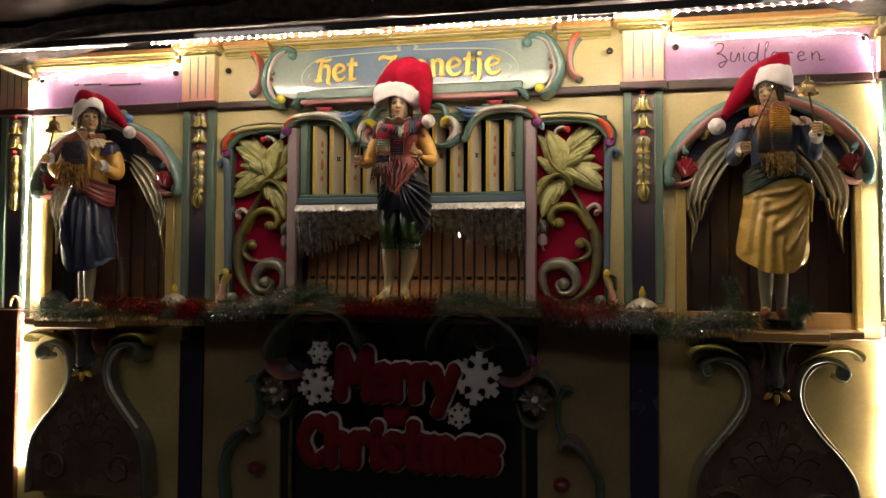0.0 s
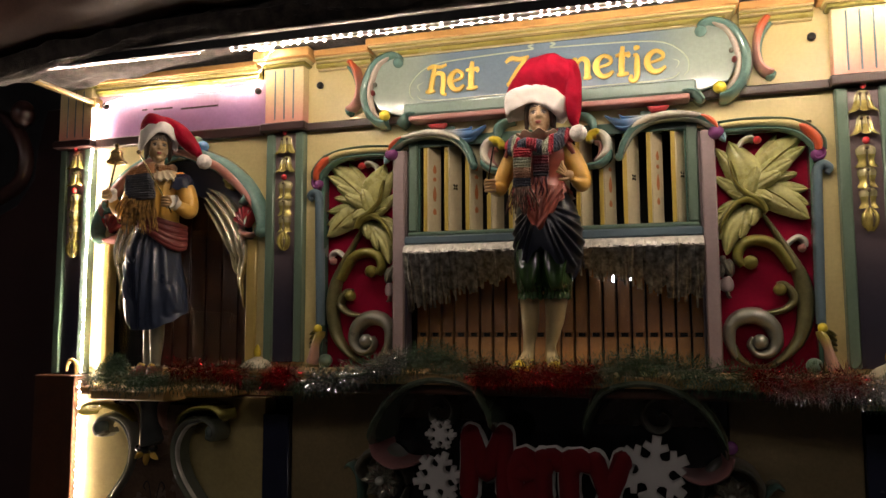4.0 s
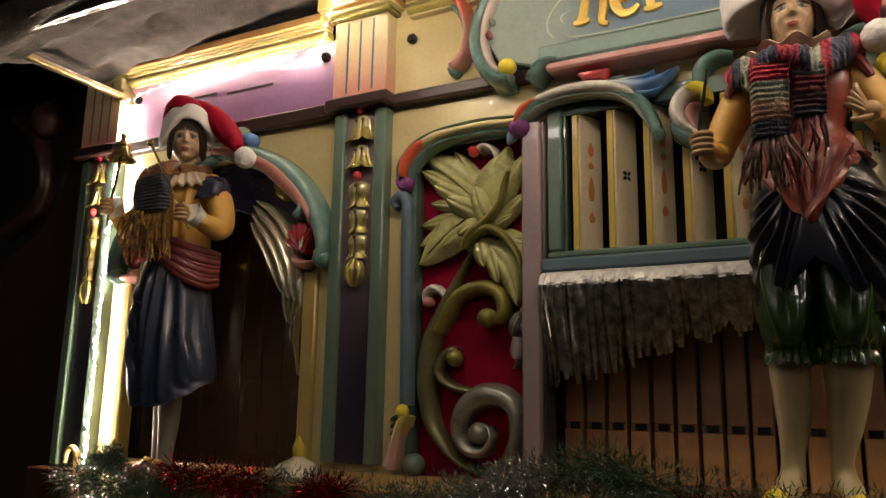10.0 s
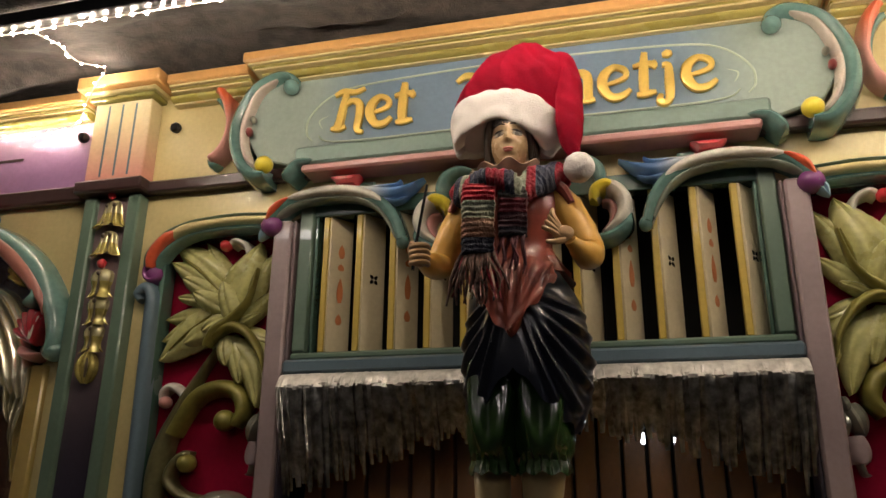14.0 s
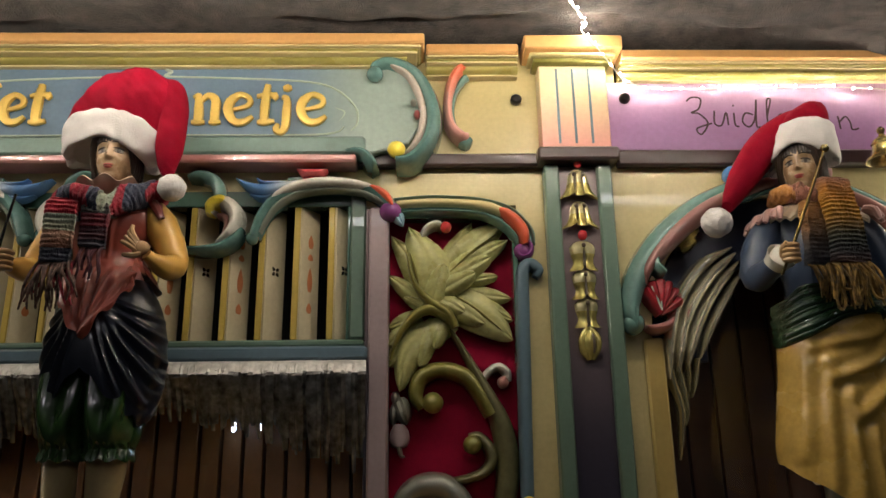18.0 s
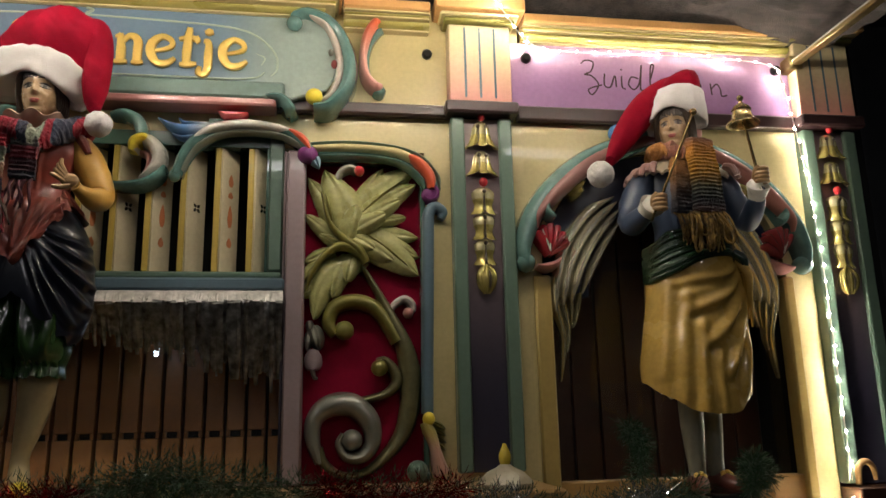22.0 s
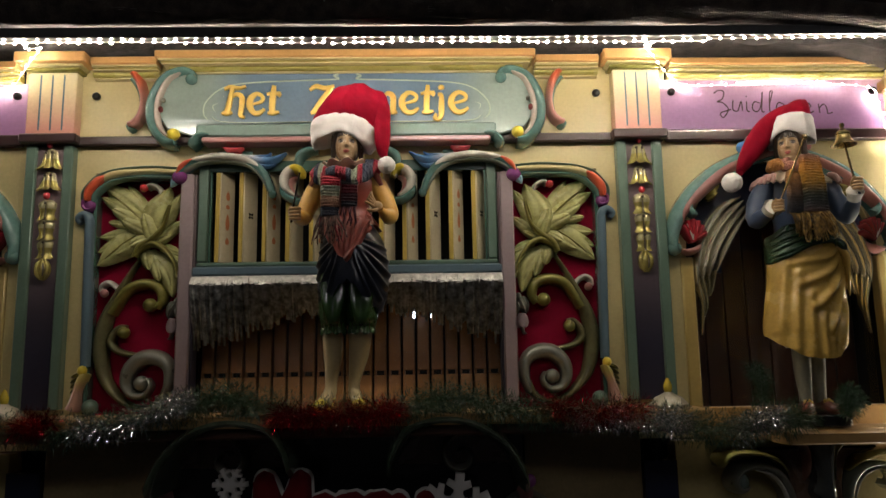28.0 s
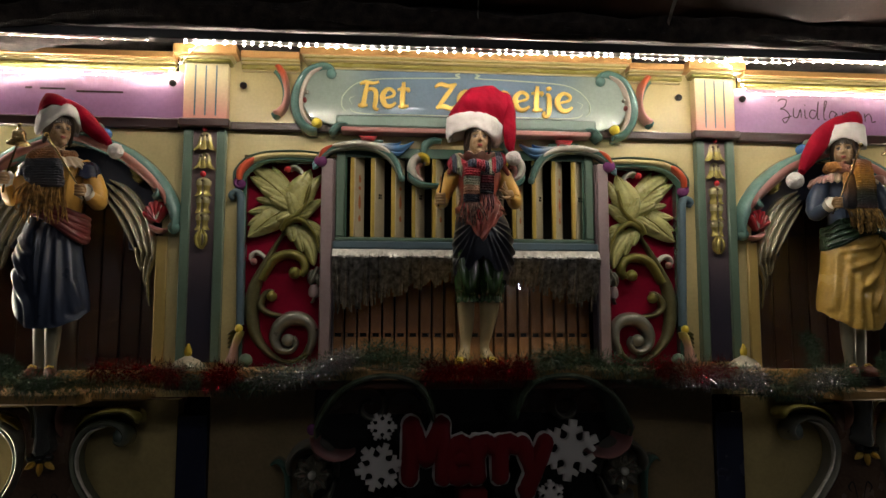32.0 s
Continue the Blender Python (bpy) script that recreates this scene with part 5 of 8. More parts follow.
    for k, (u, z, r, m) in enumerate(((1.455, 2.338, 0.022, PINK), (1.415, 2.352, 0.022, TEAL), (1.372, 2.345, 0.02, GREEN), (1.345, 2.325, 0.02, SKYB), (1.50, 2.338, 0.022, TEAL), (1.53, 2.338, 0.02, PURPLE), (1.56, 2.325, 0.02, PINK), (1.478, 2.35, 0.024, SKYB))):
        part("crest_ball", ball(bmesh.new(), u, 0.03, z, r, 0.03, r, s=s), m, p)
    g = part("niche_glass", box(bmesh.new(), s * 1.157, s * 1.779, -0.052, -0.0495, 1.456, 2.0, 0.0), glass, p, "clear glass pane", flat=True)
    g.visible_shadow = False

# ---- canopy: bars, felt and tarpaulin ----
can = thing("canopy_frame", 0, 0.45, 2.52, "dark steel awning bar with brass side arms", "awning frame")
part("front_bar", box(bmesh.new(), -1.885, 1.885, 0.450, 0.468, 2.530, 2.562, 0.003), STEEL, can)
for s in (-1, 1):
    part("side_arm", box(bmesh.new(), s * 1.860, s * 1.885, 0.02, 0.449, 2.532, 2.550, 0.003), BRASS, can, "brass side arm")
    part("arm_socket", box(bmesh.new(), s * 1.852, s * 1.893, 0.0, 0.05, 2.522, 2.562, 0.004), BRASS, can)


def cloth(name, u0, u1, nu, rows, mat, label, category, seed, amp, s=1):
    """A hanging sheet: rows of (d, z) across its run, wrinkled; it has a thickness."""
    b = bmesh.new()
    top, bot = [], []
    nd = len(rows)
    for j, (d, z) in enumerate(rows):
        r1, r2 = [], []
        for i in range(nu + 1):
            u = u0 + (u1 - u0) * i / nu
            w = noise.noise(Vector((u * 2.2, j * 0.30, seed))) * amp + noise.noise(Vector((u * 7, j * 0.5, seed + 3))) * amp * 0.75 + noise.noise(Vector((u * 19, j * 0.9, seed + 5))) * amp * 0.25
            w = w * (0.35 if category == "blanket" and 18 <= j <= 24 else 1.0)
            side = max(0.0, (abs(u) - 1.15) / 0.75)
            sag = 0.0 if j == nd - 1 and category == "tarpaulin" else -0.075 * side ** 1.4 * (1 if j < nd - 1 else 0.5)
            r1.append(V(u, d + w * 0.5, z + w + sag))
            r2.append(V(u, d + w * 0.5 + 0.001, z + w + sag + 0.006))
        top.append(r1)
        bot.append(r2)
    rings(b, [a + k[::-1] for a, k in zip(top, bot)])
    return solid(name, b, mat, label, category)


cloth("felt_blanket", -1.97, 1.97, 160, spline([(-0.05, 2.668), (0.06, 2.678), (0.18, 2.672), (0.30, 2.645), (0.40, 2.600), (0.450, 2.577), (0.482, 2.580), (0.503, 2.606), (0.500, 2.640), (0.43, 2.665)], 4), FELT, "speckled grey felt blanket bundled on the awning bar", "blanket", 1.0, 0.024)
cloth("tarpaulin", -1.98, 1.98, 110, spline([(0.10, 2.72), (0.30, 2.70), (0.42, 2.672), (0.51, 2.664), (0.62, 2.700), (0.70, 2.748), (0.74, 2.80), (0.70, 2.86), (0.50, 2.90), (0.20, 2.92)], 4), TARP, "creased dark brown tarpaulin over the awning", "tarpaulin", 7.0, 0.026)
for u in (-0.02, 0.62):
    st = tube(bmesh.new(), [(u, 0.512, 2.620, 0.011), (u - 0.004, 0.56, 2.648, 0.011), (u - 0.012, 0.65, 2.69, 0.011), (u - 0.018, 0.735, 2.745, 0.011), (u - 0.024, 0.77, 2.80, 0.011), (u - 0.03, 0.73, 2.88, 0.011)], wide=0.15)
    solid("tie_strap", st, WHITE, "pale webbing strap tying the tarpaulin", "strap", "tarpaulin straps")


# ---- light strings ----
def lights(name, pts, step, label, jitter=0.004, r=0.0036, seed=0):
    rnd = random.Random(seed)
    path = spline(pts, 8)
    t = thing(name, *path[0][:3], label, "light string", "strings of warm lights")
    part("cable", tube(bmesh.new(), [(*p, 0.0016) for p in path], smooth=1, n=5), WHITE, t)
    P = [V(*p) for p in path]
    bulb = None
    left = 0.0
    for a, b in zip(P, P[1:]):
        L = (b - a).length
        x = left
        while x < L:
            q = a + (b - a) * (x / L) + Vector((rnd.uniform(-1, 1), -abs(rnd.uniform(0.2, 1)), rnd.uniform(-1, 1))) * jitter
            if bulb is None:
                bb = bmesh.new()
                bmesh.ops.create_icosphere(bb, subdivisions=1, radius=r)
                me = bpy.data.meshes.new("bulb")
                bb.to_mesh(me)
                bb.free()
                me.materials.append(LED)
                bulb = me
            o = new("bulb", bulb)
            o.parent = t
            o.location = q - ORG[t]
            x += step
        left = x - L
    return t


lights("light_string", [(-0.96, 0.448, 2.524), (-0.7, 0.448, 2.526), (-0.3, 0.448, 2.523), (-0.03, 0.448, 2.520)], 0.030, "string of warm lights under the awning felt", seed=1, jitter=0.004, r=0.0031)
lights("light_string", [(0.0, 0.448, 2.520), (0.3, 0.446, 2.525), (0.7, 0.448, 2.520), (1.08, 0.450, 2.520)], 0.028, "string of warm lights under the awning felt", seed=8, jitter=0.004, r=0.0034)
for s in (-1, 1):
    lights("light_string", [(s * 0.90, 0.44, 2.53), (s * 0.93, 0.34, 2.57), (s * 0.985, 0.22, 2.61), (s * 1.0, 0.115, 2.655), (s * 1.03, 0.10, 2.63), (s * 1.075, 0.075, 2.585), (s * 1.12, 0.035, 2.555)], 0.03, "tangle of warm lights hanging over the capital", 0.004, 0.0017 if s < 0 else 0.0020, seed=2)
    lights("light_string", [(s * 1.12, 0.032, 2.568), (s * 1.19, 0.03, 2.549), (s * 1.4, 0.03, 2.549), (s * 1.62, 0.03, 2.552), (s * 1.77, 0.03, 2.544), (s * 1.83, 0.03, 2.528)], 0.046, "string of warm lights across the lilac panel", 0.004, 0.0016 if s > 0 else 0.0022, seed=3)
    lights("light_string", [(-1.852, 0.03, 2.53), (-1.872, 0.034, 2.3), (-1.876, 0.034, 1.9), (-1.878, 0.034, 1.44)] if s < 0 else [(1.83, 0.03, 2.52), (1.852, 0.036, 2.35), (1.872, 0.040, 2.10), (1.878, 0.040, 1.90), (1.878, 0.040, 1.44)], 0.017 if s < 0 else 0.042, "string of warm lights down the corner", 0.003, 0.0029 if s < 0 else 0.0024, seed=4)
    lights("light_string", [(s * 1.857, 0.062, 1.40), (s * 1.857, 0.064, 1.30), (s * 1.857, 0.064, 0.7)], 0.020, "string of warm lights down the lower corner", 0.003, 0.0025, seed=10)
    lights("light_string", [(s * 1.8545, 0.06, 2.541), (s * 1.8545, 0.25, 2.541), (s * 1.8545, 0.44, 2.541)], 0.045, "string of tiny warm lights along the side arm", 0.0, 0.0014, seed=5)
    lights("light_string", [(s * 1.08, 0.462, 2.522), (s * 1.44, 0.462, 2.524), (s * 1.65, 0.462, 2.526), (s * 1.85, 0.462, 2.525)], 0.035, "string of tiny warm lights along the awning bar", 0.001, 0.0014 if s < 0 else 0.0030, seed=6)

# ---- ledges ----
lg = thing("middle_ledge", 0, 0.15, 1.42, "ochre edged ledge under the statue and the pipes", "ledge")
part("shelf", box(bmesh.new(), -1.08, 1.08, 0.0, 0.30, 1.435, 1.468, 0.006), LEDGEW, lg)
part("ledge_moulding", box(bmesh.new(), -1.04, 1.04, 0.0, 0.265, 1.402, 1.434, 0.008), DARKW, lg)
for s in (-1, 1):
    lg = thing("side_ledge", s * 1.48, 0.15, 1.36, "stepped ochre ledge carrying a statue", "ledge", "statue ledges")
    part("shelf", box(bmesh.new(), s * 1.13, s * 1.762, 0.006, 0.170, 1.362, 1.394, 0.006), LEDGEW, lg)
    part("round_shelf", slab(bmesh.new(), [(1.30, 1.358), (1.612, 1.358), (1.612, 1.3935), (1.30, 1.3935)], 0.165, 0.29, s=s, bev=0.006), LEDGEW, lg)
    part("plinth", lathe(bmesh.new(), s * 1.492, 0.128, [(0.072, 1.398), (0.076, 1.402), (0.076, 1.432), (0.072, 1.436)], n=32), BLACK, lg, "round black plinth")

for s in (-1, 1):
    p = lathe(bmesh.new(), s * 0.968, 0.24, [(0.050, 1.468), (0.056, 1.472), (0.057, 1.479), (0.051, 1.486), (0.049, 1.489), (0.036, 1.501), (0.018, 1.509), (0.010, 1.515), (0.0125, 1.524), (0.0125, 1.534), (0.008, 1.545), (0.003, 1.556)], n=28)
    for f in p.faces:
        f.material_index = 1 if f.calc_center_median().z > 1.514 else 0
    solid("finial", p, [paint("aged_ivory_paint", (0.40, 0.36, 0.26), rough=0.3, coat=0.5, size=14, var=0.25), paint("lemon_gilt_paint", (0.60, 0.46, 0.05), rough=0.22, coat=0.7)], "squat ivory finial with a gilt tip on the ledge", "finial", "ledge finials")


# ---- lower front: lyre brackets, arches, rosettes ----
for s in (-1, 1):
    p = thing("lyre_bracket", s * 1.455, 0.05, 0.6, "lyre shaped bracket with a painted brown field", "bracket", "lyre brackets")
    edge = [(1.25, 1.33), (1.34, 1.305), (1.372, 1.235), (1.370, 1.15), (1.345, 1.08), (1.301, 1.012), (1.216, 0.912), (1.172, 0.812), (1.16, 0.60)]
    sm = [tuple(x) for x in spline(edge, 5)]
    part("painted_field", slab(bmesh.new(), sm + [(2.91 - u, z) for u, z in sm[::-1]], 0.05, 0.12, s=s, bev=0.01), FIELD, p)
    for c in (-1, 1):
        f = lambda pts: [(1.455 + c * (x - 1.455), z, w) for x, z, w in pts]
        # left arm lighter, right arm darker: side shading put into the colour
        part("lyre_arm", ribbon(bmesh.new(), f([(1.236, 1.222, 0.010), (1.208, 1.212, 0.017), (1.196, 1.240, 0.017), (1.222, 1.272, 0.016), (1.272, 1.282, 0.015), (1.322, 1.266, 0.016), (1.356, 1.222, 0.016), (1.368, 1.160, 0.015), (1.352, 1.085, 0.014), (1.301, 1.006, 0.014), (1.216, 0.905, 0.014), (1.172, 0.805, 0.015), (1.158, 0.60, 0.016)]), 0.055, 0.095, s=s), PEWTER if s * c > 0 else paint("shaded_grey_green_paint", (0.13, 0.145, 0.11), rough=0.22, coat=0.8, size=10), p)
        # thin pale line painting the highlight along the arm
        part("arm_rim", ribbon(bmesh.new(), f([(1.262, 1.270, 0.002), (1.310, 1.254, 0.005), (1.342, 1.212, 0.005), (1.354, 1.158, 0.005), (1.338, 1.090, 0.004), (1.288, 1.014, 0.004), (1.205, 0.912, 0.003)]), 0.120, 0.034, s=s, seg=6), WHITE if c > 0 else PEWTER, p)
        part("gilt_leaf_cap", ribbon(bmesh.new(), f([(1.150, 1.282, 0.008), (1.158, 1.308, 0.017), (1.196, 1.326, 0.016), (1.262, 1.322, 0.013), (1.322, 1.300, 0.010), (1.362, 1.262, 0.004)]), 0.08, 0.10, s=s), paint("gilt_green_leaf_paint", (0.30, 0.27, 0.07), rough=0.2, metal=0.4, coat=0.7), p)
        part("curl_drop", ball(bmesh.new(), 1.455 + c * (1.213 - 1.455), 0.12, 1.236, 0.026, 0.032, 0.030, s=s), paint("slate_green_ball_paint", (0.10, 0.13, 0.11), rough=0.2, coat=0.8), p)
        part("rose_hook", ribbon(bmesh.new(), f([(1.372, 1.348, 0.006), (1.392, 1.352, 0.013), (1.414, 1.322, 0.011), (1.416, 1.268, 0.008), (1.406, 1.236, 0.003)]), 0.09, 0.09, s=s), paint("rose_bronze_paint", (0.24, 0.12, 0.09), rough=0.2, coat=0.8) if c > 0 else BRONZE, p)
        part("bottom_volute", ribbon(bmesh.new(), f(spiral(1.29, 0.72, 0.075, 0.02, 150, -1.2, 0.014, 0.008)), 0.11, 0.035, s=s), FIELD, p)
        for a, t in (((1.452, 0.86), (1.36, 0.95)), ((1.452, 0.80), (1.33, 0.83)), ((1.45, 0.95), (1.41, 1.03)), ((1.452, 0.90), (1.385, 0.905)), ((1.39, 0.86), (1.30, 0.895))):
            part("painted_tendril", ribbon(bmesh.new(), f([(a[0], a[1], 0.002), ((a[0] + t[0]) / 2, t[1] + 0.012, 0.003), (t[0], t[1], 0.004), (t[0] + 0.01, t[1] - 0.02, 0.002)]), 0.119, 0.003, s=s, seg=4), VOID, p)
    part("throat", ribbon(bmesh.new(), [(1.457, 1.362, 0.058), (1.457, 1.33, 0.050), (1.457, 1.285, 0.034), (1.457, 1.24, 0.030), (1.457, 1.205, 0.040), (1.457, 1.185, 0.030)], 0.06, 0.14, s=s), paint("dark_pewter_paint", (0.10, 0.11, 0.11), rough=0.14, metal=0.5, coat=0.9), p)
    for c in (-1, 0, 1):
        part("throat_bead", ball(bmesh.new(), 1.457 + 0.028 * c, 0.17, 1.176 - 0.006 * (c == 0), 0.017, 0.02, 0.015, s=s), BLACK, p)
    for a in (-55, 0, 55):
        th = radians(-90 + a)
        part("gilt_petal", leaf(bmesh.new(), (1.457 + 0.022 * math.cos(th), 1.158), (1.457 + 0.058 * math.cos(th), 1.166 + 0.052 * math.sin(th)), 0.010, 0.165, 0.02, s=s), GOLD, p)

for s in (-1, 1):
    p = thing("arch_scroll", s * 0.34, 0.05, 1.14, "dark green carved arch scroll below the ledge", "carved scroll", "arch scrolls")
    part("arch", ribbon(bmesh.new(), [(0.140, 1.285, 0.008), (0.150, 1.350, 0.018), (0.200, 1.424, 0.026), (0.300, 1.450, 0.029), (0.400, 1.432, 0.027), (0.480, 1.376, 0.022), (0.528, 1.300, 0.016), (0.540, 1.240, 0.010)], 0.04, 0.27, s=s), paint("blackened_green_paint", (0.11, 0.15, 0.10), rough=0.22, coat=0.8, size=14, var=0.4), p)
    part("arch_hook", ribbon(bmesh.new(), [(0.555, 1.24, 0.014), (0.54, 1.195, 0.016), (0.49, 1.165, 0.014), (0.44, 1.163, 0.010), (0.41, 1.175, 0.005)], 0.04, 0.20, s=s), PINK, p)
    part("arch_bead", ball(bmesh.new(), 0.552, 0.21, 1.265, 0.02, 0.02, 0.02, s=s), PURPLE, p)
    part("arch_inner_curl", ribbon(bmesh.new(), spiral(0.36, 1.33, 0.075, 0.012, 60, 1.2, 0.014, 0.006), 0.04, 0.10, s=s), PEWTER, p)
    part("arch_field", slab(bmesh.new(), arc(0.34, 1.30, 0.18, 0.12, 0, 180, 12), 0.04, 0.06, s=s), FIELD, p)
    if s > 0:
        for t, w in (((0.27, 1.535), 0.008), ((0.36, 1.505), 0.012), ((0.33, 1.50), 0.01)):
            part("gilt_spike", leaf(bmesh.new(), (0.335, 1.45), t, w, 0.25, 0.03, s=s), OLIVEL, p)
    p = thing("rosette", s * 0.557, 0.04, 1.05, "silvery carved rosette on the lower front", "rosette", "rosettes")
    part("rosette_base", lathe(bmesh.new(), 0, 0, [(0.004, 0), (0.06, 0.0), (0.065, 0.03), (0.05, 0.06), (0.004, 0.07)], n=20), PEWTER, p)
    o = [c for c in p.children][0]
    o.data.transform(Matrix.Translation(V(s * 0.557, 0.04, 1.10) - ORG[p]) @ Matrix.Rotation(radians(90), 4, "X") @ Matrix.Translation(ORG[p] - V(0, 0, 0)))
    for k in range(8):
        a = 2 * math.pi * k / 8
        part("petal", leaf(bmesh.new(), (0.557 + 0.012 * math.cos(a), 1.10 + 0.012 * math.sin(a)), (0.557 + 0.07 * math.cos(a), 1.10 + 0.07 * math.sin(a)), 0.026, 0.10, 0.028, s=s, curl=0.02), paint("silver_rosette_paint", (0.42, 0.40, 0.33), rough=0.16, metal=0.8, coat=0.5, size=40, var=0.4), p)
    part("rosette_hood", ribbon(bmesh.new(), [(0.470, 1.085, 0.006), (0.482, 1.150, 0.013), (0.535, 1.198, 0.017), (0.600, 1.190, 0.016), (0.642, 1.140, 0.012), (0.640, 1.095, 0.005)], 0.05, 0.10, s=s), PEWTER, p)
    part("rosette_foot", ribbon(bmesh.new(), [(0.480, 1.070, 0.005), (0.505, 1.010, 0.013), (0.545, 0.985, 0.014), (0.590, 1.000, 0.010), (0.598, 1.025, 0.004)], 0.05, 0.08, s=s), PEWTER, p)
    part("button", ball(bmesh.new(), 0.557, 0.14, 1.10, 0.015, 0.015, 0.015, s=s), WHITE, p)
    p = thing("lower_scroll", s * 0.72, 0.05, 0.5, "dark carved S-scroll on the lower front", "carved scroll", "lower scrolls")
    part("scroll", ribbon(bmesh.new(), [(0.705, 1.128, 0.008), (0.680, 1.140, 0.014), (0.652, 1.105, 0.014), (0.645, 1.03, 0.013), (0.652, 0.975, 0.014), (0.695, 0.925, 0.016), (0.760, 0.862, 0.018), (0.81, 0.76, 0.020), (0.80, 0.6, 0.02)], 0.045, 0.07, s=s), GREEND, p)
    part("scroll_leaf", ribbon(bmesh.new(), [(0.650, 0.905, 0.012), (0.68, 0.935, 0.024), (0.73, 0.915, 0.022), (0.78, 0.85, 0.012), (0.81, 0.78, 0.004)], 0.06, 0.09, s=s), paint("grey_leaf_paint", (0.13, 0.13, 0.11), rough=0.25, coat=0.7), p)
    part("scroll_bud", ball(bmesh.new(), 0.66, 0.08, 0.755, 0.036, 0.04, 0.032, s=s), SASH, p)
    part("twisted_rod", tube(bmesh.new(), [(0.505, 0.06, 0.98, 0.008), (0.507, 0.06, 0.8, 0.009), (0.505, 0.06, 0.5, 0.008)], s=s), BRONZE, p)

# Merry Christmas board with snowflakes
ms = thing("christmas_sign", 0, 0.2, 0.8, "red flocked Merry Christmas sign with a white fuzzy edge", "sign")
FAT = {"M": ([(0, 0), (0.05, 1)], [(0.05, 1), (0.5, 0.35)], [(0.5, 0.35), (0.95, 1)], [(0.95, 1), (1, 0)]), "e": ([(0.1, 0.35), (0.95, 0.4), (0.6, 0.65), (0.05, 0.4), (0.3, 0.0), (0.95, 0.08)],), "r": ([(0.1, 0), (0.1, 0.62)], [(0.1, 0.4), (0.5, 0.65), (0.95, 0.58)]), "y": ([(0.05, 0.62), (0.5, 0.05)], [(1, 0.65), (0.5, 0.05), (0.2, -0.3)]),
       "C": ([(1, 0.85), (0.5, 1), (0.05, 0.5), (0.5, 0), (1, 0.15)],), "h": ([(0.1, 0), (0.1, 1)], [(0.1, 0.4), (0.55, 0.62), (0.92, 0.4), (0.92, 0)]), "i": ([(0.5, 0), (0.5, 0.55)], [(0.5, 0.86), (0.5, 0.9)]), "s": ([(0.95, 0.55), (0.4, 0.65), (0.15, 0.45), (0.85, 0.22), (0.6, 0.0), (0.05, 0.08)],), "t": ([(0.5, 0.95), (0.45, 0.1), (0.9, 0.02)], [(0.05, 0.62), (0.95, 0.64)]), "m": ([(0.05, 0), (0.05, 0.6)], [(0.05, 0.45), (0.28, 0.62), (0.5, 0.4), (0.5, 0)], [(0.5, 0.45), (0.75, 0.62), (0.97, 0.4), (0.97, 0)]), "a": ([(0.9, 0.6), (0.3, 0.6), (0.1, 0.25), (0.5, 0.0), (0.88, 0.3)], [(0.9, 0.6), (0.95, 0)])}
for word, u, z, h, widths in (("Merry", -0.222, 1.105, 0.175, (0.115, 0.07, 0.06, 0.06, 0.085)), ("Christmas", -0.388, 0.835, 0.165, (0.10, 0.08, 0.065, 0.03, 0.065, 0.06, 0.105, 0.075, 0.065))):
    for ch, w in zip(word, widths):
        for nm, r, d, m, lab in (("white_edge", 0.037, 0.212, SNOW, "white fuzzy edge"), ("red_letter", 0.0300, 0.232, FLOCK, "")):
            b = bmesh.new()
            for st in FAT[ch]:
                pts = [(u + x * w, d, z + y * h, r) for x, y in st]
                tube(b, pts, 0, 10, 4)
                for e in (pts[0], pts[-1]):
                    ball(b, e[0], e[1], e[2], r, r, r, 0, 10, 8)
            for v in b.verts:
                v.co += Vector((noise.noise(v.co * 60), 0, noise.noise(v.co * 60 + Vector((5, 5, 0))))) * 0.005
                v.co.y = (v.co.y - (Y0 - d)) * (0.6 if nm == 'white_edge' else 0.95) + Y0 - d
            part(nm, b, m, ms, lab)
        u += w + 0.020
part("sign_stem", box(bmesh.new(), -0.05, 0.05, 0.03, 0.212, 0.98, 1.06, 0.01), FLOCK, ms)
for k, (u, z, r) in enumerate(((-0.315, 1.275, 0.05), (-0.325, 1.14, 0.082), (0.335, 1.19, 0.105), (0.265, 1.04, 0.05))):
    star = []
    for i in range(6):
        a = math.pi * i / 3 + 0.2 * k
        c, sn = math.cos(a), math.sin(a)
        for x, y in ((0.34, -0.20), (0.44, -0.13), (0.54, -0.13), (0.66, -0.36), (0.82, -0.30), (0.76, -0.13), (1.0, -0.13), (1.0, 0.13), (0.76, 0.13), (0.82, 0.30), (0.66, 0.36), (0.54, 0.13), (0.44, 0.13)):
            star.append((u + r * (x * c - y * sn), z + r * (x * sn + y * c)))
    b = slab(bmesh.new(), star, 0.218, 0.240, bev=0.003)
    part("snowflake", b, SNOW, ms, "white foam snowflake")

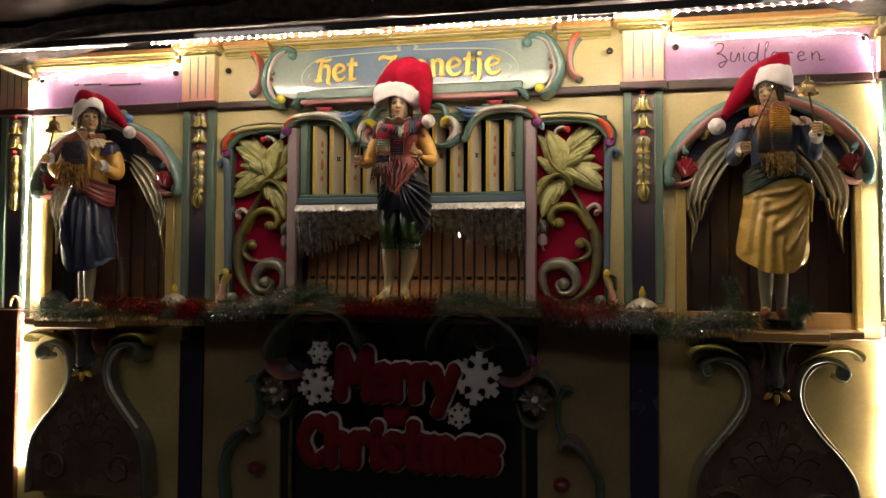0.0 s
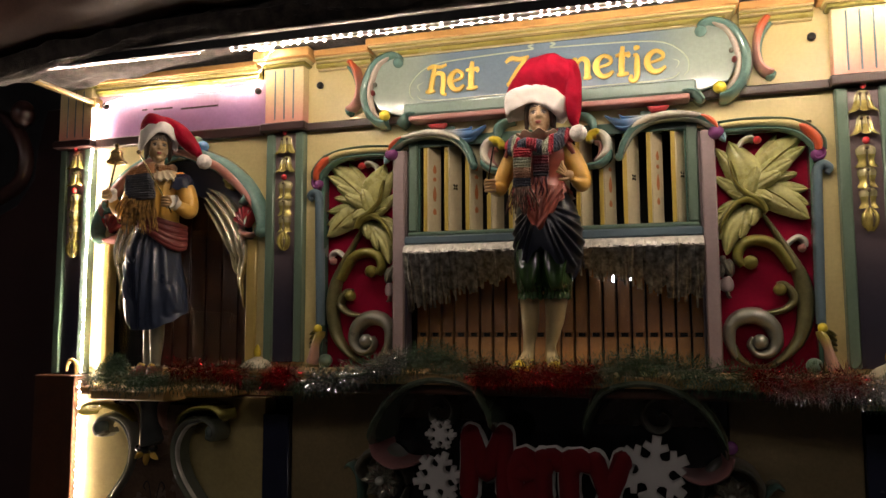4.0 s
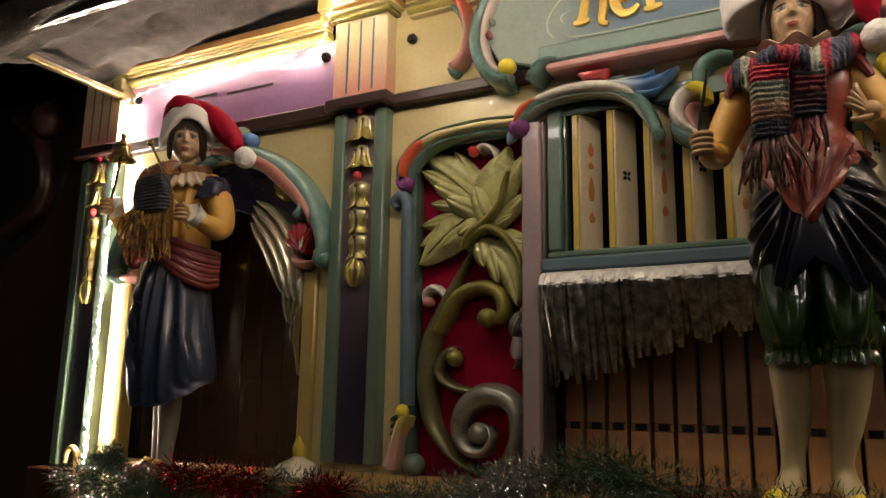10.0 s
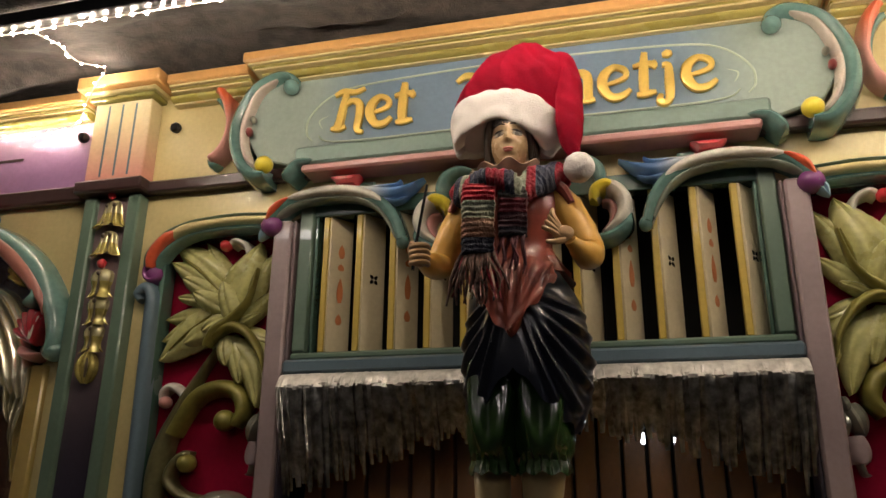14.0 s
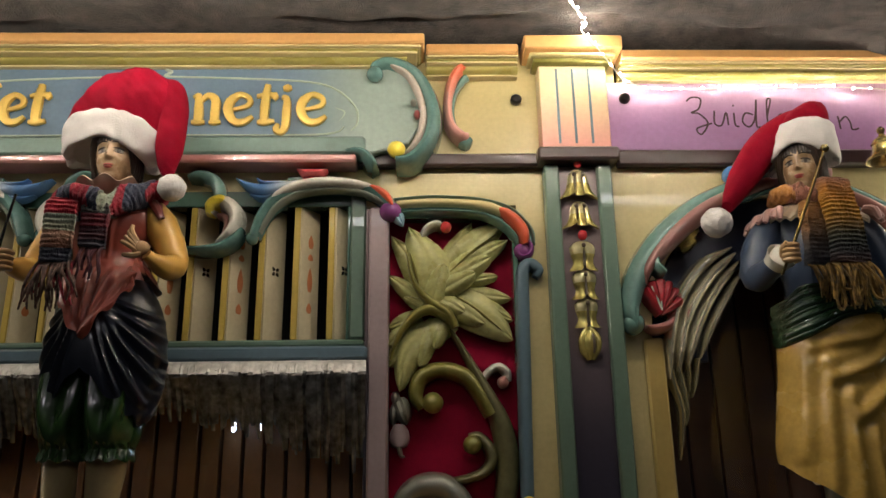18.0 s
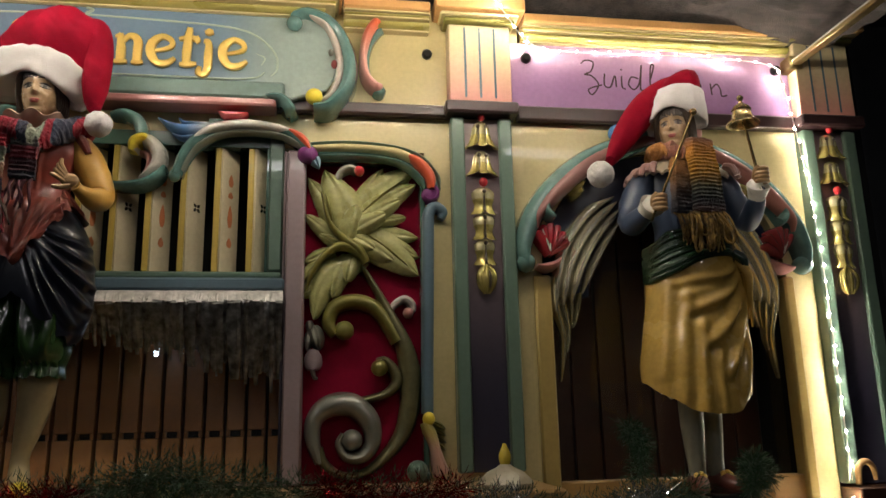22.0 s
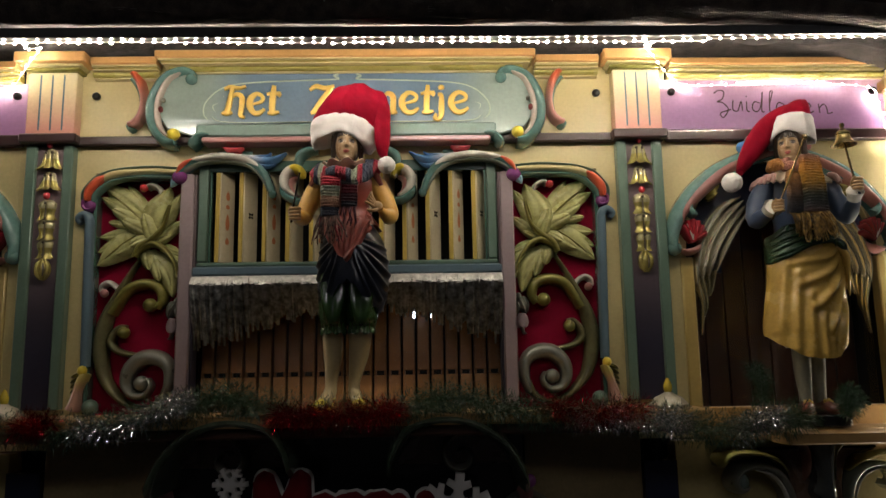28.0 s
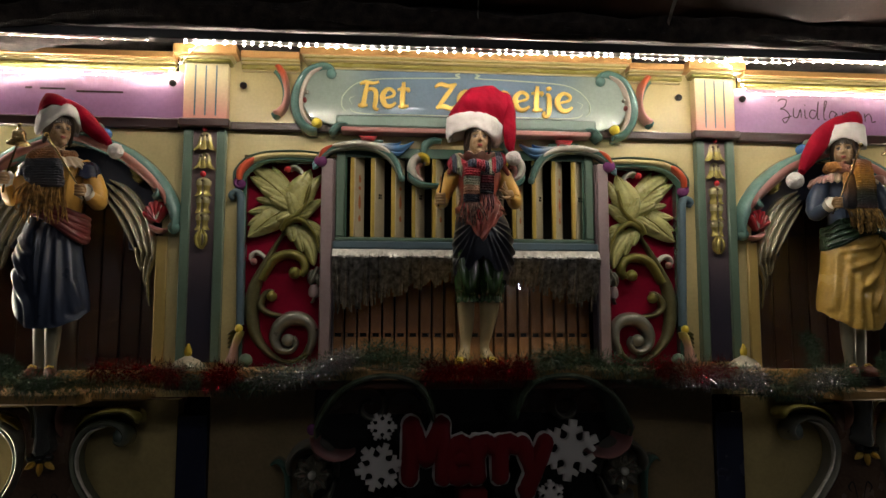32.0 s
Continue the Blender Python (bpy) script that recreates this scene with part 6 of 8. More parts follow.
# ---- garlands ----
def tufts(name, pts, count, length, thick, spread, mat, label, seed, category="garland", droop=0.3):
    rnd = random.Random(seed)
    path = spline(pts, 10)
    count, length, thick = int(count * 1.9), length * 0.80, thick * 0.66
    verts, faces = [], []
    for k in range(count):
        x = rnd.random() * (len(path) - 1.001)
        i = int(x)
        c = path[i] + (path[i + 1] - path[i]) * (x - i)
        base = V(*c)
        dv = Vector((rnd.gauss(0, 1), rnd.gauss(0, 1), rnd.gauss(0, 1) - droop * 0.2)).normalized()
        base = base + dv * spread * rnd.random()
        L = length * rnd.uniform(0.55, 1.25)
        tip = base + dv * L + Vector((0, 0, -droop * L * rnd.random()))
        sd = dv.cross(Vector((rnd.gauss(0, 1), rnd.gauss(0, 1), rnd.gauss(0, 1)))).normalized() * thick
        n0 = len(verts)
        midp = (base + tip) / 2 + dv.cross(sd).normalized() * L * rnd.uniform(-0.15, 0.15)
        verts += [base - sd, base + sd, midp + sd * 0.9, midp - sd * 0.9, tip]
        faces += [(n0, n0 + 1, n0 + 2, n0 + 3), (n0 + 3, n0 + 2, n0 + 4)]
    o = V(*pts[0][:3])
    me = bpy.data.meshes.new(name)
    me.from_pydata([v - o for v in verts], [], faces)
    me.materials.append(mat)
    ob = new(name, me)
    ob.location = o
    return tagged(ob, label, category, kind="stuff")


tufts("green_garland", [(-1.62, 0.28, 1.44), (-1.45, 0.30, 1.43), (-1.28, 0.29, 1.435), (-1.12, 0.28, 1.44), (-0.95, 0.30, 1.45), (-0.8, 0.30, 1.44), (-0.62, 0.31, 1.455), (-0.45, 0.31, 1.49), (-0.33, 0.29, 1.525), (-0.22, 0.30, 1.50), (0, 0.31, 1.475), (0.2, 0.31, 1.485), (0.31, 0.29, 1.515), (0.45, 0.31, 1.485), (0.62, 0.31, 1.465), (0.8, 0.30, 1.46), (0.95, 0.31, 1.43), (1.1, 0.31, 1.41), (1.25, 0.30, 1.43), (1.36, 0.26, 1.44)], 21000, 0.022, 0.00136, 0.055, NEEDLE, "dark green artificial fir garland along the ledge", 11)
tufts("green_garland", [(1.50, 0.25, 1.45), (1.53, 0.2, 1.50), (1.56, 0.2, 1.47)], 1700, 0.022, 0.0013, 0.03, NEEDLE, "tuft of green fir garland beside the statue's feet", 12)
tufts("green_garland", [(-1.62, 0.2, 1.45), (-1.58, 0.2, 1.49), (-1.54, 0.2, 1.45)], 1700, 0.022, 0.0013, 0.03, NEEDLE, "tuft of green fir garland beside the statue's feet", 13)
tufts("green_garland", [(1.30, 0.12, 1.47), (1.33, 0.08, 1.54), (1.30, 0.06, 1.58)], 1000, 0.022, 0.0013, 0.03, NEEDLE, "tuft of green fir garland in the niche", 14)
for k, (pts, n, m, lab) in enumerate((
        ([(-0.17, 0.33, 1.475), (-0.05, 0.34, 1.47), (0.08, 0.34, 1.475), (0.17, 0.33, 1.48)], 2600, TINR, "bright red tinsel at the statue's feet"),
        ([(-1.25, 0.31, 1.475), (-1.1, 0.32, 1.47), (-0.98, 0.32, 1.46)], 1300, TINR, "red tinsel wound on the garland"),
        ([(-0.87, 0.33, 1.455), (-0.80, 0.33, 1.465)], 900, TINR, "red tinsel wound on the garland"),
        ([(0.60, 0.33, 1.49), (0.72, 0.34, 1.46), (0.86, 0.34, 1.475)], 1300, TINR, "red tinsel wound on the garland"),
        ([(-0.72, 0.33, 1.445), (-0.58, 0.34, 1.46), (-0.47, 0.34, 1.50), (-0.42, 0.33, 1.52)], 1700, TINS, "silver tinsel wound on the garland"),
        ([(0.66, 0.335, 1.45), (0.80, 0.34, 1.445), (0.92, 0.34, 1.45), (0.98, 0.34, 1.44)], 1700, TINS, "silver tinsel wound on the garland"),
        ([(1.12, 0.32, 1.40), (1.20, 0.33, 1.44), (1.26, 0.32, 1.445)], 1000, TINS, "silver tinsel wound on the garland"))):
    tufts("red_tinsel" if m is TINR else "silver_tinsel", pts, int(n * 0.6), 0.036, 0.0014, 0.036, m, lab, 20 + k, "tinsel")

# ---- unseen fill lamps added, a hall lamp, and a cold lamp behind the fringe ----
# these three are added out of view to lift the dark lower front
for u, d in ((-2.6, 5.0), (0.4, 5.6), (3.0, 5.0)):
    p = thing("ceiling_lamp", u, d, 4.1, "added white fill lamp under the ceiling, out of view", "lamp", "hall lamps")
    part("housing", box(bmesh.new(), u - 0.75, u + 0.75, d - 0.12, d + 0.12, 4.13, 4.2, 0.01), WHITE, p)
    part("tube_cover", box(bmesh.new(), u - 0.7, u + 0.7, d - 0.09, d + 0.09, 4.10, 4.129, 0.01), FILLGLOW, p)
p = thing("ceiling_lamp", -3.68, -0.6, 3.95, "unlit grey twin strip lamp under the ceiling", "lamp", "hall lamps")
part("housing", box(bmesh.new(), -3.84, -3.54, -1.62, 0.6, 3.99, 4.199, 0.006), HALL, p)
for u in (-3.77, -3.61):
    part("strip", box(bmesh.new(), u - 0.035, u + 0.035, -1.60, 0.58, 3.95, 3.989, 0.006), WHITE, p, "unlit white strip")
p = thing("small_lamp", 0.24, -0.03, 1.75, "small cold white lamp glinting through the fringe", "lamp")
part("lamp_bar", box(bmesh.new(), 0.2, 0.29, -0.056, -0.05, 1.80, 1.806, 0.001), STEEL, p)
for u, w, z0, z1 in ((0.215, 0.0035, 1.764, 1.786), (0.273, 0.0014, 1.766, 1.780)):
    part("lamp_glass", box(bmesh.new(), u - w, u + w, -0.056, -0.05, z0, z1, 0.002), COOL, p)
    part("lamp_wire", box(bmesh.new(), u - 0.001, u + 0.001, -0.0555, -0.0505, z1, 1.80, 0.0), STEEL, p)

# ---- statues, one mesh each ----
def garment(bm, rows, mi, s=1, caps=True):
    rings(bm, [[V(s * p[0], p[1], p[2]) for p in r] for r in rows], mi, caps=caps)


def trend(table, z):
    """Rows of a table (height first, falling) read off smoothly at the heights z."""
    T = np.array(spline(table, 6))[::-1]
    return [np.interp(z, T[:, 0], T[:, k]) for k in range(1, T.shape[1])]


def creases(x, z, lines):
    """Height of carved folds at (x, z): lines of points, half width, height."""
    out = np.zeros_like(x)
    for pts, w, h in lines:
        P = spline(pts, 4)
        best = np.full_like(x, 9.0)
        along = np.zeros_like(x)
        for i, (a, b) in enumerate(zip(P, P[1:])):
            e = b - a
            t = np.clip(((x - a[0]) * e[0] + (z - a[1]) * e[1]) / (e @ e + 1e-12), 0, 1)
            d = np.hypot(x - a[0] - t * e[0], z - a[1] - t * e[1])
            along = np.where(d < best, (i + t) / (len(P) - 1), along)
            best = np.minimum(best, d)
        out += h * np.exp(-(best / w) ** 2) * (0.35 + 0.65 * np.sin(np.pi * np.clip(0.12 + 0.8 * along, 0, 1)))
        out -= 0.35 * h * np.exp(-((best - 1.6 * w) / w) ** 2)
    return out


def wrapped(bm, mi, table, top, low, lines, U, D, s=1, n=168, m=64, rough=0.0, seed=0.0):
    """A garment round a body: table of (height, middle, half width, half depth), hem given by angle, carved folds in front."""
    a = np.linspace(0, 2 * np.pi, n, endpoint=False)
    q = np.linspace(0, 1, m)[:, None]
    lo = np.array([low(x) for x in a])[None, :]
    tp = np.array([top(x) for x in a])[None, :] if callable(top) else np.full((1, n), top)
    z = tp + (lo - tp) * q
    cu, ru, rd = trend(table, z)
    x = cu + ru * np.cos(a)[None, :]
    f = creases(x, z, lines) * np.clip(np.sin(a)[None, :] * 3 + 0.9, 0, 1)
    nx, nd = np.cos(a)[None, :] * rd, np.sin(a)[None, :] * ru
    k = np.hypot(nx, nd)
    X, Dd = x + f * nx / k, rd * np.sin(a)[None, :] + f * nd / k
    rows = []
    for j in range(m):
        row = []
        for i in range(n):
            w = rough * noise.noise(Vector((X[j, i] * 22, z[j, i] * 14, seed)))
            row.append((U + X[j, i] + w * math.cos(a[i]), D + Dd[j, i] + w * math.sin(a[i]), z[j, i]))
        rows.append(row)
    last = rows[-1]             # the hem has a thickness and turns in
    rows.append([(U + (p[0] - U) * 0.95, D + (p[1] - D) * 0.95, p[2] + 0.003) for p in last])
    rows.append([(U + (p[0] - U) * 0.80, D + (p[1] - D) * 0.80, p[2] + 0.03) for p in last])
    garment(bm, rows, mi, s)


SKULL = [(0.066, 0.004, 0.004), (0.062, 0.016, 0.018), (0.050, 0.031, 0.035), (0.030, 0.038, 0.043), (0.010, 0.0395, 0.045), (-0.010, 0.0375, 0.044), (-0.030, 0.0325, 0.042), (-0.045, 0.0245, 0.038), (-0.056, 0.0155, 0.031), (-0.062, 0.007, 0.018)]


def head(bm, u, d, z, s=1, turn=0.0, mi_face=0, mi_hair=1, mi_lip=2, mi_eye=10, size=1.0):
    """A carved and painted head with a modelled face; turn in degrees towards the outer side."""
    c, sn = math.cos(radians(turn)), math.sin(radians(turn))

    def feature(x, zz):
        ax = np.abs(x)
        nose = np.where(zz > -0.0125, np.clip((0.022 - zz) / 0.0345, 0, 1) ** 1.1, np.clip((zz + 0.019) / 0.0065, 0, 1))
        f = 0.0115 * nose * np.exp(-(x / (0.0042 + 0.0026 * nose)) ** 2)
        f = f - 0.0048 * np.exp(-((ax - 0.0165) / 0.0105) ** 2 - ((zz - 0.004) / 0.0075) ** 2)
        f = f + 0.0022 * np.exp(-((ax - 0.016) / 0.012) ** 2 - ((zz - 0.018) / 0.005) ** 2)
        f = f + 0.0030 * np.exp(-((ax - 0.023) / 0.011) ** 2 - ((zz + 0.016) / 0.011) ** 2)
        f = f + 0.0030 * np.exp(-(x / 0.011) ** 2 - ((zz + 0.030) / 0.007) ** 2) - 0.0022 * np.exp(-(x / 0.012) ** 2 - ((zz + 0.0405) / 0.004) ** 2)
        return f + 0.0048 * np.exp(-(x / 0.011) ** 2 - ((zz + 0.051) / 0.008) ** 2)

    def local(x, y, zz):
        return (u + size * (x * c + y * sn), d + size * (y * c - x * sn), z + size * zz)

    def skin(x, zz, lift=0.0):
        rx, ry = trend(SKULL, np.array([zz]))
        y = ry[0] * math.sqrt(max(0.02, 1 - (x / rx[0]) ** 2)) + float(feature(np.array([x]), np.array([zz]))[0])
        return local(x, y + lift, zz)
    rows = []
    zs = np.linspace(0.0655, -0.0615, 60)
    a = np.linspace(0, 2 * np.pi, 96, endpoint=False)
    for zz in zs:
        rx, ry = [k[0] for k in trend(SKULL, np.array([zz]))]
        x, y = rx * np.cos(a), ry * np.sin(a)
        y = y + np.where(np.sin(a) > 0, feature(x, np.full_like(x, zz)) * np.clip(np.sin(a) * 2, 0, 1), 0)
        rows.append([local(x[i], y[i], zz) for i in range(96)])
    garment(bm, rows, mi_face, s)

    def paint_on(cx, cz, rx, rz, mi, lift, lean=0.0, sharp=1.0):
        out = []
        for r in (0.05, 0.35, 0.65, 0.88, 1.0):
            row = []
            for k in range(20):
                t = 2 * math.pi * k / 20
                px = rx * r * math.copysign(abs(math.cos(t)) ** sharp, math.cos(t))
                row.append(V(*(lambda p: (s * p[0], p[1], p[2]))(skin(cx + px, cz + rz * r * math.sin(t) + lean * px, lift * (1.25 - r * r)))))
            out.append(row)
        rings(bm, out, mi)
    for k in (-1, 1):
        paint_on(k * 0.0165, 0.0030, 0.0082, 0.0038, mi_eye, 0.0008, -0.10 * k)
        paint_on(k * 0.0160, 0.0032, 0.0044, 0.0040, mi_hair, 0.0015)
        for z0, h, r in ((0.0055, 0.0030, 0.0017), (-0.0004, -0.0012, 0.0008), (0.0165, 0.0035, 0.0022)):
            w = 0.0094 if z0 < 0.01 else 0.0125
            tube(bm, [(*skin(k * 0.0165 + x * w, z0 + h * (1 - x * x) - 0.0012 * k * x, 0.0004), r * (1 - 0.6 * x * x)) for x in (-1, -0.5, 0, 0.5, 1)], mi_hair, 6, 3, s)
    paint_on(0.0, -0.0278, 0.0098, 0.0026, mi_lip, 0.0012, sharp=0.8)
    paint_on(0.0, -0.0322, 0.0078, 0.0028, mi_lip, 0.0014)
    tube(bm, [(*skin(x, -0.0300 + 0.0006 * math.cos(x * 400), 0.0008), 0.0005) for x in (-0.009, -0.004, 0.0, 0.004, 0.009)], mi_hair, 5, 3, s)
    for k in (-1, 1):           # ears and combed locks at the temples
        e = local(k * 0.040, 0.002, -0.004)
        ball(bm, e[0], e[1], e[2], 0.005, 0.009, 0.012, mi_face, 8, 6, s)
        for j in range(5):
            tube(bm, [(*local(k * (0.018 + 0.004 * j), 0.041 - 0.005 * j, 0.042), 0.007), (*local(k * (0.031 + 0.0022 * j), 0.034 - 0.006 * j, 0.028), 0.0075), (*local(k * (0.037 + 0.0016 * j), 0.024 - 0.007 * j, 0.006), 0.0075), (*local(k * (0.038 + 0.0016 * j), 0.014 - 0.007 * j, -0.016 - 0.005 * j), 0.006), (*local(k * (0.036 + 0.001 * j), 0.008 - 0.007 * j, -0.034 - 0.003 * j), 0.0025)], mi_hair, 8, 4, s)
    b = local(0, -0.016, 0.008)
    ball(bm, b[0], b[1], b[2], 0.046 * size, 0.042 * size, 0.060 * size, mi_hair, 22, 16, s)
    for k in range(-5, 6):      # fringe of hair over the forehead
        x = 0.0058 * k
        tube(bm, [(*local(x * 0.9, 0.024, 0.054), 0.006), (*local(x * 1.05, 0.0385 - 9.0 * x * x, 0.038), 0.0055), (*local(x * 1.12 + 0.001 * (k % 3), 0.0425 - 12 * x * x, 0.0190 + 0.002 * (k % 2)), 0.0034)], mi_hair, 7, 3, s)


def grip(bm, u, d, z, mi, s=1, lean=0.0):
    """A closed fist: back of the hand, four bent fingers and a thumb."""
    ball(bm, u, d - 0.002, z, 0.016, 0.014, 0.020, mi, 14, 10, s)
    for k in range(4):
        zz = z + 0.0150 - 0.0098 * k
        tube(bm, [(u + 0.013, d - 0.006, zz, 0.0050), (u + 0.013, d + 0.010, zz - 0.001, 0.0054), (u + 0.002, d + 0.0175, zz - 0.002, 0.0053), (u - 0.010, d + 0.013, zz - 0.002, 0.0049), (u - 0.013, d + 0.004, zz - 0.001, 0.0042)], mi, 8, 3, s)
    tube(bm, [(u - 0.010, d - 0.006, z - 0.004, 0.0062), (u - 0.014, d + 0.006, z + 0.008, 0.0056), (u - 0.008, d + 0.016, z + 0.019, 0.0046)], mi, 8, 3, s)


def arm(bm, pts, mi, s=1, n=18, wrinkle=0.0):
    """A sleeve or limb; wrinkles gather where it bends."""
    k = len(bm.verts)
    tube(bm, pts, mi, n, 8, s)
    if wrinkle:
        bm.verts.ensure_lookup_table()
        for v in bm.verts[k:]:
            v.co += Vector((1, -1, 0.4)) * wrinkle * noise.noise(Vector((v.co.x * 30, v.co.z * 55, v.co.y * 30)))


# middle statue
bm = bmesh.new()
U, D = 0.034, 0.215
LEGS = (((-0.021, D, 1.77, 0.036), (-0.026, D, 1.70, 0.0305), (-0.025, D - 0.003, 1.645, 0.0285), (-0.026, D, 1.60, 0.0230), (-0.029, D + 0.004, 1.558, 0.0180), (-0.031, D + 0.010, 1.530, 0.0190), (-0.039, D + 0.028, 1.511, 0.0200), (-0.050, D + 0.052, 1.499, 0.0170), (-0.060, D + 0.074, 1.490, 0.0105)),
        ((0.058, D, 1.77, 0.040), (0.057, D, 1.70, 0.0355), (0.053, D - 0.003, 1.645, 0.0300), (0.046, D, 1.60, 0.0235), (0.039, D + 0.002, 1.558, 0.0165), (0.040, D + 0.006, 1.530, 0.0180), (0.047, D + 0.022, 1.511, 0.0195), (0.056, D + 0.042, 1.499, 0.0165), (0.064, D + 0.060, 1.490, 0.0105)))
for lg_ in LEGS:
    arm(bm, lg_, 3, n=20)
    (u0, d0), (u1, d1) = lg_[5][:2], lg_[8][:2]
    e = np.array([u1 - u0, d1 - d0])
    e /= np.linalg.norm(e)
    # pointed slipper: a low sole, a toe cap and a thin rim
    tube(bm, [(u0 - 0.016 * e[0], d0 - 0.016 * e[1], 1.490, 0.012), (u0 + 0.02 * e[0], d0 + 0.02 * e[1], 1.486, 0.019), (u0 + 0.06 * e[0], d0 + 0.06 * e[1], 1.483, 0.017), (u1 + 0.004 * e[0], d1 + 0.004 * e[1], 1.485, 0.012), (u1 + 0.026 * e[0], d1 + 0.026 * e[1], 1.491, 0.003)], 8, 12, 5)
    tube(bm, [(u1 - 0.026 * e[0], d1 - 0.026 * e[1], 1.497, 0.0190), (u1 - 0.006 * e[0], d1 - 0.006 * e[1], 1.493, 0.0175), (u1 + 0.016 * e[0], d1 + 0.016 * e[1], 1.491, 0.009), (u1 + 0.028 * e[0], d1 + 0.028 * e[1], 1.493, 0.003)], 8, 14, 4)
    tube(bm, [(u1 - 0.030 * e[0] - 0.010 * e[1], d1 - 0.030 * e[1] + 0.010 * e[0], 1.508, 0.003), (u0 + 0.004 * e[0] - 0.018 * e[1], d0 + 0.004 * e[1] + 0.018 * e[0], 1.512, 0.003), (u0 - 0.020 * e[0], d0 - 0.020 * e[1], 1.516, 0.003)], 8, 6, 4)
    tube(bm, [(u1 - 0.030 * e[0] + 0.010 * e[1], d1 - 0.030 * e[1] - 0.010 * e[0], 1.508, 0.003), (u0 + 0.004 * e[0] + 0.018 * e[1], d0 + 0.004 * e[1] - 0.018 * e[0], 1.512, 0.003), (u0 - 0.020 * e[0], d0 - 0.020 * e[1], 1.516, 0.003)], 8, 6, 4)
# puffed bloomers, gathered in a frill below the knee
for k, (cu, w) in enumerate(((-0.021, 0.043), (0.062, 0.047))):
    puff = [(1.90, 0.004, w * 1.0, 0.056), (1.84, 0.0, w * 1.04, 0.060), (1.79, -0.001, w * 1.08, 0.064), (1.755, 0.0, w * 1.06, 0.064), (1.732, 0.0, w * 0.97, 0.056), (1.720, 0.0, w * 0.86, 0.047), (1.712, 0.0, w * 0.90, 0.050), (1.700, 0.0, w * 0.93, 0.052)]
    lines = [([(-0.030, 1.89), (-0.022, 1.80), (-0.008, 1.735)], 0.012, 0.010), ([(0.034, 1.89), (0.026, 1.80), (0.012, 1.735)], 0.012, 0.010)]
    lines += [([(x, 1.728), (x * 1.04, 1.700)], 0.0032, 0.0035) for x in np.linspace(-0.036, 0.036, 7)]
    wrapped(bm, 7, puff, 1.90, lambda a: 1.700 + 0.003 * math.sin(9 * a), lines, cu, D + 0.004, n=120, m=56)
HIPS = [(2.08, -0.016, 0.060, 0.054), (2.04, -0.014, 0.072, 0.064), (2.00, -0.006, 0.090, 0.076), (1.96, 0.0, 0.100, 0.082), (1.91, 0.001, 0.108, 0.086), (1.86, 0.001, 0.111, 0.086), (1.81, 0.0, 0.105, 0.080), (1.76, -0.004, 0.088, 0.070)]
fan = []                        # long folds run out from under the bodice point to both hips
for x1, z1, w, h in ((-0.096, 1.945, 0.0055, 0.007), (-0.104, 1.905, 0.006, 0.009), (-0.104, 1.865, 0.0065, 0.010), (-0.098, 1.825, 0.006, 0.009), (-0.076, 1.795, 0.005, 0.007), (0.100, 1.955, 0.0055, 0.006), (0.112, 1.915, 0.006, 0.008), (0.112, 1.875, 0.007, 0.010), (0.106, 1.835, 0.0065, 0.010), (0.088, 1.800, 0.006, 0.008), (0.056, 1.81, 0.005, 0.006)):
    fan.append(([(-0.012 + 0.18 * x1, 1.985 - 0.1 * (1.95 - z1)), (-0.008 + 0.52 * x1, (1.975 + z1) / 2 + 0.008), (x1, z1)], w, h))


def drape_hem(a):
    off = math.cos(a)
    if math.sin(a) < 0:
        return 1.772 - 0.004 * math.cos(9 * a)
    return 1.866 - 0.098 * abs(off + 0.10) ** 0.75 + 0.005 * math.sin(14 * a)


wrapped(bm, 4, HIPS, 2.03, drape_hem, fan, U, D, n=200, m=80, rough=0.0035)
BODICE = [(2.205, -0.020, 0.040, 0.034), (2.190, -0.016, 0.078, 0.050), (2.160, -0.012, 0.086, 0.062), (2.120, -0.014, 0.078, 0.066), (2.080, -0.016, 0.064, 0.058), (2.055, -0.014, 0.070, 0.062), (2.030, -0.008, 0.088, 0.076), (1.99, -0.002, 0.102, 0.088), (1.94, 0.0, 0.108, 0.094), (1.88, 0.0, 0.108, 0.094)]
vee = [([(-0.020 + 0.004 * k, 1.905 + 0.004 * abs(k)), (-0.012 + 0.020 * k, 1.975 + 0.006 * abs(k)), (-0.008 + 0.030 * k, 2.040)], 0.0062, 0.0075) for k in (-3, -2, -1, 0, 1, 2, 3)]
vee += [([(-0.018 + 0.006 * k, 2.18), (-0.016 + 0.004 * k, 2.12), (-0.014 + 0.003 * k, 2.07)], 0.004, 0.003) for k in (-6, -3, 3, 6)]
wrapped(bm, 5, BODICE, 2.205, lambda a: (1.900 + 0.135 * abs(math.cos(a) + 0.12) ** 0.85 + 0.006 * math.sin(19 * a)) if math.sin(a) > 0 else 2.015, vee, U, D, n=180, m=80, rough=0.002)
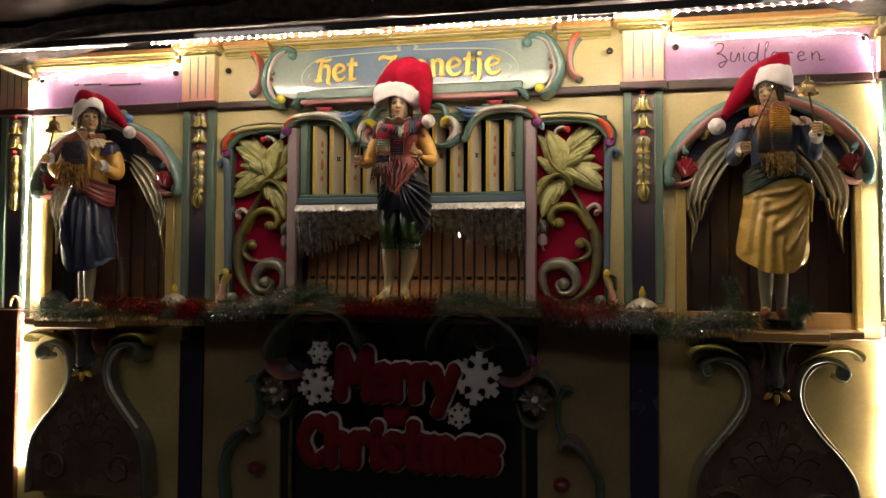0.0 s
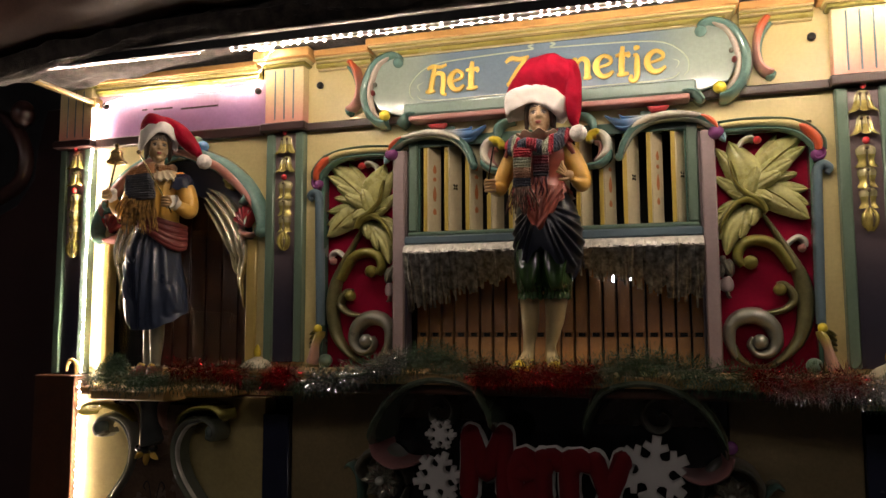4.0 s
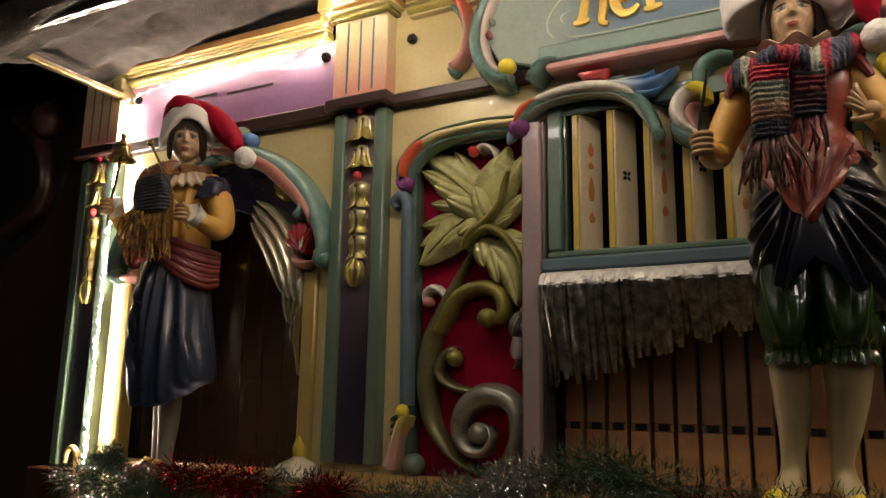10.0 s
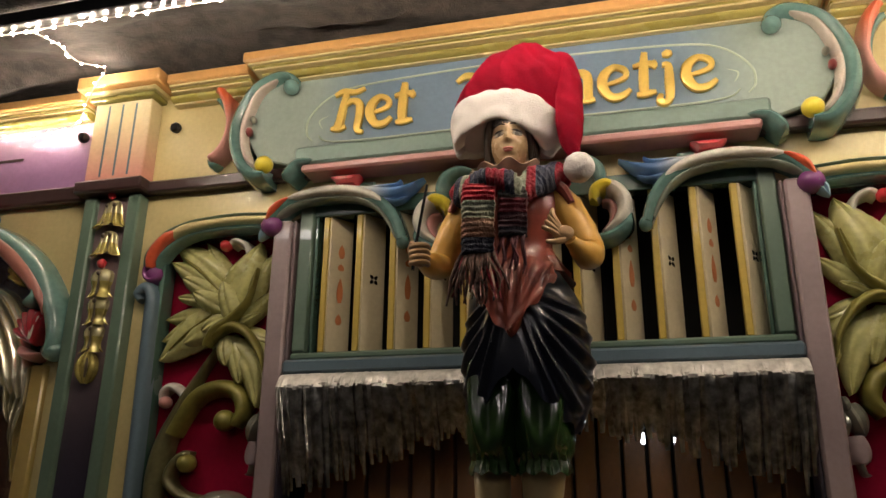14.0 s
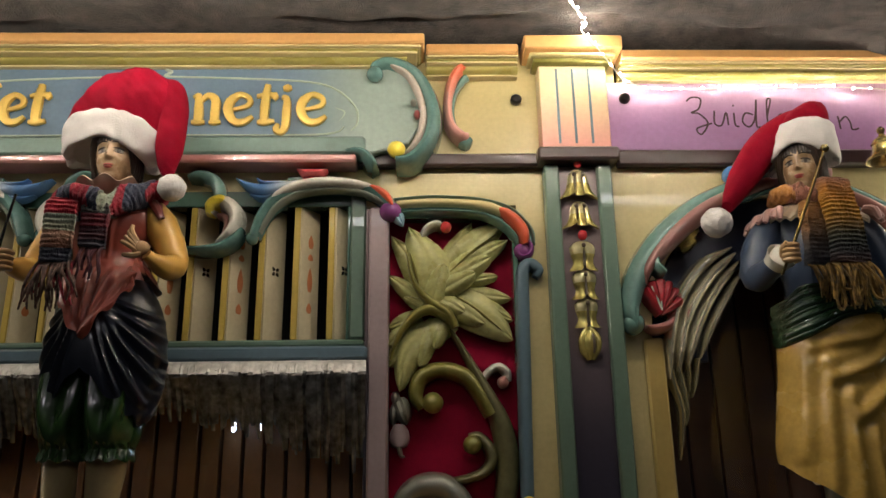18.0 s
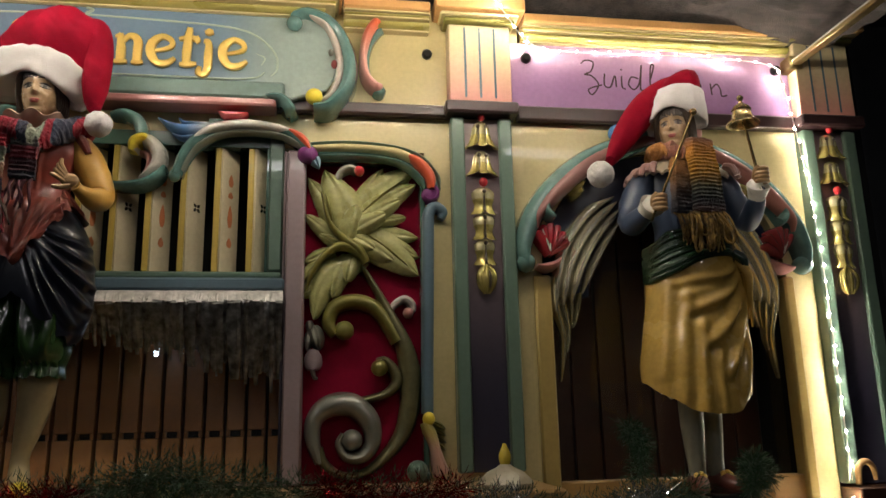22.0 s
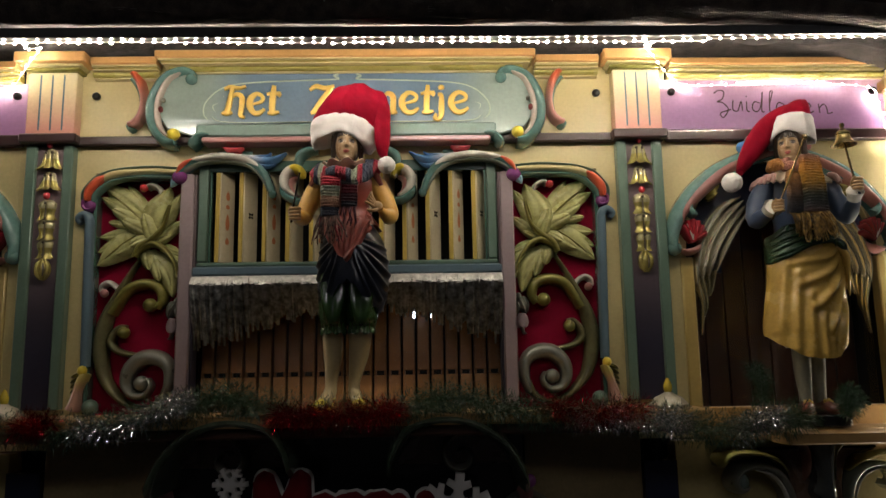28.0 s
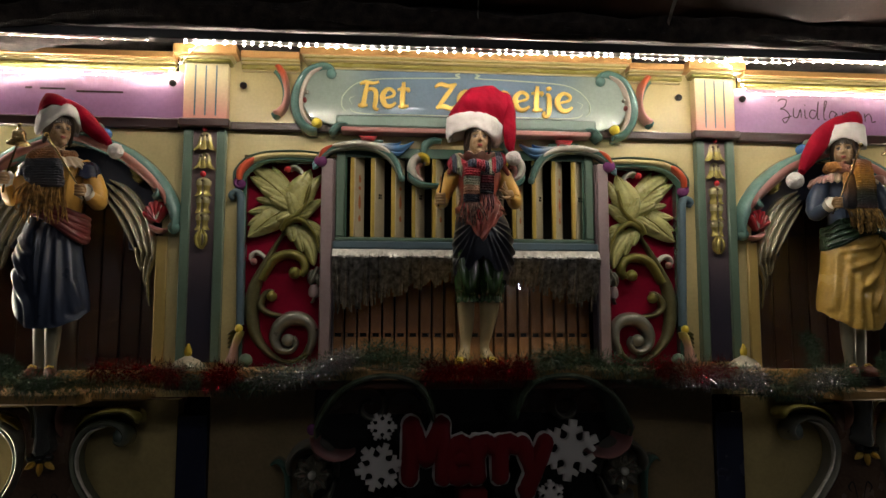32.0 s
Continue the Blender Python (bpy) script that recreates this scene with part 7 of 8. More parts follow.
# arms: one fist holds a thin rod, the other is a raised open palm
arm(bm, [(-0.046, D, 2.178, 0.030), (-0.078, D, 2.140, 0.0325), (-0.106, D + 0.006, 2.085, 0.028), (-0.114, D + 0.018, 2.056, 0.0255), (-0.120, D + 0.060, 2.046, 0.0205), (-0.124, D + 0.094, 2.046, 0.0125)], 6, wrinkle=0.002)
grip(bm, -0.126, D + 0.106, 2.048, 0)
arm(bm, [(0.080, D, 2.182, 0.030), (0.108, D, 2.150, 0.0335), (0.138, D + 0.004, 2.095, 0.0295), (0.148, D + 0.016, 2.060, 0.0265), (0.143, D + 0.050, 2.050, 0.0220), (0.130, D + 0.082, 2.056, 0.0130), (0.124, D + 0.092, 2.062, 0.0105)], 6, wrinkle=0.002)
ball(bm, 0.114, D + 0.098, 2.072, 0.017, 0.0075, 0.014, 0, 14, 9)
for q in range(4):
    tube(bm, [(0.110 - 0.001 * q, D + 0.099, 2.066 + 0.006 * q, 0.0052), (0.092 + 0.002 * q, D + 0.104, 2.078 + 0.008 * q, 0.0050), (0.080 + 0.006 * q, D + 0.101, 2.084 + 0.010 * q, 0.0036)], 0, 8, 4)
tube(bm, [(0.116, D + 0.10, 2.060, 0.0058), (0.100, D + 0.106, 2.056, 0.0052), (0.086, D + 0.106, 2.058, 0.0036)], 0, 8, 4)
for k in range(5):              # frilled cap of the bodice on the shoulder
    for q in (-1, 1):
        tube(bm, [(0.016 + q * 0.074, D + 0.030 - 0.016 * k, 2.196, 0.008), (0.016 + q * 0.094, D + 0.032 - 0.017 * k, 2.176, 0.010), (0.016 + q * (0.108 + 0.003 * (k % 2)), D + 0.032 - 0.017 * k, 2.150, 0.006)], 5, 8, 4)
tube(bm, [(0.016, D, 2.19, 0.026), (0.016, D + 0.004, 2.235, 0.021), (0.017, D + 0.004, 2.26, 0.020)], 9, 14, 3)
head(bm, 0.017, D + 0.012, 2.283, 1, 2, 9, 1, 2, 13)
ruff = []                       # standing collar with a waved rim
for r, z in ((0.030, 2.198), (0.044, 2.204), (0.058, 2.212), (0.066, 2.222), (0.064, 2.224), (0.054, 2.213), (0.032, 2.203)):
    ruff.append([(0.016 + r * 1.1 * (1 + 0.05 * math.sin(9 * a) * (r > 0.04)) * math.cos(a), D + 0.008 + r * (1 + 0.05 * math.sin(9 * a) * (r > 0.04)) * math.sin(a), z + 0.006 * math.sin(9 * a + 1) * (r > 0.05)) for a in [2 * math.pi * i / 108 for i in range(108)]])
garment(bm, ruff, 12)
tube(bm, [(-0.134, D + 0.118, 2.02, 0.0030), (-0.126, D + 0.120, 2.08, 0.0028), (-0.110, D + 0.124, 2.168, 0.0024)], 11, 8, 3)
solid("statue", bm, [SKIN, HAIR, LIPS, LEGY, SKIRTN, SALMON, YSLEEVE, LEAFG, YELLOW, FACE, WHITE, BLACK, paint("rose_collar_paint", (0.45, 0.32, 0.23), rough=0.3, coat=0.4), EYEW], "painted carved statue in a salmon bodice and dark drape", "statue", "organ statues")


def side_statue(s, body, sleeve, skirt, sash, cuff, label):
    """A bell player; its outer hand lifts the bell, its inner hand the mallet."""
    bm = bmesh.new()
    U, D = 1.462, 0.13
    e = 0.0 if s > 0 else 0.022
    for k, (u, d, r) in enumerate(((1.428 + e, D + 0.01, 0.0265), (1.490 + e * 0.6, D - 0.02, 0.0250))):
        foot = -1 if k == 0 else 0.6
        tube(bm, [(u + 0.004, d, 1.72, r * 1.1), (u, d, 1.63, r * 1.05), (u, d, 1.565, r * 0.96), (u, d + 0.003, 1.50, r * 0.74), (u - 0.001, d + 0.006, 1.468, r * 0.72)], 3, 18, 5, s)
        tube(bm, [(u, d - 0.018, 1.456, 0.0165), (u + 0.006 * foot, d + 0.022, 1.458, 0.0200), (u + 0.020 * foot, d + 0.056, 1.452, 0.0165), (u + 0.030 * foot, d + 0.078, 1.449, 0.006)], 8, 14, 5, s)
        tube(bm, [(u, d - 0.022, 1.444, 0.0085), (u + 0.010 * foot, d + 0.03, 1.444, 0.0125), (u + 0.030 * foot, d + 0.080, 1.443, 0.006)], 8, 10, 4, s)
        for c in range(5):      # gilt shoe rose
            t = 2 * math.pi * c / 5
            ball(bm, u + 0.010 * foot + 0.010 * math.cos(t), d + 0.036, 1.472 + 0.006 * math.sin(t), 0.0068, 0.006, 0.0058, 12, 8, 6, s)
    under = [(1.75, 0.0, 0.095, 0.080), (1.66, -0.004, 0.100, 0.080), (1.58, -0.004, 0.095, 0.078)]
    wrapped(bm, 11, under, 1.75, lambda a: 1.672 - 0.048 * max(0, math.sin(a - 0.15)) + 0.004 * math.sin(21 * a), [], U - 0.004, D, s, n=110, m=16)
    if s > 0:
        hip = [(2.00, 0.006, 0.090, 0.066), (1.96, 0.004, 0.108, 0.078), (1.90, 0.004, 0.114, 0.084), (1.80, -0.002, 0.121, 0.088), (1.72, -0.007, 0.131, 0.092), (1.66, -0.008, 0.128, 0.092), (1.58, -0.008, 0.122, 0.088)]
        hem = [(0, 1.705), (30, 1.650), (60, 1.612), (90, 1.602), (120, 1.620), (150, 1.655), (180, 1.676), (212, 1.694), (270, 1.69), (330, 1.715), (360, 1.705)]
        lines = [([(0.108, 1.950), (0.045, 1.915), (-0.02, 1.905), (-0.07, 1.895)], 0.008, 0.007), ([(0.112, 1.938), (0.060, 1.880), (0.0, 1.850), (-0.045, 1.835)], 0.010, 0.010), ([(0.114, 1.922), (0.075, 1.845), (0.025, 1.790), (-0.012, 1.762)], 0.011, 0.012), ([(0.116, 1.905), (0.092, 1.815), (0.055, 1.738), (0.030, 1.690)], 0.011, 0.012), ([(0.118, 1.885), (0.108, 1.79), (0.088, 1.71), (0.075, 1.650)], 0.010, 0.011),
                 ([(-0.078, 1.91), (-0.094, 1.80), (-0.112, 1.69)], 0.011, 0.008), ([(-0.050, 1.87), (-0.064, 1.77), (-0.074, 1.64)], 0.012, 0.010), ([(-0.024, 1.80), (-0.032, 1.71), (-0.032, 1.61)], 0.012, 0.011), ([(0.010, 1.73), (0.006, 1.67), (0.010, 1.60)], 0.010, 0.009)]
    else:
        hip = [(2.00, 0.010, 0.080, 0.062), (1.95, 0.014, 0.094, 0.074), (1.90, 0.018, 0.105, 0.080), (1.86, 0.022, 0.112, 0.084), (1.77, 0.010, 0.119, 0.088), (1.70, 0.004, 0.126, 0.090), (1.62, -0.004, 0.122, 0.088), (1.58, -0.004, 0.120, 0.086)]
        hem = [(0, 1.735), (30, 1.660), (55, 1.612), (90, 1.602), (125, 1.618), (160, 1.650), (200, 1.676), (270, 1.68), (330, 1.735), (360, 1.735)]
        lines = [([(0.128, 1.80), (0.085, 1.735), (0.055, 1.69), (0.046, 1.61)], 0.009, 0.014), ([(0.128, 1.86), (0.090, 1.80), (0.070, 1.77)], 0.007, 0.010), ([(0.118, 1.93), (0.080, 1.88), (0.055, 1.86)], 0.007, 0.009), ([(-0.004, 1.95), (0.002, 1.80), (0.004, 1.62)], 0.009, 0.011), ([(-0.058, 1.93), (-0.076, 1.80), (-0.096, 1.67)], 0.010, 0.011), ([(-0.030, 1.93), (-0.040, 1.77), (-0.048, 1.63)], 0.008, 0.009), ([(0.030, 1.93), (0.030, 1.84), (0.024, 1.72)], 0.007, 0.008), ([(-0.090, 1.76), (-0.112, 1.68)], 0.007, 0.008)]
    hz = np.array(hem)
    wrapped(bm, 4, hip, 2.0, lambda a: float(np.interp(math.degrees(a), hz[:, 0], hz[:, 1])) + 0.0025 * math.sin(9 * a), [(pts, w * 1.15, h * 0.8) for pts, w, h in lines], U, D, s, n=200, m=84, rough=0.0015)
    if s > 0:                   # knot and loose end at the outer hip
        for k in range(4):
            tube(bm, [(U + 0.100, D + 0.036, 1.955, 0.010), (U + 0.118 + 0.004 * k, D + 0.05 - 0.012 * k, 1.925 - 0.006 * k, 0.011), (U + 0.122, D + 0.044 - 0.014 * k, 1.88 - 0.012 * k, 0.007), (U + 0.124, D + 0.038 - 0.014 * k, 1.80 + 0.02 * k, 0.0025)], 4, 10, 4, s)
        for k in range(9):      # sash wound in slanting folds, low at the inner hip
            w = (0.0085, 0.012, 0.007, 0.010)[k % 4]
            tube(bm, [(U - 0.100, D - 0.02, 1.912 + 0.0095 * k, w), (U - 0.104 + 0.002 * k, D + 0.026, 1.912 + 0.0105 * k, w), (U - 0.066, D + 0.066 - 0.001 * k, 1.928 + 0.011 * k, w), (U - 0.006, D + 0.080 - 0.002 * k, 1.957 + 0.0075 * k, w * 0.9), (U + 0.066, D + 0.064, 1.968 + 0.005 * k, w * 0.8), (U + 0.104, D + 0.012, 1.960 + 0.004 * k, w * 0.7)], 7, 12, 5, s)
        for k in range(3):
            tube(bm, [(U + 0.094, D + 0.040, 1.975, 0.012), (U + 0.112 + 0.006 * k, D + 0.046 - 0.014 * k, 1.955 - 0.010 * k, 0.014), (U + 0.112 + 0.006 * k, D + 0.042 - 0.014 * k, 1.925 - 0.010 * k, 0.006)], 7, 10, 4, s)
    else:                       # broad wine sash falling over the inner hip
        for k in range(8):
            w = (0.010, 0.013, 0.009, 0.012)[k % 4]
            tube(bm, [(U + 0.070, D + 0.040, 1.998 + 0.002 * k, w * 0.7), (U + 0.015, D + 0.078, 1.985 + 0.004 * k, w), (U - 0.040, D + 0.080, 1.950 + 0.009 * k, w), (U - 0.080, D + 0.056, 1.918 + 0.0115 * k, w), (U - 0.100, D + 0.014, 1.905 + 0.0125 * k, w * 0.9), (U - 0.098, D - 0.03, 1.915 + 0.011 * k, w * 0.7)], 7, 12, 5, s)
    chest = [(2.212, 0.0, 0.036, 0.032), (2.198, 0.002, 0.084, 0.050), (2.165, 0.004, 0.098, 0.066), (2.12, 0.002, 0.092, 0.070), (2.06, 0.0, 0.080, 0.062), (2.02, 0.0, 0.078, 0.060), (1.97, 0.0, 0.084, 0.064)]
    wrapped(bm, 5, chest, 2.212, lambda a: 1.975, [([(x, 2.17), (x * 0.8, 2.08), (x * 0.7, 2.0)], 0.006, 0.004) for x in (-0.06, -0.03, 0.03, 0.06)], U, D, s, n=110, m=40, rough=0.003)
    # inner arm: down to the elbow and forward to the mallet
    arm(bm, [(U - 0.074, D, 2.182, 0.030), (U - 0.112, D + 0.002, 2.135, 0.034), (U - 0.140, D + 0.010, 2.075, 0.031), (U - 0.146, D + 0.026, 2.046, 0.0295), (U - 0.140, D + 0.056, 2.050, 0.0255), (U - 0.131, D + 0.086, 2.062, 0.0205)], 6, s, 20, 0.003)
    tube(bm, [(U - 0.134, D + 0.078, 2.058, 0.022), (U - 0.129, D + 0.090, 2.066, 0.026), (U - 0.126, D + 0.102, 2.072, 0.030), (U - 0.126, D + 0.104, 2.073, 0.024)], 10, 18, 4, s)
    grip(bm, U - 0.123, D + 0.124, 2.070, 0, s)
    # outer arm: lifted with the bell
    arm(bm, [(U + 0.082, D, 2.186, 0.030), (U + 0.114, D + 0.006, 2.135, 0.034), (U + 0.134, D + 0.024, 2.075, 0.029), (U + 0.136, D + 0.050, 2.052, 0.026), (U + 0.128, D + 0.098, 2.078, 0.021), (U + 0.120, D + 0.130, 2.106, 0.015)], 6, s, 20, 0.003)
    tube(bm, [(U + 0.125, D + 0.112, 2.090, 0.019), (U + 0.121, D + 0.126, 2.104, 0.023), (U + 0.119, D + 0.134, 2.113, 0.026), (U + 0.119, D + 0.135, 2.114, 0.018)], 10, 18, 4, s)
    grip(bm, U + 0.116, D + 0.148, 2.132 - (0.03 if s < 0 else 0), 0, s)
    if s < 0:                   # dark blue caps with a waved rim over the shoulders
        for c in (-1, 1):
            cap = []
            for j, (r, q) in enumerate(((0.004, 0.030), (0.026, 0.024), (0.040, 0.006), (0.045, -0.020), (0.049, -0.036), (0.043, -0.034))):
                cap.append([(U + c * 0.098 + r * math.cos(a), D + 0.002 + r * 1.05 * math.sin(a), 2.165 + q + (0.006 * math.sin(6 * a) if j > 2 else 0)) for a in [2 * math.pi * i / 48 for i in range(48)]])
            garment(bm, cap, 13, s)
    hu, hz0, hd = (U - 0.012, 2.292, D + 0.014) if s > 0 else (U + 0.006, 2.302, D + 0.012)
    tube(bm, [(U, D, 2.185, 0.026), (hu, D + 0.004, 2.23, 0.021), (hu, D + 0.004, 2.265, 0.020)], 9, 14, 3, s)
    head(bm, hu, hd, hz0, s, -36 if s > 0 else -42, 9, 1, 2, 15)
    lace = []                   # collar with a scalloped rim
    for q, r, z in ((0.0, 0.030, 2.214), (0.3, 0.050, 2.210), (0.7, 0.074, 2.196), (1.0, 0.096, 2.174), (1.0, 0.094, 2.168), (0.6, 0.070, 2.182)):
        lace.append([(U + r * 1.12 * (1 + 0.06 * q * abs(math.sin(13 * a))) * math.cos(a), D + 0.006 + r * 0.84 * (1 + 0.06 * q * abs(math.sin(13 * a))) * math.sin(a), z + 0.004 * q * math.sin(26 * a) - 0.012 * q * max(0, math.sin(a))) for a in [2 * math.pi * i / 156 for i in range(156)]])
    garment(bm, lace, 11, s)
    for c in (-1, 1) if s > 0 else ():
        for k in range(9):      # rose ruffles over the shoulders
            a = -1.4 + 2.9 * k / 8
            tube(bm, [(U + c * (0.088 + 0.004 * math.cos(a)), D + 0.050 * math.sin(a), 2.188, 0.007), (U + c * (0.098 + 0.022 * math.cos(a)), D + 0.066 * math.sin(a), 2.180 - 0.004 * (k % 2), 0.0085), (U + c * (0.102 + 0.032 * math.cos(a)), D + 0.072 * math.sin(a), 2.158 + 0.005 * (k % 2), 0.005)], 14, 8, 4, s)
    return solid("statue", bm, [SKIN, HAIR, LIPS, STOCK, skirt, body, sleeve, sash, SHOE, FACE, WHITE, paint("ivory_lace_paint", (0.52, 0.43, 0.31), rough=0.3, coat=0.4), GOLD, NAVY, paint("rose_lace_paint", (0.46, 0.27, 0.24), rough=0.3, coat=0.4), EYEW], label, "statue", "organ statues")


side_statue(1, BODB, BODB, OCHRE, SASHG, WHITE, "painted carved statue in a blue bodice and ochre skirt playing bell")
side_statue(-1, YSLEEVE, YSLEEVE, SKIRTB, SASH, WHITE, "painted carved statue in amber bodice and blue skirt with bell")

for s in (-1, 1):
    u, d, z = (1.549, 0.282, 2.256) if s > 0 else (1.534, 0.290, 2.220)
    b = thing("hand_bell", s * u, d, z - 0.15, "brass hand bell on a thin rod", "bell", "hand bells")
    part("rod", tube(bmesh.new(), [(1.582, 0.272, z - 0.165, 0.0038), (1.574, 0.276, z - 0.11, 0.0034), (u + 0.004, d, z - 0.005, 0.0032), (u, d, z + 0.03, 0.0032)], s=s), BELLM, b)
    c = lathe(bmesh.new(), s * u, d, [(0.004, z + 0.046), (0.012, z + 0.045), (0.0185, z + 0.040), (0.0205, z + 0.030), (0.0225, z + 0.018), (0.028, z + 0.007), (0.036, z + 0.001), (0.0375, z - 0.004), (0.0345, z - 0.003), (0.026, z + 0.006), (0.004, z + 0.022)], n=32)
    bc = part("bell_cup", c, BELLM, b)
    part("bell_bead", lathe(bmesh.new(), s * u, d, [(0.0205, z + 0.036), (0.0222, z + 0.034), (0.0222, z + 0.032), (0.0205, z + 0.030)], n=28), BELLM, bc)
    k = lathe(bmesh.new(), s * u, d, [(0.004, z + 0.045), (0.0075, z + 0.049), (0.0045, z + 0.053), (0.0075, z + 0.059), (0.0078, z + 0.064), (0.003, z + 0.069)], n=16)
    part("crown_knob", k, BELLM, bc)
    m = thing("bell_mallet", s * 1.36, 0.26, 2.02, "thin brass bell mallet with a round head", "mallet", "bell mallets")
    tip = (1.438, 0.266, 2.286) if s > 0 else (1.452, 0.274, 2.254)
    part("stick", tube(bmesh.new(), [(1.322, 0.250, 2.028, 0.0032), (1.342, 0.264, 2.078, 0.0032), ((1.342 + tip[0]) / 2, 0.268, (2.078 + tip[2]) / 2, 0.003), (*tip, 0.003)], s=s), BELLM, m)
    part("head", ball(bmesh.new(), *tip, 0.0088, s=s), BELLM, m)


# ---- Santa hats ----
def fluffy(u, d, z, r):
    b = bmesh.new()
    bmesh.ops.create_icosphere(b, subdivisions=5, radius=r)
    for v in b.verts:
        v.co *= 1 + 0.07 * noise.noise(v.co * 90) + 0.035 * noise.noise(v.co * 300)
    bmesh.ops.translate(b, verts=b.verts[:], vec=V(u, d, z))
    return b


def crumpled(b, amp, seed):
    """Soft creases of limp felt, pushed out towards the street."""
    for v in b.verts:
        p = v.co
        w1 = 1 - abs(noise.noise(Vector((p.x * 17 - p.z * 8, p.z * 10, seed)))) * 2.2
        w2 = 1 - abs(noise.noise(Vector((p.x * 34 + p.z * 30, p.z * 9, seed + 4)))) * 2.2
        v.co += Vector((0.35, -1, 0.25)) * amp * (max(-0.4, w1) + 0.45 * max(-0.4, w2))
    return b


def sack(rows, D, n=112, s=1, turn=0.0):
    """Limp cap: rows of left, right, height in front, at the left and at the right, half depth."""
    b = bmesh.new()
    out = []
    for l, r, zc, zl, zr, rd in spline(rows, 6):
        row = []
        for i in range(n):
            a = 2 * math.pi * i / n
            c, sn = math.cos(a), math.sin(a)
            c2, s2 = math.cos(a - radians(turn)), math.sin(a - radians(turn))
            z = (zc if s2 > 0 else zc - 0.01) + ((zr if c2 > 0 else zl) - zc) * abs(c2) ** 1.7
            row.append(V(s * ((l + r) / 2 + (r - l) / 2 * c), D + rd * math.copysign(abs(sn) ** 0.8, sn), z))
        out.append(row)
    rings(b, out)
    return b


def santa_hat(u, d, brim, crown, tail, pom, label, s=1, amp=0.006, turn=0.0):
    t = thing("santa_hat", s * u, d, brim[0][2], label, "hat", "Santa hats")
    b = sack(brim, d, s=s, turn=turn)
    for v in b.verts:
        v.co += Vector((noise.noise(v.co * 40), noise.noise(v.co * 40 + Vector((7, 0, 0))), noise.noise(v.co * 40 + Vector((0, 7, 0))))) * 0.0035
    part("plush_brim", b, HATW, t, "white plush brim")
    part("crown", crumpled(sack(crown, d, s=s), amp, 3.1), HATR, t)
    part("tail", crumpled(tube(bmesh.new(), tail, n=36, smooth=10, s=s, wide=0.75), amp, 5.0), HATR, t)
    part("pompom", fluffy(s * pom[0], *pom[1:]), HATW, t, "white plush pompom")
    return t


D = 0.214
santa_hat(0.012, D, [(-0.072, 0.070, 2.318, 2.296, 2.278, 0.046), (-0.086, 0.080, 2.313, 2.287, 2.268, 0.058), (-0.093, 0.094, 2.317, 2.292, 2.272, 0.064), (-0.097, 0.107, 2.338, 2.316, 2.288, 0.066), (-0.097, 0.117, 2.362, 2.346, 2.308, 0.067), (-0.095, 0.119, 2.374, 2.362, 2.319, 0.064), (-0.088, 0.110, 2.376, 2.364, 2.322, 0.052)],
          [(-0.088, 0.108, 2.360, 2.348, 2.302, 0.054), (-0.091, 0.118, 2.376, 2.366, 2.322, 0.061), (-0.076, 0.130, 2.404, 2.396, 2.364, 0.068), (-0.056, 0.137, 2.432, 2.424, 2.402, 0.064), (-0.036, 0.139, 2.455, 2.450, 2.428, 0.054), (-0.016, 0.134, 2.470, 2.468, 2.444, 0.038), (0.004, 0.118, 2.478, 2.478, 2.455, 0.020), (0.026, 0.09, 2.479, 2.479, 2.468, 0.006)],
          [(0.082, D - 0.004, 2.440, 0.020), (0.112, D + 0.006, 2.434, 0.028), (0.124, D + 0.016, 2.398, 0.030), (0.125, D + 0.022, 2.345, 0.031), (0.124, D + 0.030, 2.290, 0.030), (0.126, D + 0.036, 2.252, 0.020), (0.132, D + 0.038, 2.232, 0.012)], (0.140, D + 0.040, 2.212, 0.027), "large red felt Santa hat with a drooping tail on the statue", amp=0.008)
D = 0.136
santa_hat(1.462, D, [(1.402, 1.520, 2.338, 2.310, 2.312, 0.046), (1.392, 1.530, 2.332, 2.302, 2.304, 0.060), (1.388, 1.534, 2.338, 2.310, 2.314, 0.066), (1.392, 1.534, 2.356, 2.332, 2.344, 0.068), (1.400, 1.530, 2.380, 2.366, 2.376, 0.064), (1.408, 1.524, 2.392, 2.384, 2.392, 0.056), (1.420, 1.512, 2.392, 2.384, 2.392, 0.046)],
          [(1.412, 1.520, 2.384, 2.378, 2.392, 0.054), (1.418, 1.520, 2.404, 2.398, 2.410, 0.052), (1.432, 1.520, 2.424, 2.418, 2.428, 0.044), (1.452, 1.518, 2.438, 2.434, 2.442, 0.032), (1.474, 1.516, 2.447, 2.446, 2.450, 0.018), (1.490, 1.510, 2.450, 2.450, 2.452, 0.005)],
          [(1.488, D, 2.425, 0.024), (1.446, D - 0.022, 2.404, 0.042), (1.398, D - 0.034, 2.362, 0.052), (1.350, D - 0.030, 2.306, 0.046), (1.312, D - 0.020, 2.252, 0.034), (1.284, D - 0.012, 2.210, 0.018)], (1.260, D - 0.014, 2.178, 0.032), "red felt Santa hat with a white brim on the statue", amp=0.004, turn=34)
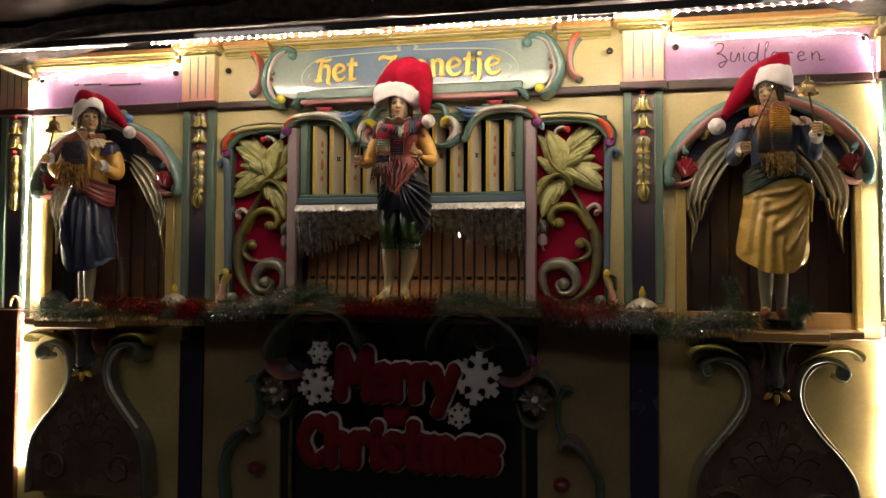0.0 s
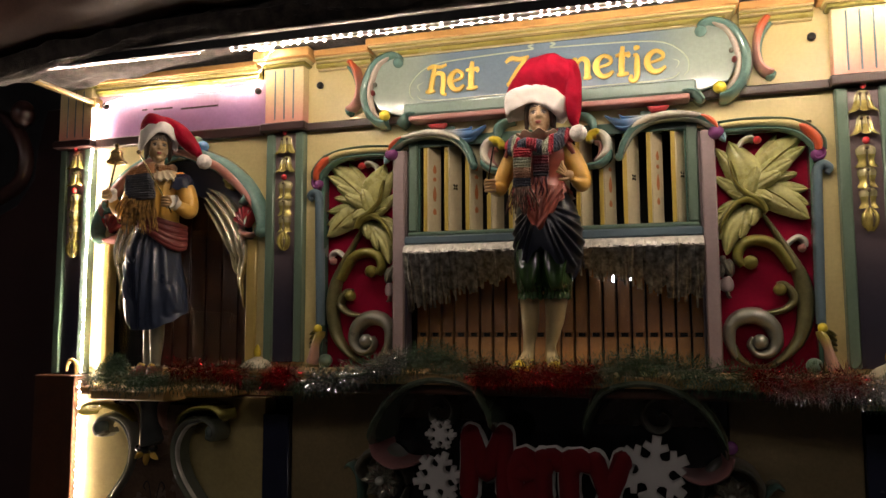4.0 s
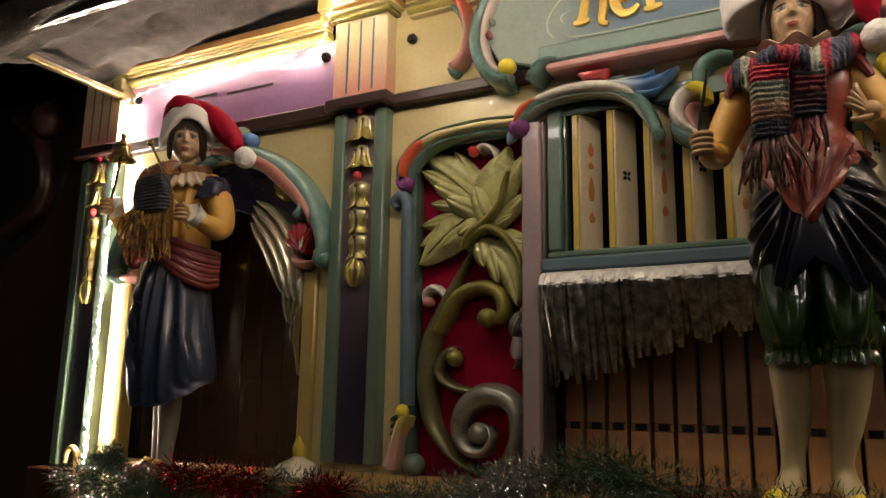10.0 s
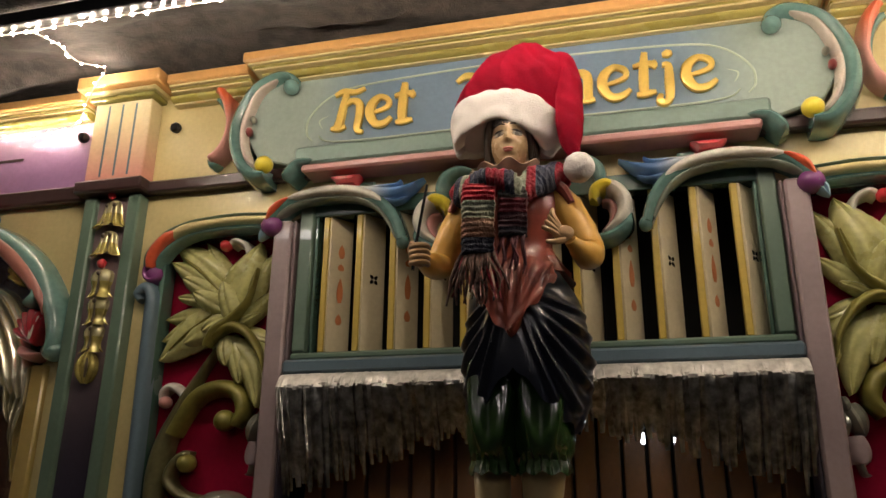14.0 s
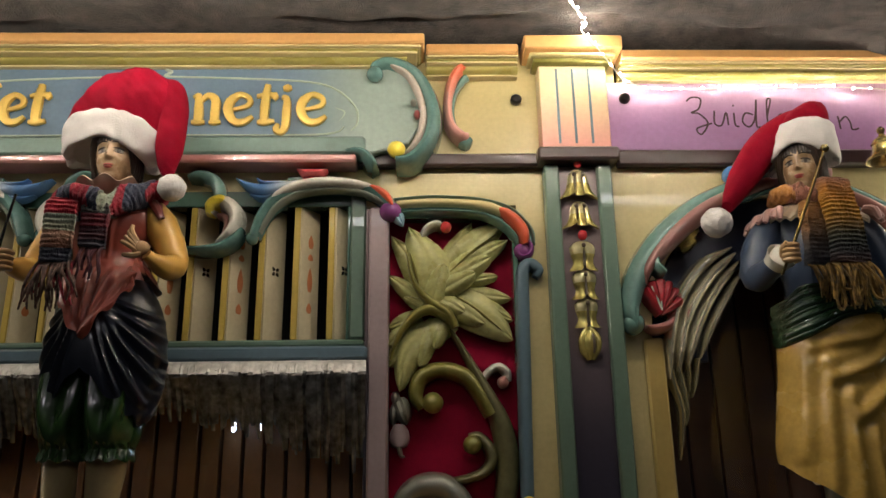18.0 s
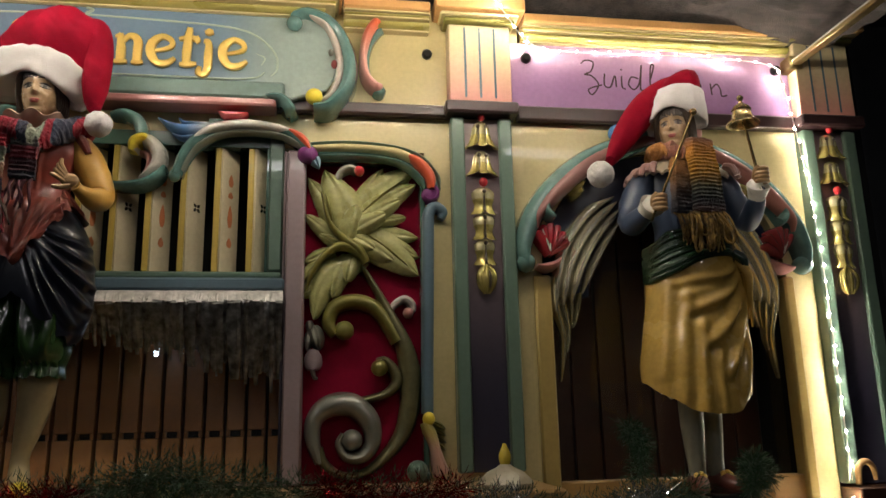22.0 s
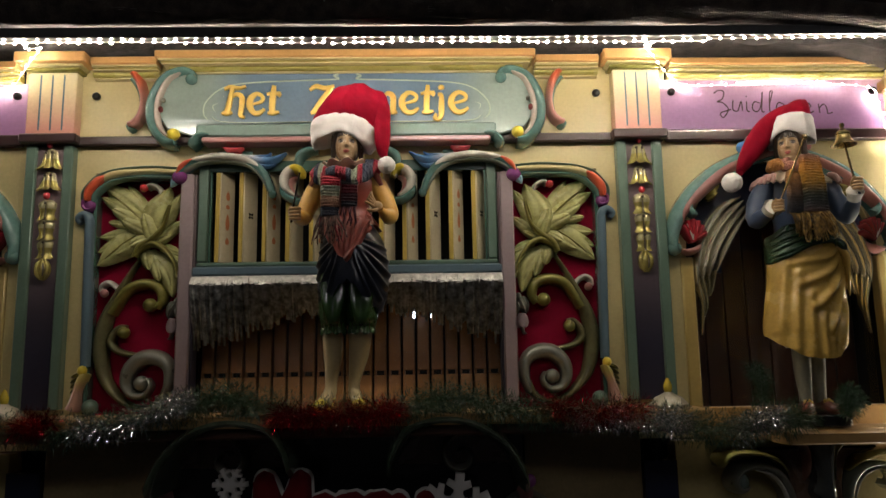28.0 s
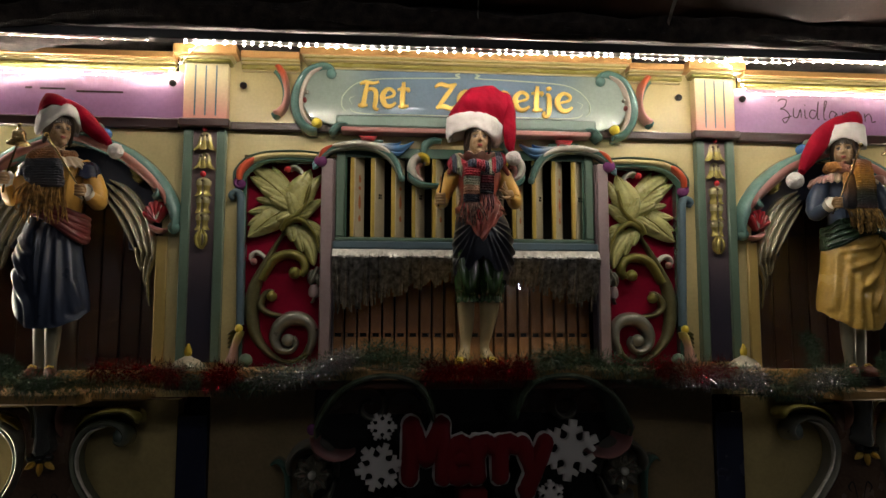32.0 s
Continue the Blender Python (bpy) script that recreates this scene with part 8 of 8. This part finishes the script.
santa_hat(1.474, D, [(1.414, 1.532, 2.358, 2.318, 2.300, 0.046), (1.404, 1.542, 2.350, 2.306, 2.288, 0.058), (1.399, 1.547, 2.354, 2.312, 2.294, 0.064), (1.400, 1.547, 2.366, 2.332, 2.316, 0.066), (1.407, 1.543, 2.386, 2.360, 2.352, 0.062), (1.416, 1.536, 2.395, 2.374, 2.368, 0.054), (1.428, 1.526, 2.395, 2.374, 2.368, 0.044)],
          [(1.412, 1.540, 2.384, 2.362, 2.358, 0.058), (1.420, 1.536, 2.402, 2.386, 2.386, 0.054), (1.438, 1.530, 2.418, 2.408, 2.408, 0.044), (1.462, 1.524, 2.430, 2.426, 2.426, 0.031), (1.486, 1.520, 2.437, 2.436, 2.436, 0.016), (1.500, 1.514, 2.438, 2.438, 2.438, 0.005)],
          [(1.494, D - 0.010, 2.414, 0.022), (1.456, D - 0.030, 2.400, 0.036), (1.410, D - 0.046, 2.364, 0.044), (1.362, D - 0.042, 2.318, 0.038), (1.322, D - 0.024, 2.284, 0.026), (1.298, D - 0.012, 2.262, 0.014)], (1.277, D - 0.012, 2.238, 0.0275), "red felt Santa hat with a white brim on the statue", s=-1, amp=0.004, turn=42)

# ---- scarves ----
KC = knit("red_navy_knit", [(0.022, 0.026, 0.045), (0.022, 0.026, 0.045), (0.30, 0.14, 0.085), (0.36, 0.20, 0.13), (0.24, 0.25, 0.17), (0.20, 0.22, 0.17), (0.36, 0.008, 0.026), (0.34, 0.010, 0.028)], "Z", 0.125)
KN = knit("red_navy_neck_knit", [(0.030, 0.036, 0.062), (0.30, 0.010, 0.028), (0.28, 0.010, 0.028), (0.035, 0.040, 0.070), (0.24, 0.27, 0.20), (0.30, 0.012, 0.028), (0.04, 0.05, 0.085)], "X", 0.105)
KR = knit("mustard_plum_knit", [(0.46, 0.20, 0.010), (0.40, 0.16, 0.012), (0.18, 0.07, 0.05), (0.018, 0.020, 0.030), (0.012, 0.020, 0.020), (0.05, 0.05, 0.022), (0.40, 0.19, 0.012)], "Z", 0.20, True)
KW = knit("mustard_navy_neck_knit", [(0.46, 0.20, 0.02), (0.04, 0.05, 0.09), (0.42, 0.18, 0.04), (0.30, 0.12, 0.08), (0.34, 0.15, 0.10)], "X", 0.14)
KL = knit("grey_amber_knit", [(0.30, 0.12, 0.035), (0.26, 0.11, 0.04), (0.12, 0.09, 0.08), (0.075, 0.08, 0.10), (0.06, 0.065, 0.085)], "Z", 0.20, True)


def strands(bm, u, d, z, n, length, spread, seed, s=1, mi=0, flare=0.0):
    """Loose yarns of a fringe, some doubled back in loops."""
    rnd = random.Random(seed)
    for k in range(n):
        f = k / (n - 1) - 0.5
        x = u + spread * f
        dx, dd, L = rnd.uniform(-0.012, 0.012) + flare * f, rnd.uniform(0.0, 0.018), length * rnd.uniform(0.65, 1.15)
        tube(bm, [(x, d, z, 0.0024), (x + dx * 0.3, d + dd, z - L * 0.3, 0.0026), (x + dx * 0.8 + rnd.uniform(-0.006, 0.006), d + dd, z - L * 0.7, 0.0024), (x + dx + rnd.uniform(-0.008, 0.008), d + dd * 0.6, z - L, 0.0016)], mi, 6, 4, s)


def sheet(pts, thick, s=1, gauge=0.0090):
    """A hand-knitted band hanging through (u, d, z, half width), with ridges of stitches."""
    b = bmesh.new()
    path = spline(pts, 12)
    rows, run = [], 0.0
    for i in range(len(path) - 1):
        L = np.linalg.norm(path[i + 1][:3] - path[i][:3])
        for f in range(max(1, int(L / 0.0016))):
            t = f / max(1, int(L / 0.0016))
            u, d, z, w = path[i] + (path[i + 1] - path[i]) * t
            ph = (run + L * t) / gauge
            row = []
            for k in range(40):
                a = 2 * math.pi * k / 40
                c = math.copysign(abs(math.cos(a)) ** 0.5, math.cos(a))
                x = w * (1 + 0.03 * math.sin(2 * math.pi * ph)) * c
                rib = 0.0023 * math.cos(2 * math.pi * ph) * (0.6 + 0.4 * math.sin(2 * math.pi * x / 0.0080 + math.pi * math.floor(ph)))
                row.append(V(s * (u + x), d + (thick + rib) * math.sin(a) + 0.004 * math.cos(3 * a), z))
            rows.append(row)
        run += L
    rings(b, rows)
    return lumpy(b, 0.0016, 45)


def lumpy(b, amp=0.006, size=28):
    """Uneven bulges of a hand-wound scarf."""
    for v in b.verts:
        v.co += Vector((noise.noise(v.co * size), noise.noise(v.co * size + Vector((9, 0, 0))), noise.noise(v.co * size + Vector((0, 9, 0))))) * amp * 2
    return b


def coil(pts, s=1, gauge=0.0072):
    """A knitted scarf wound round a neck: a flat-sided tube with ridges along its run."""
    fine = []
    path = spline(pts, 14)
    run = 0.0
    for i, p in enumerate(path):
        if i:
            run += float(np.linalg.norm(p[:3] - path[i - 1][:3]))
        fine.append((p[0], p[1], p[2], p[3] * (1 + 0.06 * math.cos(2 * math.pi * run / gauge))))
    return lumpy(tube(bmesh.new(), fine, n=22, smooth=3, s=s), 0.004, 30)


t = thing("scarf", -0.02, 0.30, 2.03, "striped knitted scarf in red, navy and grey on the statue", "scarf", "scarves")
part("neck_wrap", coil([(-0.020, 0.296, 2.154, 0.022), (-0.052, 0.274, 2.172, 0.026), (-0.066, 0.222, 2.200, 0.026), (-0.040, 0.160, 2.222, 0.024), (0.040, 0.154, 2.226, 0.024), (0.090, 0.200, 2.216, 0.027), (0.082, 0.258, 2.194, 0.026), (0.050, 0.294, 2.162, 0.024), (0.014, 0.310, 2.146, 0.022)]), KN, t)
part("knot", coil([(-0.040, 0.298, 2.136, 0.018), (-0.026, 0.322, 2.158, 0.024), (0.002, 0.334, 2.166, 0.026), (0.030, 0.328, 2.154, 0.024), (0.042, 0.312, 2.130, 0.019)]), KN, t)
part("hanging_end", sheet([(-0.010, 0.330, 2.166, 0.022), (-0.018, 0.348, 2.144, 0.029), (-0.020, 0.348, 2.10, 0.0275), (-0.022, 0.344, 2.034, 0.0275)], 0.012), KC, t)
part("hanging_end", sheet([(0.030, 0.322, 2.156, 0.020), (0.034, 0.332, 2.140, 0.024), (0.034, 0.328, 2.066, 0.0235)], 0.011), knit("red_navy_short_knit", [(0.020, 0.022, 0.034), (0.020, 0.022, 0.034), (0.05, 0.012, 0.02), (0.13, 0.010, 0.02), (0.10, 0.10, 0.09), (0.20, 0.010, 0.024)], "Z", 0.15), t)
for nm, args, col in (("fringe", (-0.022, 0.344, 2.040, 20, 0.082, 0.052, 3, 1, 0, 0.030), (0.13, 0.075, 0.06)), ("fringe", (-0.018, 0.340, 2.040, 7, 0.075, 0.050, 13, 1, 0, 0.02), (0.24, 0.018, 0.03)), ("fringe", (0.034, 0.328, 2.070, 8, 0.060, 0.040, 4), (0.10, 0.03, 0.04))):
    fb = bmesh.new()
    strands(fb, *args)
    part(nm, fb, paint("yarn_%d" % int(col[0] * 100), col, rough=0.95, var=0.7, size=90, coat=0), t)

for s in (-1, 1):
    kn = KR if s > 0 else KL
    t = thing("scarf", s * 1.45, 0.22, 1.98, "striped knitted scarf in mustard and plum on the statue" if s > 0 else "striped knitted scarf in grey and amber on the statue", "scarf", "scarves")
    if s > 0:
        part("neck_wrap", coil([(1.398, 0.190, 2.214, 0.018), (1.428, 0.206, 2.206, 0.020), (1.470, 0.196, 2.214, 0.020), (1.500, 0.150, 2.226, 0.019), (1.455, 0.090, 2.232, 0.018), (1.404, 0.110, 2.228, 0.018), (1.392, 0.165, 2.226, 0.018), (1.415, 0.198, 2.220, 0.018)], s), KW, t)
        part("hanging_end", sheet([(1.486, 0.170, 2.252, 0.022), (1.470, 0.216, 2.238, 0.031), (1.462, 0.238, 2.19, 0.034), (1.466, 0.244, 2.12, 0.036), (1.468, 0.240, 2.052, 0.037)], 0.011, s), kn, t)
        part("hanging_end", sheet([(1.424, 0.200, 2.200, 0.018), (1.414, 0.226, 2.16, 0.025), (1.410, 0.232, 2.10, 0.026), (1.410, 0.228, 2.050, 0.026)], 0.009, s), knit("plum_black_knit", [(0.014, 0.016, 0.022), (0.018, 0.020, 0.03), (0.03, 0.03, 0.04), (0.30, 0.13, 0.02)], "Z", 0.24, True), t)
        fb = bmesh.new()
        strands(fb, 1.466, 0.242, 2.056, 26, 0.085, 0.070, 5, s, 0, 0.02)
        strands(fb, 1.410, 0.230, 2.056, 12, 0.070, 0.048, 6, s, 0, -0.03)
        x0, z0 = 1.432, 2.052
    else:
        part("neck_wrap", coil([(1.448, 0.178, 2.206, 0.016), (1.476, 0.192, 2.200, 0.018), (1.508, 0.180, 2.200, 0.020), (1.530, 0.136, 2.216, 0.022), (1.484, 0.080, 2.228, 0.018), (1.432, 0.100, 2.224, 0.015), (1.420, 0.145, 2.214, 0.016), (1.442, 0.178, 2.208, 0.016)], s), kn, t)
        part("hanging_end", sheet([(1.470, 0.180, 2.236, 0.020), (1.466, 0.214, 2.216, 0.032), (1.456, 0.242, 2.17, 0.044), (1.452, 0.252, 2.12, 0.054), (1.452, 0.248, 2.078, 0.056)], 0.012, s), kn, t)
        part("shoulder_loop", coil([(1.470, 0.200, 2.216, 0.018), (1.505, 0.215, 2.190, 0.024), (1.520, 0.222, 2.150, 0.025), (1.510, 0.232, 2.105, 0.020)], s), kn, t)
        fb = bmesh.new()
        strands(fb, 1.450, 0.250, 2.084, 40, 0.115, 0.110, 5, s, 0, 0.05)
        strands(fb, 1.500, 0.250, 2.094, 16, 0.075, 0.050, 6, s, 0, 0.05)
        x0, z0 = 1.45, 2.075
    rnd = random.Random(9)
    for k in range(10):         # looped yarns
        x, L, w = x0 + (0.0072 if s > 0 else 0.0095) * (k - 2), rnd.uniform(0.05, 0.10), rnd.uniform(-0.03, 0.03)
        tube(fb, [(x, 0.246, z0, 0.0026), (x + w * 0.6, 0.260, z0 - L * 0.35, 0.003), (x + w, 0.264, z0 - L * 0.8, 0.003), (x + w * 0.8, 0.262, z0 - L, 0.003), (x + w * 0.3, 0.258, z0 - L * 0.85, 0.003), (x + w * 0.2, 0.250, z0 + 0.005 - L * 0.3, 0.0024)], 0, 6, 5, s)
    part("fringe", fb, paint("mustard_yarn", (0.22, 0.13, 0.03), rough=0.95, var=0.9, size=60, coat=0) if s > 0 else paint("blond_amber_yarn", (0.36, 0.19, 0.05), rough=0.9, var=0.8, size=50, coat=0), t)
